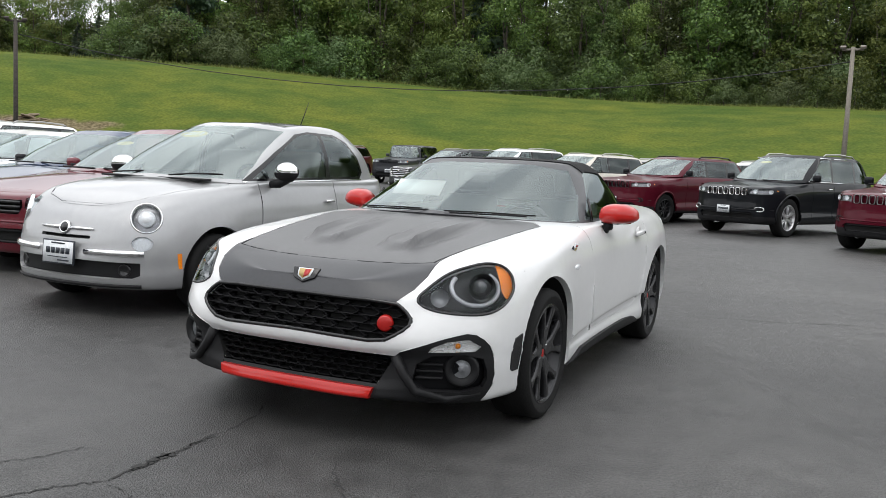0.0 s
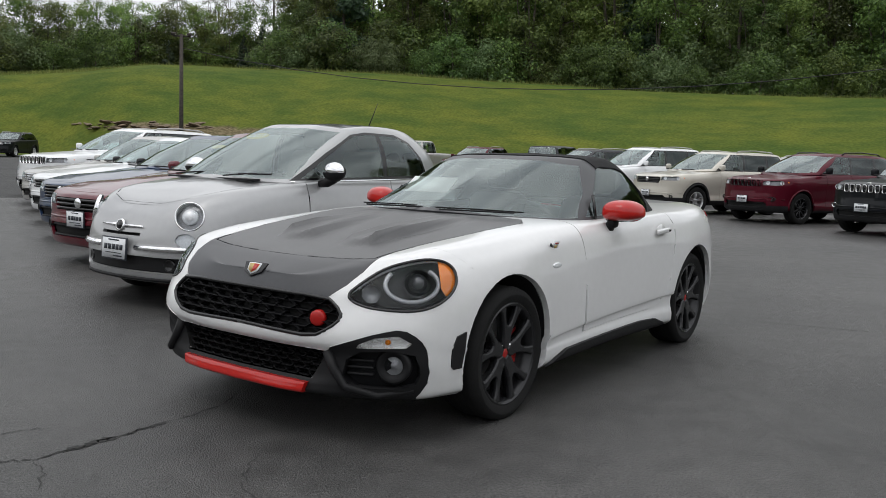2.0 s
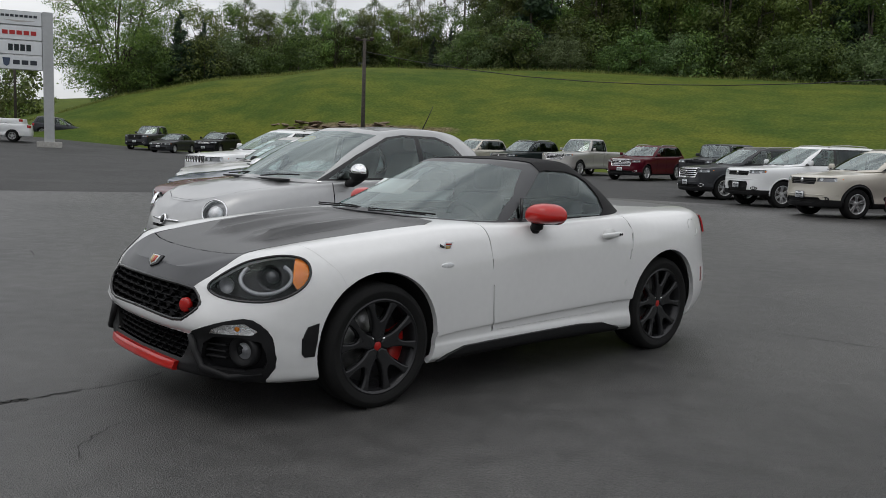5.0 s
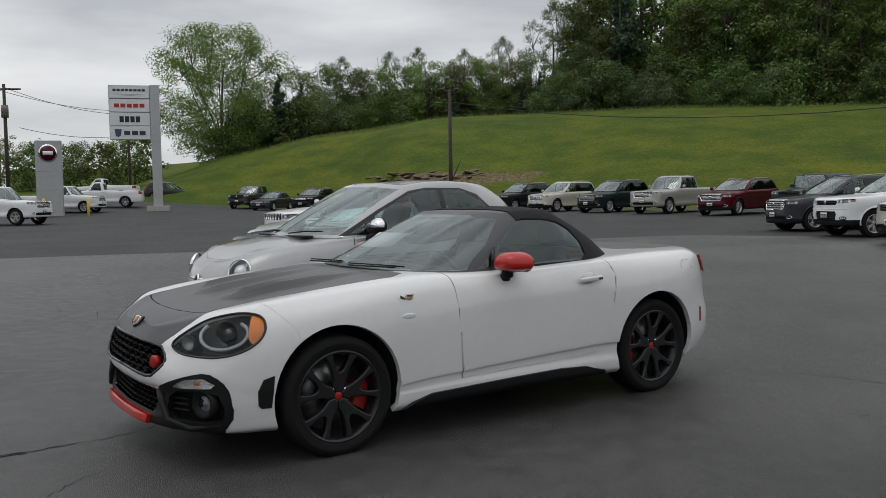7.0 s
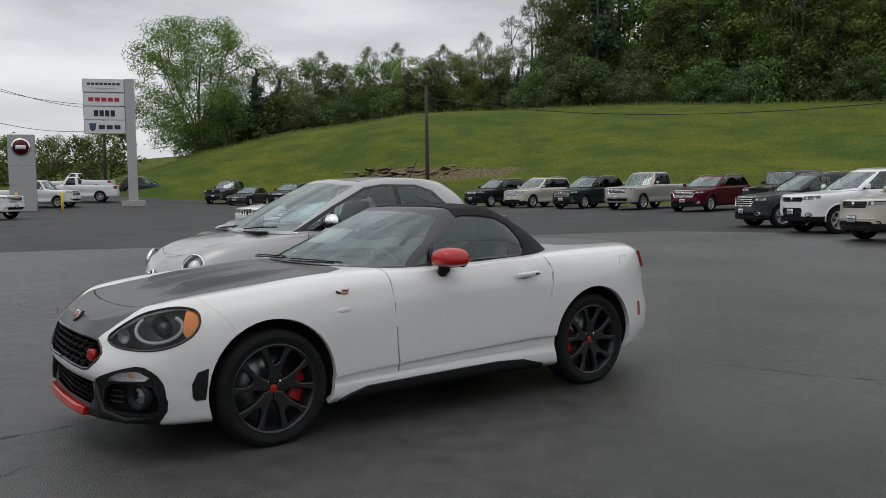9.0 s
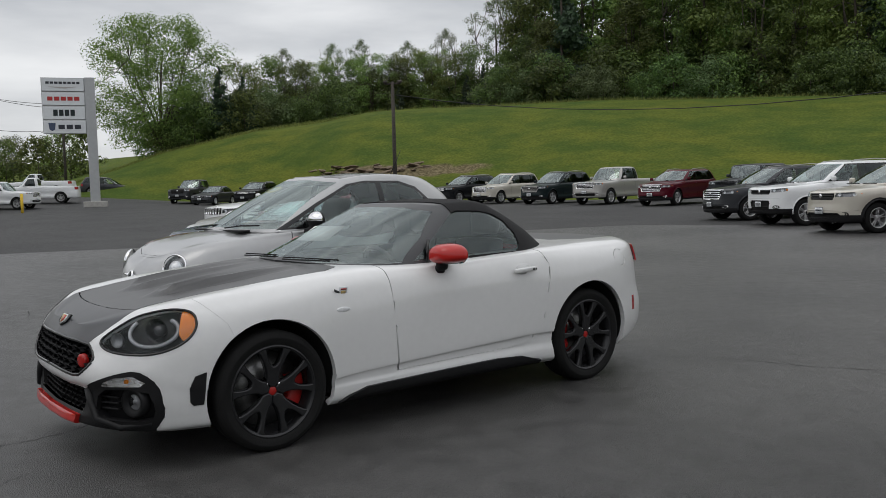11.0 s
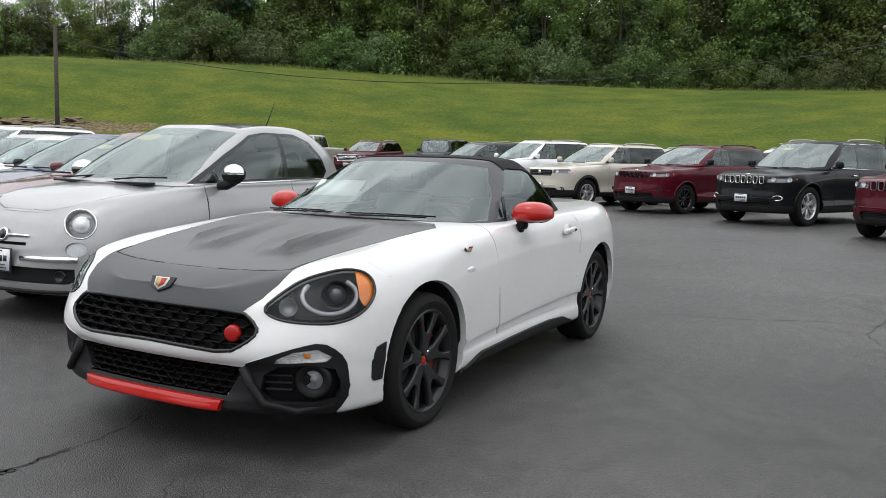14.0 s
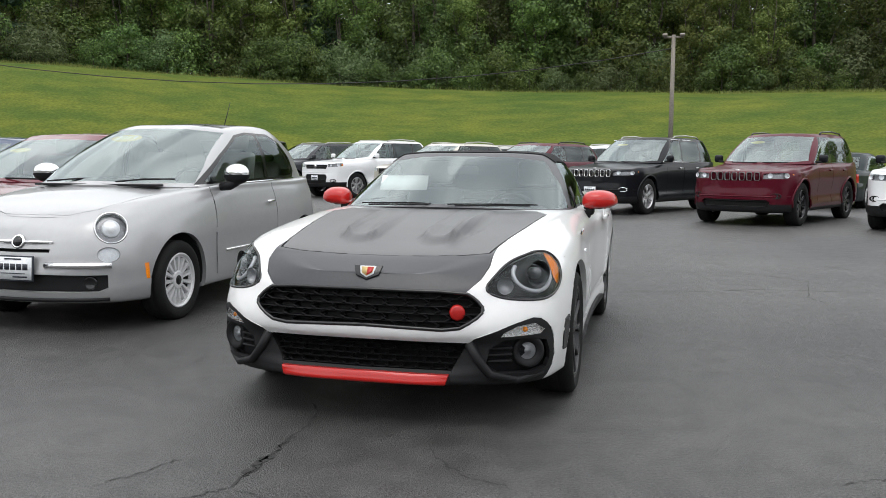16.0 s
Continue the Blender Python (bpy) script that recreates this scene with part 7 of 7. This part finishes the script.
by_wheel(suv("off_roader", "dark red off-roader with a dull grey slotted grille", CLARET, grille_mat=STEEL, rim=DARK_RIM, style="seven", sticker=True, plated=False, r=0.405, group=RIGHT_ROW), (8.55, 14.3), 2.91, 0.85)
by_wheel(suv("off_roader", "black off-roader with a chrome slotted grille", BLACK_PAINT, style="six", chrome_line=True, sticker=True, r=0.405, group=RIGHT_ROW), (7.08, 17.85), 2.91, 0.85)
by_wheel(suv("crossover", "dark red crossover with black rims and roof rails", CLARET, L=4.62, W=1.86, H=1.68, wb=2.70, r=0.36, grille_mat=GLOSS_BLACK, rim=DARK_RIM, style="ten", group=RIGHT_ROW), (5.27, 20.9), 2.70, 0.82)
by_wheel(suv("crossover", "pale beige crossover with a dark grille", CREAM, L=4.69, W=1.88, H=1.70, wb=2.70, r=0.365, grille="bars", grille_mat=GLOSS_BLACK, rim=ALLOY, style="five", cladding=True, group=RIGHT_ROW), (3.15, 23.1), 2.70, 0.82)
by_wheel(suv("off_roader", "white boxy off-roader with black lower bumper", PLAIN_WHITE, L=4.83, W=1.93, H=1.82, wb=2.79, clear=0.34, nose=1.10, hood=1.18, belt=1.22, r=0.39, grille="wide", grille_mat=PLASTIC, style="six", cladding=False, blunt=1.3, low_top=0.40, low_w=0.46, group=RIGHT_ROW), (1.3, 26.75), 2.79, 0.85)
by_wheel(suv("crossover", "charcoal crossover with a tall chrome grille", CHARCOAL, L=4.87, W=1.93, H=1.73, wb=2.79, grille="big", style="five", group=RIGHT_ROW), (-0.6, 29.6), 2.79, 0.85)
by_wheel(suv("crossover", "small white crossover with black lower trim", PLAIN_WHITE, L=4.40, W=1.82, H=1.64, wb=2.64, r=0.35, grille_mat=GLOSS_BLACK, rim=DARK_RIM, cladding=True, group=RIGHT_ROW), (10.6, 12.2), 2.64, 0.80)

SECOND_ROW = "cars parked behind the facing row"
stand(suv("crossover", "white crossover standing behind the facing row", PLAIN_WHITE, H=1.72, grille="bars", group=SECOND_ROW), (12.6, 28.6), 37, 2.37)
stand(sedan("saloon_car", "dark green saloon car behind the facing row", GREEN_BLACK, group=SECOND_ROW), (16.4, 22.6), 37, 2.28)
stand(suv("crossover", "silver crossover standing behind the facing row", PEWTER, H=1.68, grille="bars", group=SECOND_ROW), (10.2, 32.2), 37, 2.37)

BACK_ROW = "cars parked along the hill"
for wheel_at, car, wb in (
        ((-1.9, 40.2), suv("off_roader", "dark grey boxy off-roader with upright windscreen", CHARCOAL, L=4.6, W=1.88, H=1.86, wb=2.95, clear=0.32, nose=1.12, hood=1.18, belt=1.24, r=0.40, xs=0.75, xt=0.52, xre=-2.2, xe=-2.3, rails=False, cladding=True, blunt=1.8, grille_mat=CHARCOAL, group=BACK_ROW), 2.95),
        ((-5.5, 41.4), suv("crossover", "dark red crossover with a wide chrome grille", CLARET, grille="big", H=1.70, group=BACK_ROW), 2.91),
        ((-9.4, 43.6), pickup("pickup_truck", "silver pickup truck with chrome grille and bumper", PEWTER, group=BACK_ROW), 3.60),
        ((-13.1, 45.1), suv("crossover", "dark green crossover with a barred grille", GREEN_BLACK, L=5.0, H=1.78, grille="big", grille_mat=PEWTER, group=BACK_ROW), 2.91),
        ((-17.0, 46.9), suv("crossover", "pale beige crossover with a chrome grille", CREAM, L=5.0, H=1.78, grille="big", group=BACK_ROW), 2.91),
        ((-20.6, 48.6), suv("crossover", "black crossover with dark windows", BLACK_PAINT, L=4.8, H=1.74, grille="bars", group=BACK_ROW), 2.91),
        ((-46.0, 51.9), pickup("pickup_truck", "dark grey pickup truck with a black grille", CHARCOAL, grille_mat=GLOSS_BLACK, group=BACK_ROW), 3.60),
        ((-42.2, 50.3), sedan("hatchback", "dark grey hatchback with a sloping nose", CHARCOAL, L=4.5, H=1.47, grille="thin", group=BACK_ROW), 2.70),
        ((-38.6, 51.0), suv("crossover", "black crossover with a cross-barred grille", BLACK_PAINT, L=4.9, H=1.69, grille="wide", group=BACK_ROW), 2.91)):
    by_wheel(car, wheel_at, wb, 0.87, 251 if wheel_at[0] > -30 else 284)

WHITE_TRUCK = pickup("pickup_truck", "white single-cab pickup truck with an open bed", PLAIN_WHITE, L=5.9, xre=-0.20, xe=-0.32, bed=-0.5, doors=1, glass=PRIVACY, group="pickup trucks by the road")
stand(WHITE_TRUCK, (-54.6, 44.2), 225, 0.0)
for at, turn in (((-38.6, 25.8), 22), ((-51.8, 39.0), 28), ((-64.0, 51.5), 215)):
    copy_thing(WHITE_TRUCK, pose(at[0], at[1], lot_z(*at), 0, 0, turn))


for at, turn, car in (((-62.0, 62.5), 40, pickup("pickup_truck", "dark red pickup truck standing by the road", RUBY, group="pickup trucks by the road")), ((-61.5, 57.0), 40, suv("crossover", "dark grey crossover standing by the road", CHARCOAL, group="cars parked by the road"))):
    stand(car, at, turn, 0)


# ---- trees ----
KINDS = {
    "tall": [tree("tall", 11 + k, 18, m, 9500, 0.195) for k, m in enumerate((LEAF_MID, LEAF_DEEP, LEAF_MID, LEAF_LIGHT, LEAF_LIGHT))],
    "far_tall": [tree("tall", 15 + k, 18, LEAF_MID if k < 2 else LEAF_LIGHT, 4600, 0.26) for k in range(3)],
    "open": [tree("open", 31 + k, 18, LEAF_LIGHT, 46000, 0.135) for k in range(1)],
    "round": [tree("round", 81 + k, 10, LEAF_LIGHT if k else LEAF_MID, 7500, 0.125) for k in range(3)],
    # coarse crowns for the unseen trees added round the lot
    "plain": [tree("tall", 91 + k, 18, LEAF_MID, 1500, 0.5) for k in range(2)],
    "sparse": [tree("sparse", 41 + k, 15, LEAF_PALE, 5200, 0.10) for k in range(2)],
    "conifer": [tree("conifer", 51 + k, 15, LEAF_DARK, 6500, 0.23) for k in range(2)],
    "bush": [tree("bush", 61 + k, 5, m, 3000, 0.145) for k, m in enumerate((LEAF_MID, LEAF_DEEP, LEAF_PALE, LEAF_DEEP))],
    "thicket": [tree("bush", 71 + k, 5, m, 1300, 0.20) for k, m in enumerate((LEAF_MID, LEAF_LIGHT))]}
LABELS = {"tall": ("deciduous_tree", "leafy deciduous tree in full green at the wood's edge", "tree"), "open": ("deciduous_tree", "broad open tree with light green foliage", "tree"),
          "sparse": ("bare_tree", "thin tree with sparse early leaves", "tree"), "conifer": ("conifer", "dark green conifer among the trees", "tree"), "round": ("deciduous_tree", "low rounded tree with fresh green leaves", "tree"), "bush": ("bush", "dense green bush at the edge of the wood", "bush")}
rnd = random.Random(5)


def set_tree(kind, az, r, height):
    meshes = rnd.choice(KINDS[kind])
    full = {"tall": 18, "far_tall": 18, "thicket": 5, "open": 18, "sparse": 15, "conifer": 15, "bush": 5, "round": 10}[kind]
    x, y = -r * math.sin(radians(az)), r * math.cos(radians(az))
    plant(meshes, *LABELS[{"far_tall": "tall", "thicket": "bush"}.get(kind, kind)], x, y, height / full, rnd.uniform(0, 6.28), "trees of the wood")


az = -52.0
while az < 19.0:
    set_tree("bush", az + rnd.uniform(-0.5, 0.5), 92.5 + rnd.uniform(0, 3), rnd.uniform(2.6, 5.4))
    set_tree("bush", az + rnd.uniform(0.3, 1.3), 97 + rnd.uniform(0, 3), rnd.uniform(4, 7.5))
    if rnd.random() < 0.85:
        set_tree("conifer" if rnd.random() < 0.1 else "tall", az + rnd.uniform(-1, 1), 98 + rnd.uniform(0, 7), rnd.uniform(11, 20))
    set_tree("tall" if rnd.random() < 0.4 else "far_tall", az + 1 + rnd.uniform(-1, 1), 109 + rnd.uniform(0, 7), rnd.uniform(17, 24))
    if rnd.random() < 0.6:
        set_tree("far_tall", az + rnd.uniform(-1, 1), 124 + rnd.uniform(0, 8), rnd.uniform(21, 27))
    az += 1.95
for a, h in ((18.4, 5.5), (19.4, 6.0), (20.6, 5.0), (21.6, 4.6), (18.9, 4.4), (20.1, 4.0)):
    set_tree("bush", a, 94 + rnd.uniform(0, 5), h)
for a, r, h in ((18.8, 101, 10.5), (20.2, 103, 9.0), (21.4, 104, 7.6)):
    set_tree("tall", a, r, h)
for a, r, kind, hgt in ((44.2, 107, "open", 16.6), (42.4, 112, "round", 7.2), (40.3, 104, "conifer", 9.5), (39.0, 106, "conifer", 8), (38.4, 104, "conifer", 5), (39.3, 112, "round", 10.0), (37.8, 116, "round", 10.4), (36.4, 122, "sparse", 12.3), (35.6, 114, "round", 9.2), (34.2, 118, "round", 9.6), (33.2, 122, "sparse", 12.3),
                        (32.3, 116, "round", 8.8), (31.3, 121, "sparse", 12.3), (30.6, 112, "round", 8.8), (29.3, 114, "round", 8.4), (28.2, 120, "sparse", 11.5), (27.8, 114, "round", 9.2), (26.4, 112, "round", 8.8), (25.6, 120, "sparse", 13), (22.2, 116, "sparse", 17), (20.6, 114, "sparse", 16), (19.6, 110, "tall", 12), (25.0, 112, "round", 8.4), (23.4, 112, "round", 9),
                        (24.0, 103, "conifer", 5), (28.6, 104, "conifer", 4), (22.8, 101, "conifer", 6), (22.0, 99, "bush", 4.5)):
    set_tree(kind, a, r, hgt)
for k in range(17):
    set_tree("bush", 33 + k * 0.72 + rnd.uniform(-0.3, 0.3), 103 + rnd.uniform(0, 8), rnd.uniform(3, 6))
for k in range(24):
    set_tree("round", 50 + k * 1.9 + rnd.uniform(-0.6, 0.6), 140 + rnd.uniform(0, 25), rnd.uniform(7, 10))

for k in range(44):
    set_tree("thicket", -62 + k * 1.85 + rnd.uniform(-0.5, 0.5), 128 + rnd.uniform(0, 8), rnd.uniform(10, 13))
for k in range(70):
    set_tree("thicket", -55 + k * 1.1 + rnd.uniform(-0.3, 0.3), 105 + rnd.uniform(0, 2), rnd.uniform(4.5, 6.5))
for k in range(14):
    set_tree("bush", 23 + k * 1.7, 124 + rnd.uniform(0, 8), rnd.uniform(5, 7))
for k in range(24):
    set_tree("bush", 22.5 + k * 0.9 + rnd.uniform(-0.3, 0.3), 110 + rnd.uniform(0, 8), rnd.uniform(4, 6.5))
for k in range(26):
    set_tree("thicket", 50 + k * 1.8, 132 + rnd.uniform(0, 6), rnd.uniform(5, 8))
# unseen trees added behind the camera to darken what the car paint reflects
for k in range(56):
    a = 92 + k * 3.3
    set_back = 78 + rnd.uniform(0, 14)
    t = plant(rnd.choice(KINDS["plain"]), *LABELS["tall"], -set_back * math.sin(radians(a)), set_back * math.cos(radians(a)), rnd.uniform(0.75, 1.0), rnd.uniform(0, 6.28), "trees round the lot")
    t.location.z = lot_z(t.location.x, t.location.y) - 0.3
    b = plant(rnd.choice(KINDS["bush"]), *LABELS["bush"], -(set_back - 4) * math.sin(radians(a + 1.6)), (set_back - 4) * math.cos(radians(a + 1.6)), rnd.uniform(1.0, 1.5), rnd.uniform(0, 6.28), "trees round the lot")
    b.location.z = lot_z(b.location.x, b.location.y) - 0.2


# ---- signs and poles ----
sg = brand_sign()
sg.matrix_world = pose(-48.6, 43.1, lot_z(-48.6, 43.1), 0, 0, 47)
py = pylon()
py.matrix_world = pose(-49.1, 36.0, lot_z(-49.1, 36.0), 0, 0, 50)
for dx, dy in ((1.0, -1.2), (2.6, 1.0)):
    b = tagged(part("bollard", tube([(0, 0, -0.1), (0, 0, 0.6), (0, 0, 1.25)], 0.09, 12), BOLLARD), "yellow steel bollard beside the sign pylon", "bollard", "bollards")
    b.location = (-49.1 + dx, 36.0 + dy, lot_z(-48, 36))
light_pole(-24.3, 47.1, 8.1, POLE_WOOD, "dark wooden pole with floodlights on a cross arm")
light_pole(19.45, 43.24, 7.9, POLE_STEEL, "grey steel pole with floodlights on a cross arm")
far_pole = thing("utility_pole", "wooden utility pole with cross arm and cables", "pole")
part("shaft", tube([(0, 0, 0), (0, 0, 5), (0, 0, 9.7)], 0.17, 8, 0.12), POLE_WOOD, far_pole)
part("cross_arm", moved(box(2.6, 0.12, 0.14, (0, 0, 9.3), 0.02), pose(0, 0, 0, 0, 0, 40)), POLE_WOOD, far_pole)
part("transformer", lathe([(0, 8.0), (0.26, 8.0), (0.28, 7.7), (0.28, 7.0), (0, 7.0)], 12, "z"), POLE_STEEL, far_pole)
far_pole.location = (-63.2, 41.8, lot_z(-63.2, 41.8))
back_pole = tagged(part("utility_pole", tube([(0, 0, 0), (0, 0, 5), (0, 0, 10.5)], 0.15, 8, 0.10), POLE_WOOD), "thin dark wooden pole beyond the sign", "pole")
back_pole.location = (-71.0, 60.0, lot_z(-71, 60))


def cable(a, b, sag):
    a, b = Vector(a), Vector(b)
    pts = [a.lerp(b, k / 12) - Vector((0, 0, sag * 4 * (k / 12) * (1 - k / 12))) for k in range(13)]
    return tagged(part("overhead_cable", tube(pts, 0.022, 4), WIRE), "thin black overhead cable", "cable", "overhead cables")


cable((-24.3, 47.1, 7.3), (19.45, 43.24, 7.2), 2.2)
for k in range(3):
    cable((-63.2 + 0.8 * (k - 1), 41.8 + 0.7 * (k - 1), (10.85, 10.85, 7.6)[k]), (-71.0, 60.0, (10.9, 10.5, 8.4)[k]), 0.5)

# ---- rock bank below the pole ----
def on_bank(a, height):
    """The place on the hill's face in that direction where it reaches a height."""
    r = 52.0
    while r < 95 and hill_z(-r * math.sin(radians(a)), r * math.cos(radians(a))) < height:
        r += 0.25
    return -r * math.sin(radians(a)), r * math.cos(radians(a))


for k in range(34):
    a = 25.6 + k * 0.24 + rnd.uniform(-0.3, 0.3)
    x, y = on_bank(a, 3.0 + rnd.uniform(-0.38, 0.34))
    size = rnd.uniform(0.12, 0.42)
    b = tagged(part("rock", boulder(k, size), ROCK, None, "", False), "rough brown rock set in the grassy bank", "rock", "rocks in the bank")
    b.location = (x, y, hill_z(x, y) - size * 0.05)
    b.rotation_euler = (rnd.uniform(-0.2, 0.2), rnd.uniform(-0.2, 0.2), rnd.uniform(0, 6.28))
    b.scale = (1.3, 1.1, 0.65)

# ---- cracks in the asphalt ----
def crack(points, width, seed):
    rg = random.Random(seed)
    bm = bmesh.new()
    pts = []
    for (x0, y0), (x1, y1) in zip(points, points[1:]):
        for k in range(7):
            q = k / 7
            pts.append((x0 + (x1 - x0) * q + rg.gauss(0, 0.008), y0 + (y1 - y0) * q + rg.gauss(0, 0.008)))
    pts.append(points[-1])
    rows = []
    for i, (x, y) in enumerate(pts):
        dx, dy = pts[min(i + 1, len(pts) - 1)][0] - pts[max(i - 1, 0)][0], pts[min(i + 1, len(pts) - 1)][1] - pts[max(i - 1, 0)][1]
        n = math.hypot(dx, dy) or 1
        w = width * rg.uniform(0.15, 1.0) * min(1, i / 4, (len(pts) - 1 - i) / 4)
        rows.append([bm.verts.new((x - dy / n * w * s, y + dx / n * w * s, 0.0025)) for s in (-1, 1)])
    for a, b in zip(rows, rows[1:]):
        bm.faces.new((a[0], a[1], b[1], b[0]))
    bmesh.ops.recalc_face_normals(bm, faces=bm.faces[:])
    ob = part("asphalt_crack", bm, CRACK_FILL)
    return tagged(ob, "jagged dark crack in the asphalt", "crack", "cracks in the asphalt", "structure")


crack([(-1.75, 2.35), (-1.40, 2.55), (-1.21, 2.67), (-1.09, 2.79), (-0.94, 2.86), (-0.87, 3.00), (-0.82, 3.12), (-0.76, 3.30), (-0.68, 3.47), (-0.60, 3.72), (-0.62, 3.95)], 0.007, 1)
crack([(-0.90, 2.96), (-0.86, 3.05), (-0.82, 3.13), (-0.78, 3.20)], 0.022, 2)
crack([(-0.77, 3.22), (-0.75, 3.32), (-0.70, 3.42)], 0.012, 12)
crack([(-1.42, 2.95), (-1.29, 3.04), (-1.21, 3.14), (-1.12, 3.20)], 0.005, 6)
crack([(-0.94, 2.86), (-0.80, 2.74), (-0.72, 2.58)], 0.004, 7)
crack([(-0.18, 3.20), (-0.14, 2.98), (-0.09, 2.84), (0.08, 2.66)], 0.004, 8)
crack([(1.21, 2.52), (1.32, 2.55), (1.44, 2.55), (1.62, 2.60)], 0.005, 9)
crack([(2.3, 7.05), (2.98, 6.94), (3.56, 6.99), (4.53, 6.59), (5.4, 6.7)], 0.006, 3)
crack([(1.4, 12.0), (2.25, 12.09), (3.2, 12.68), (4.3, 12.5)], 0.010, 4)
crack([(3.9, 8.2), (4.3, 7.4), (3.70, 6.50), (3.65, 6.10)], 0.005, 5)
crack([(-6.6, 7.3), (-5.9, 6.9), (-5.5, 7.1), (-4.8, 6.6)], 0.008, 10)
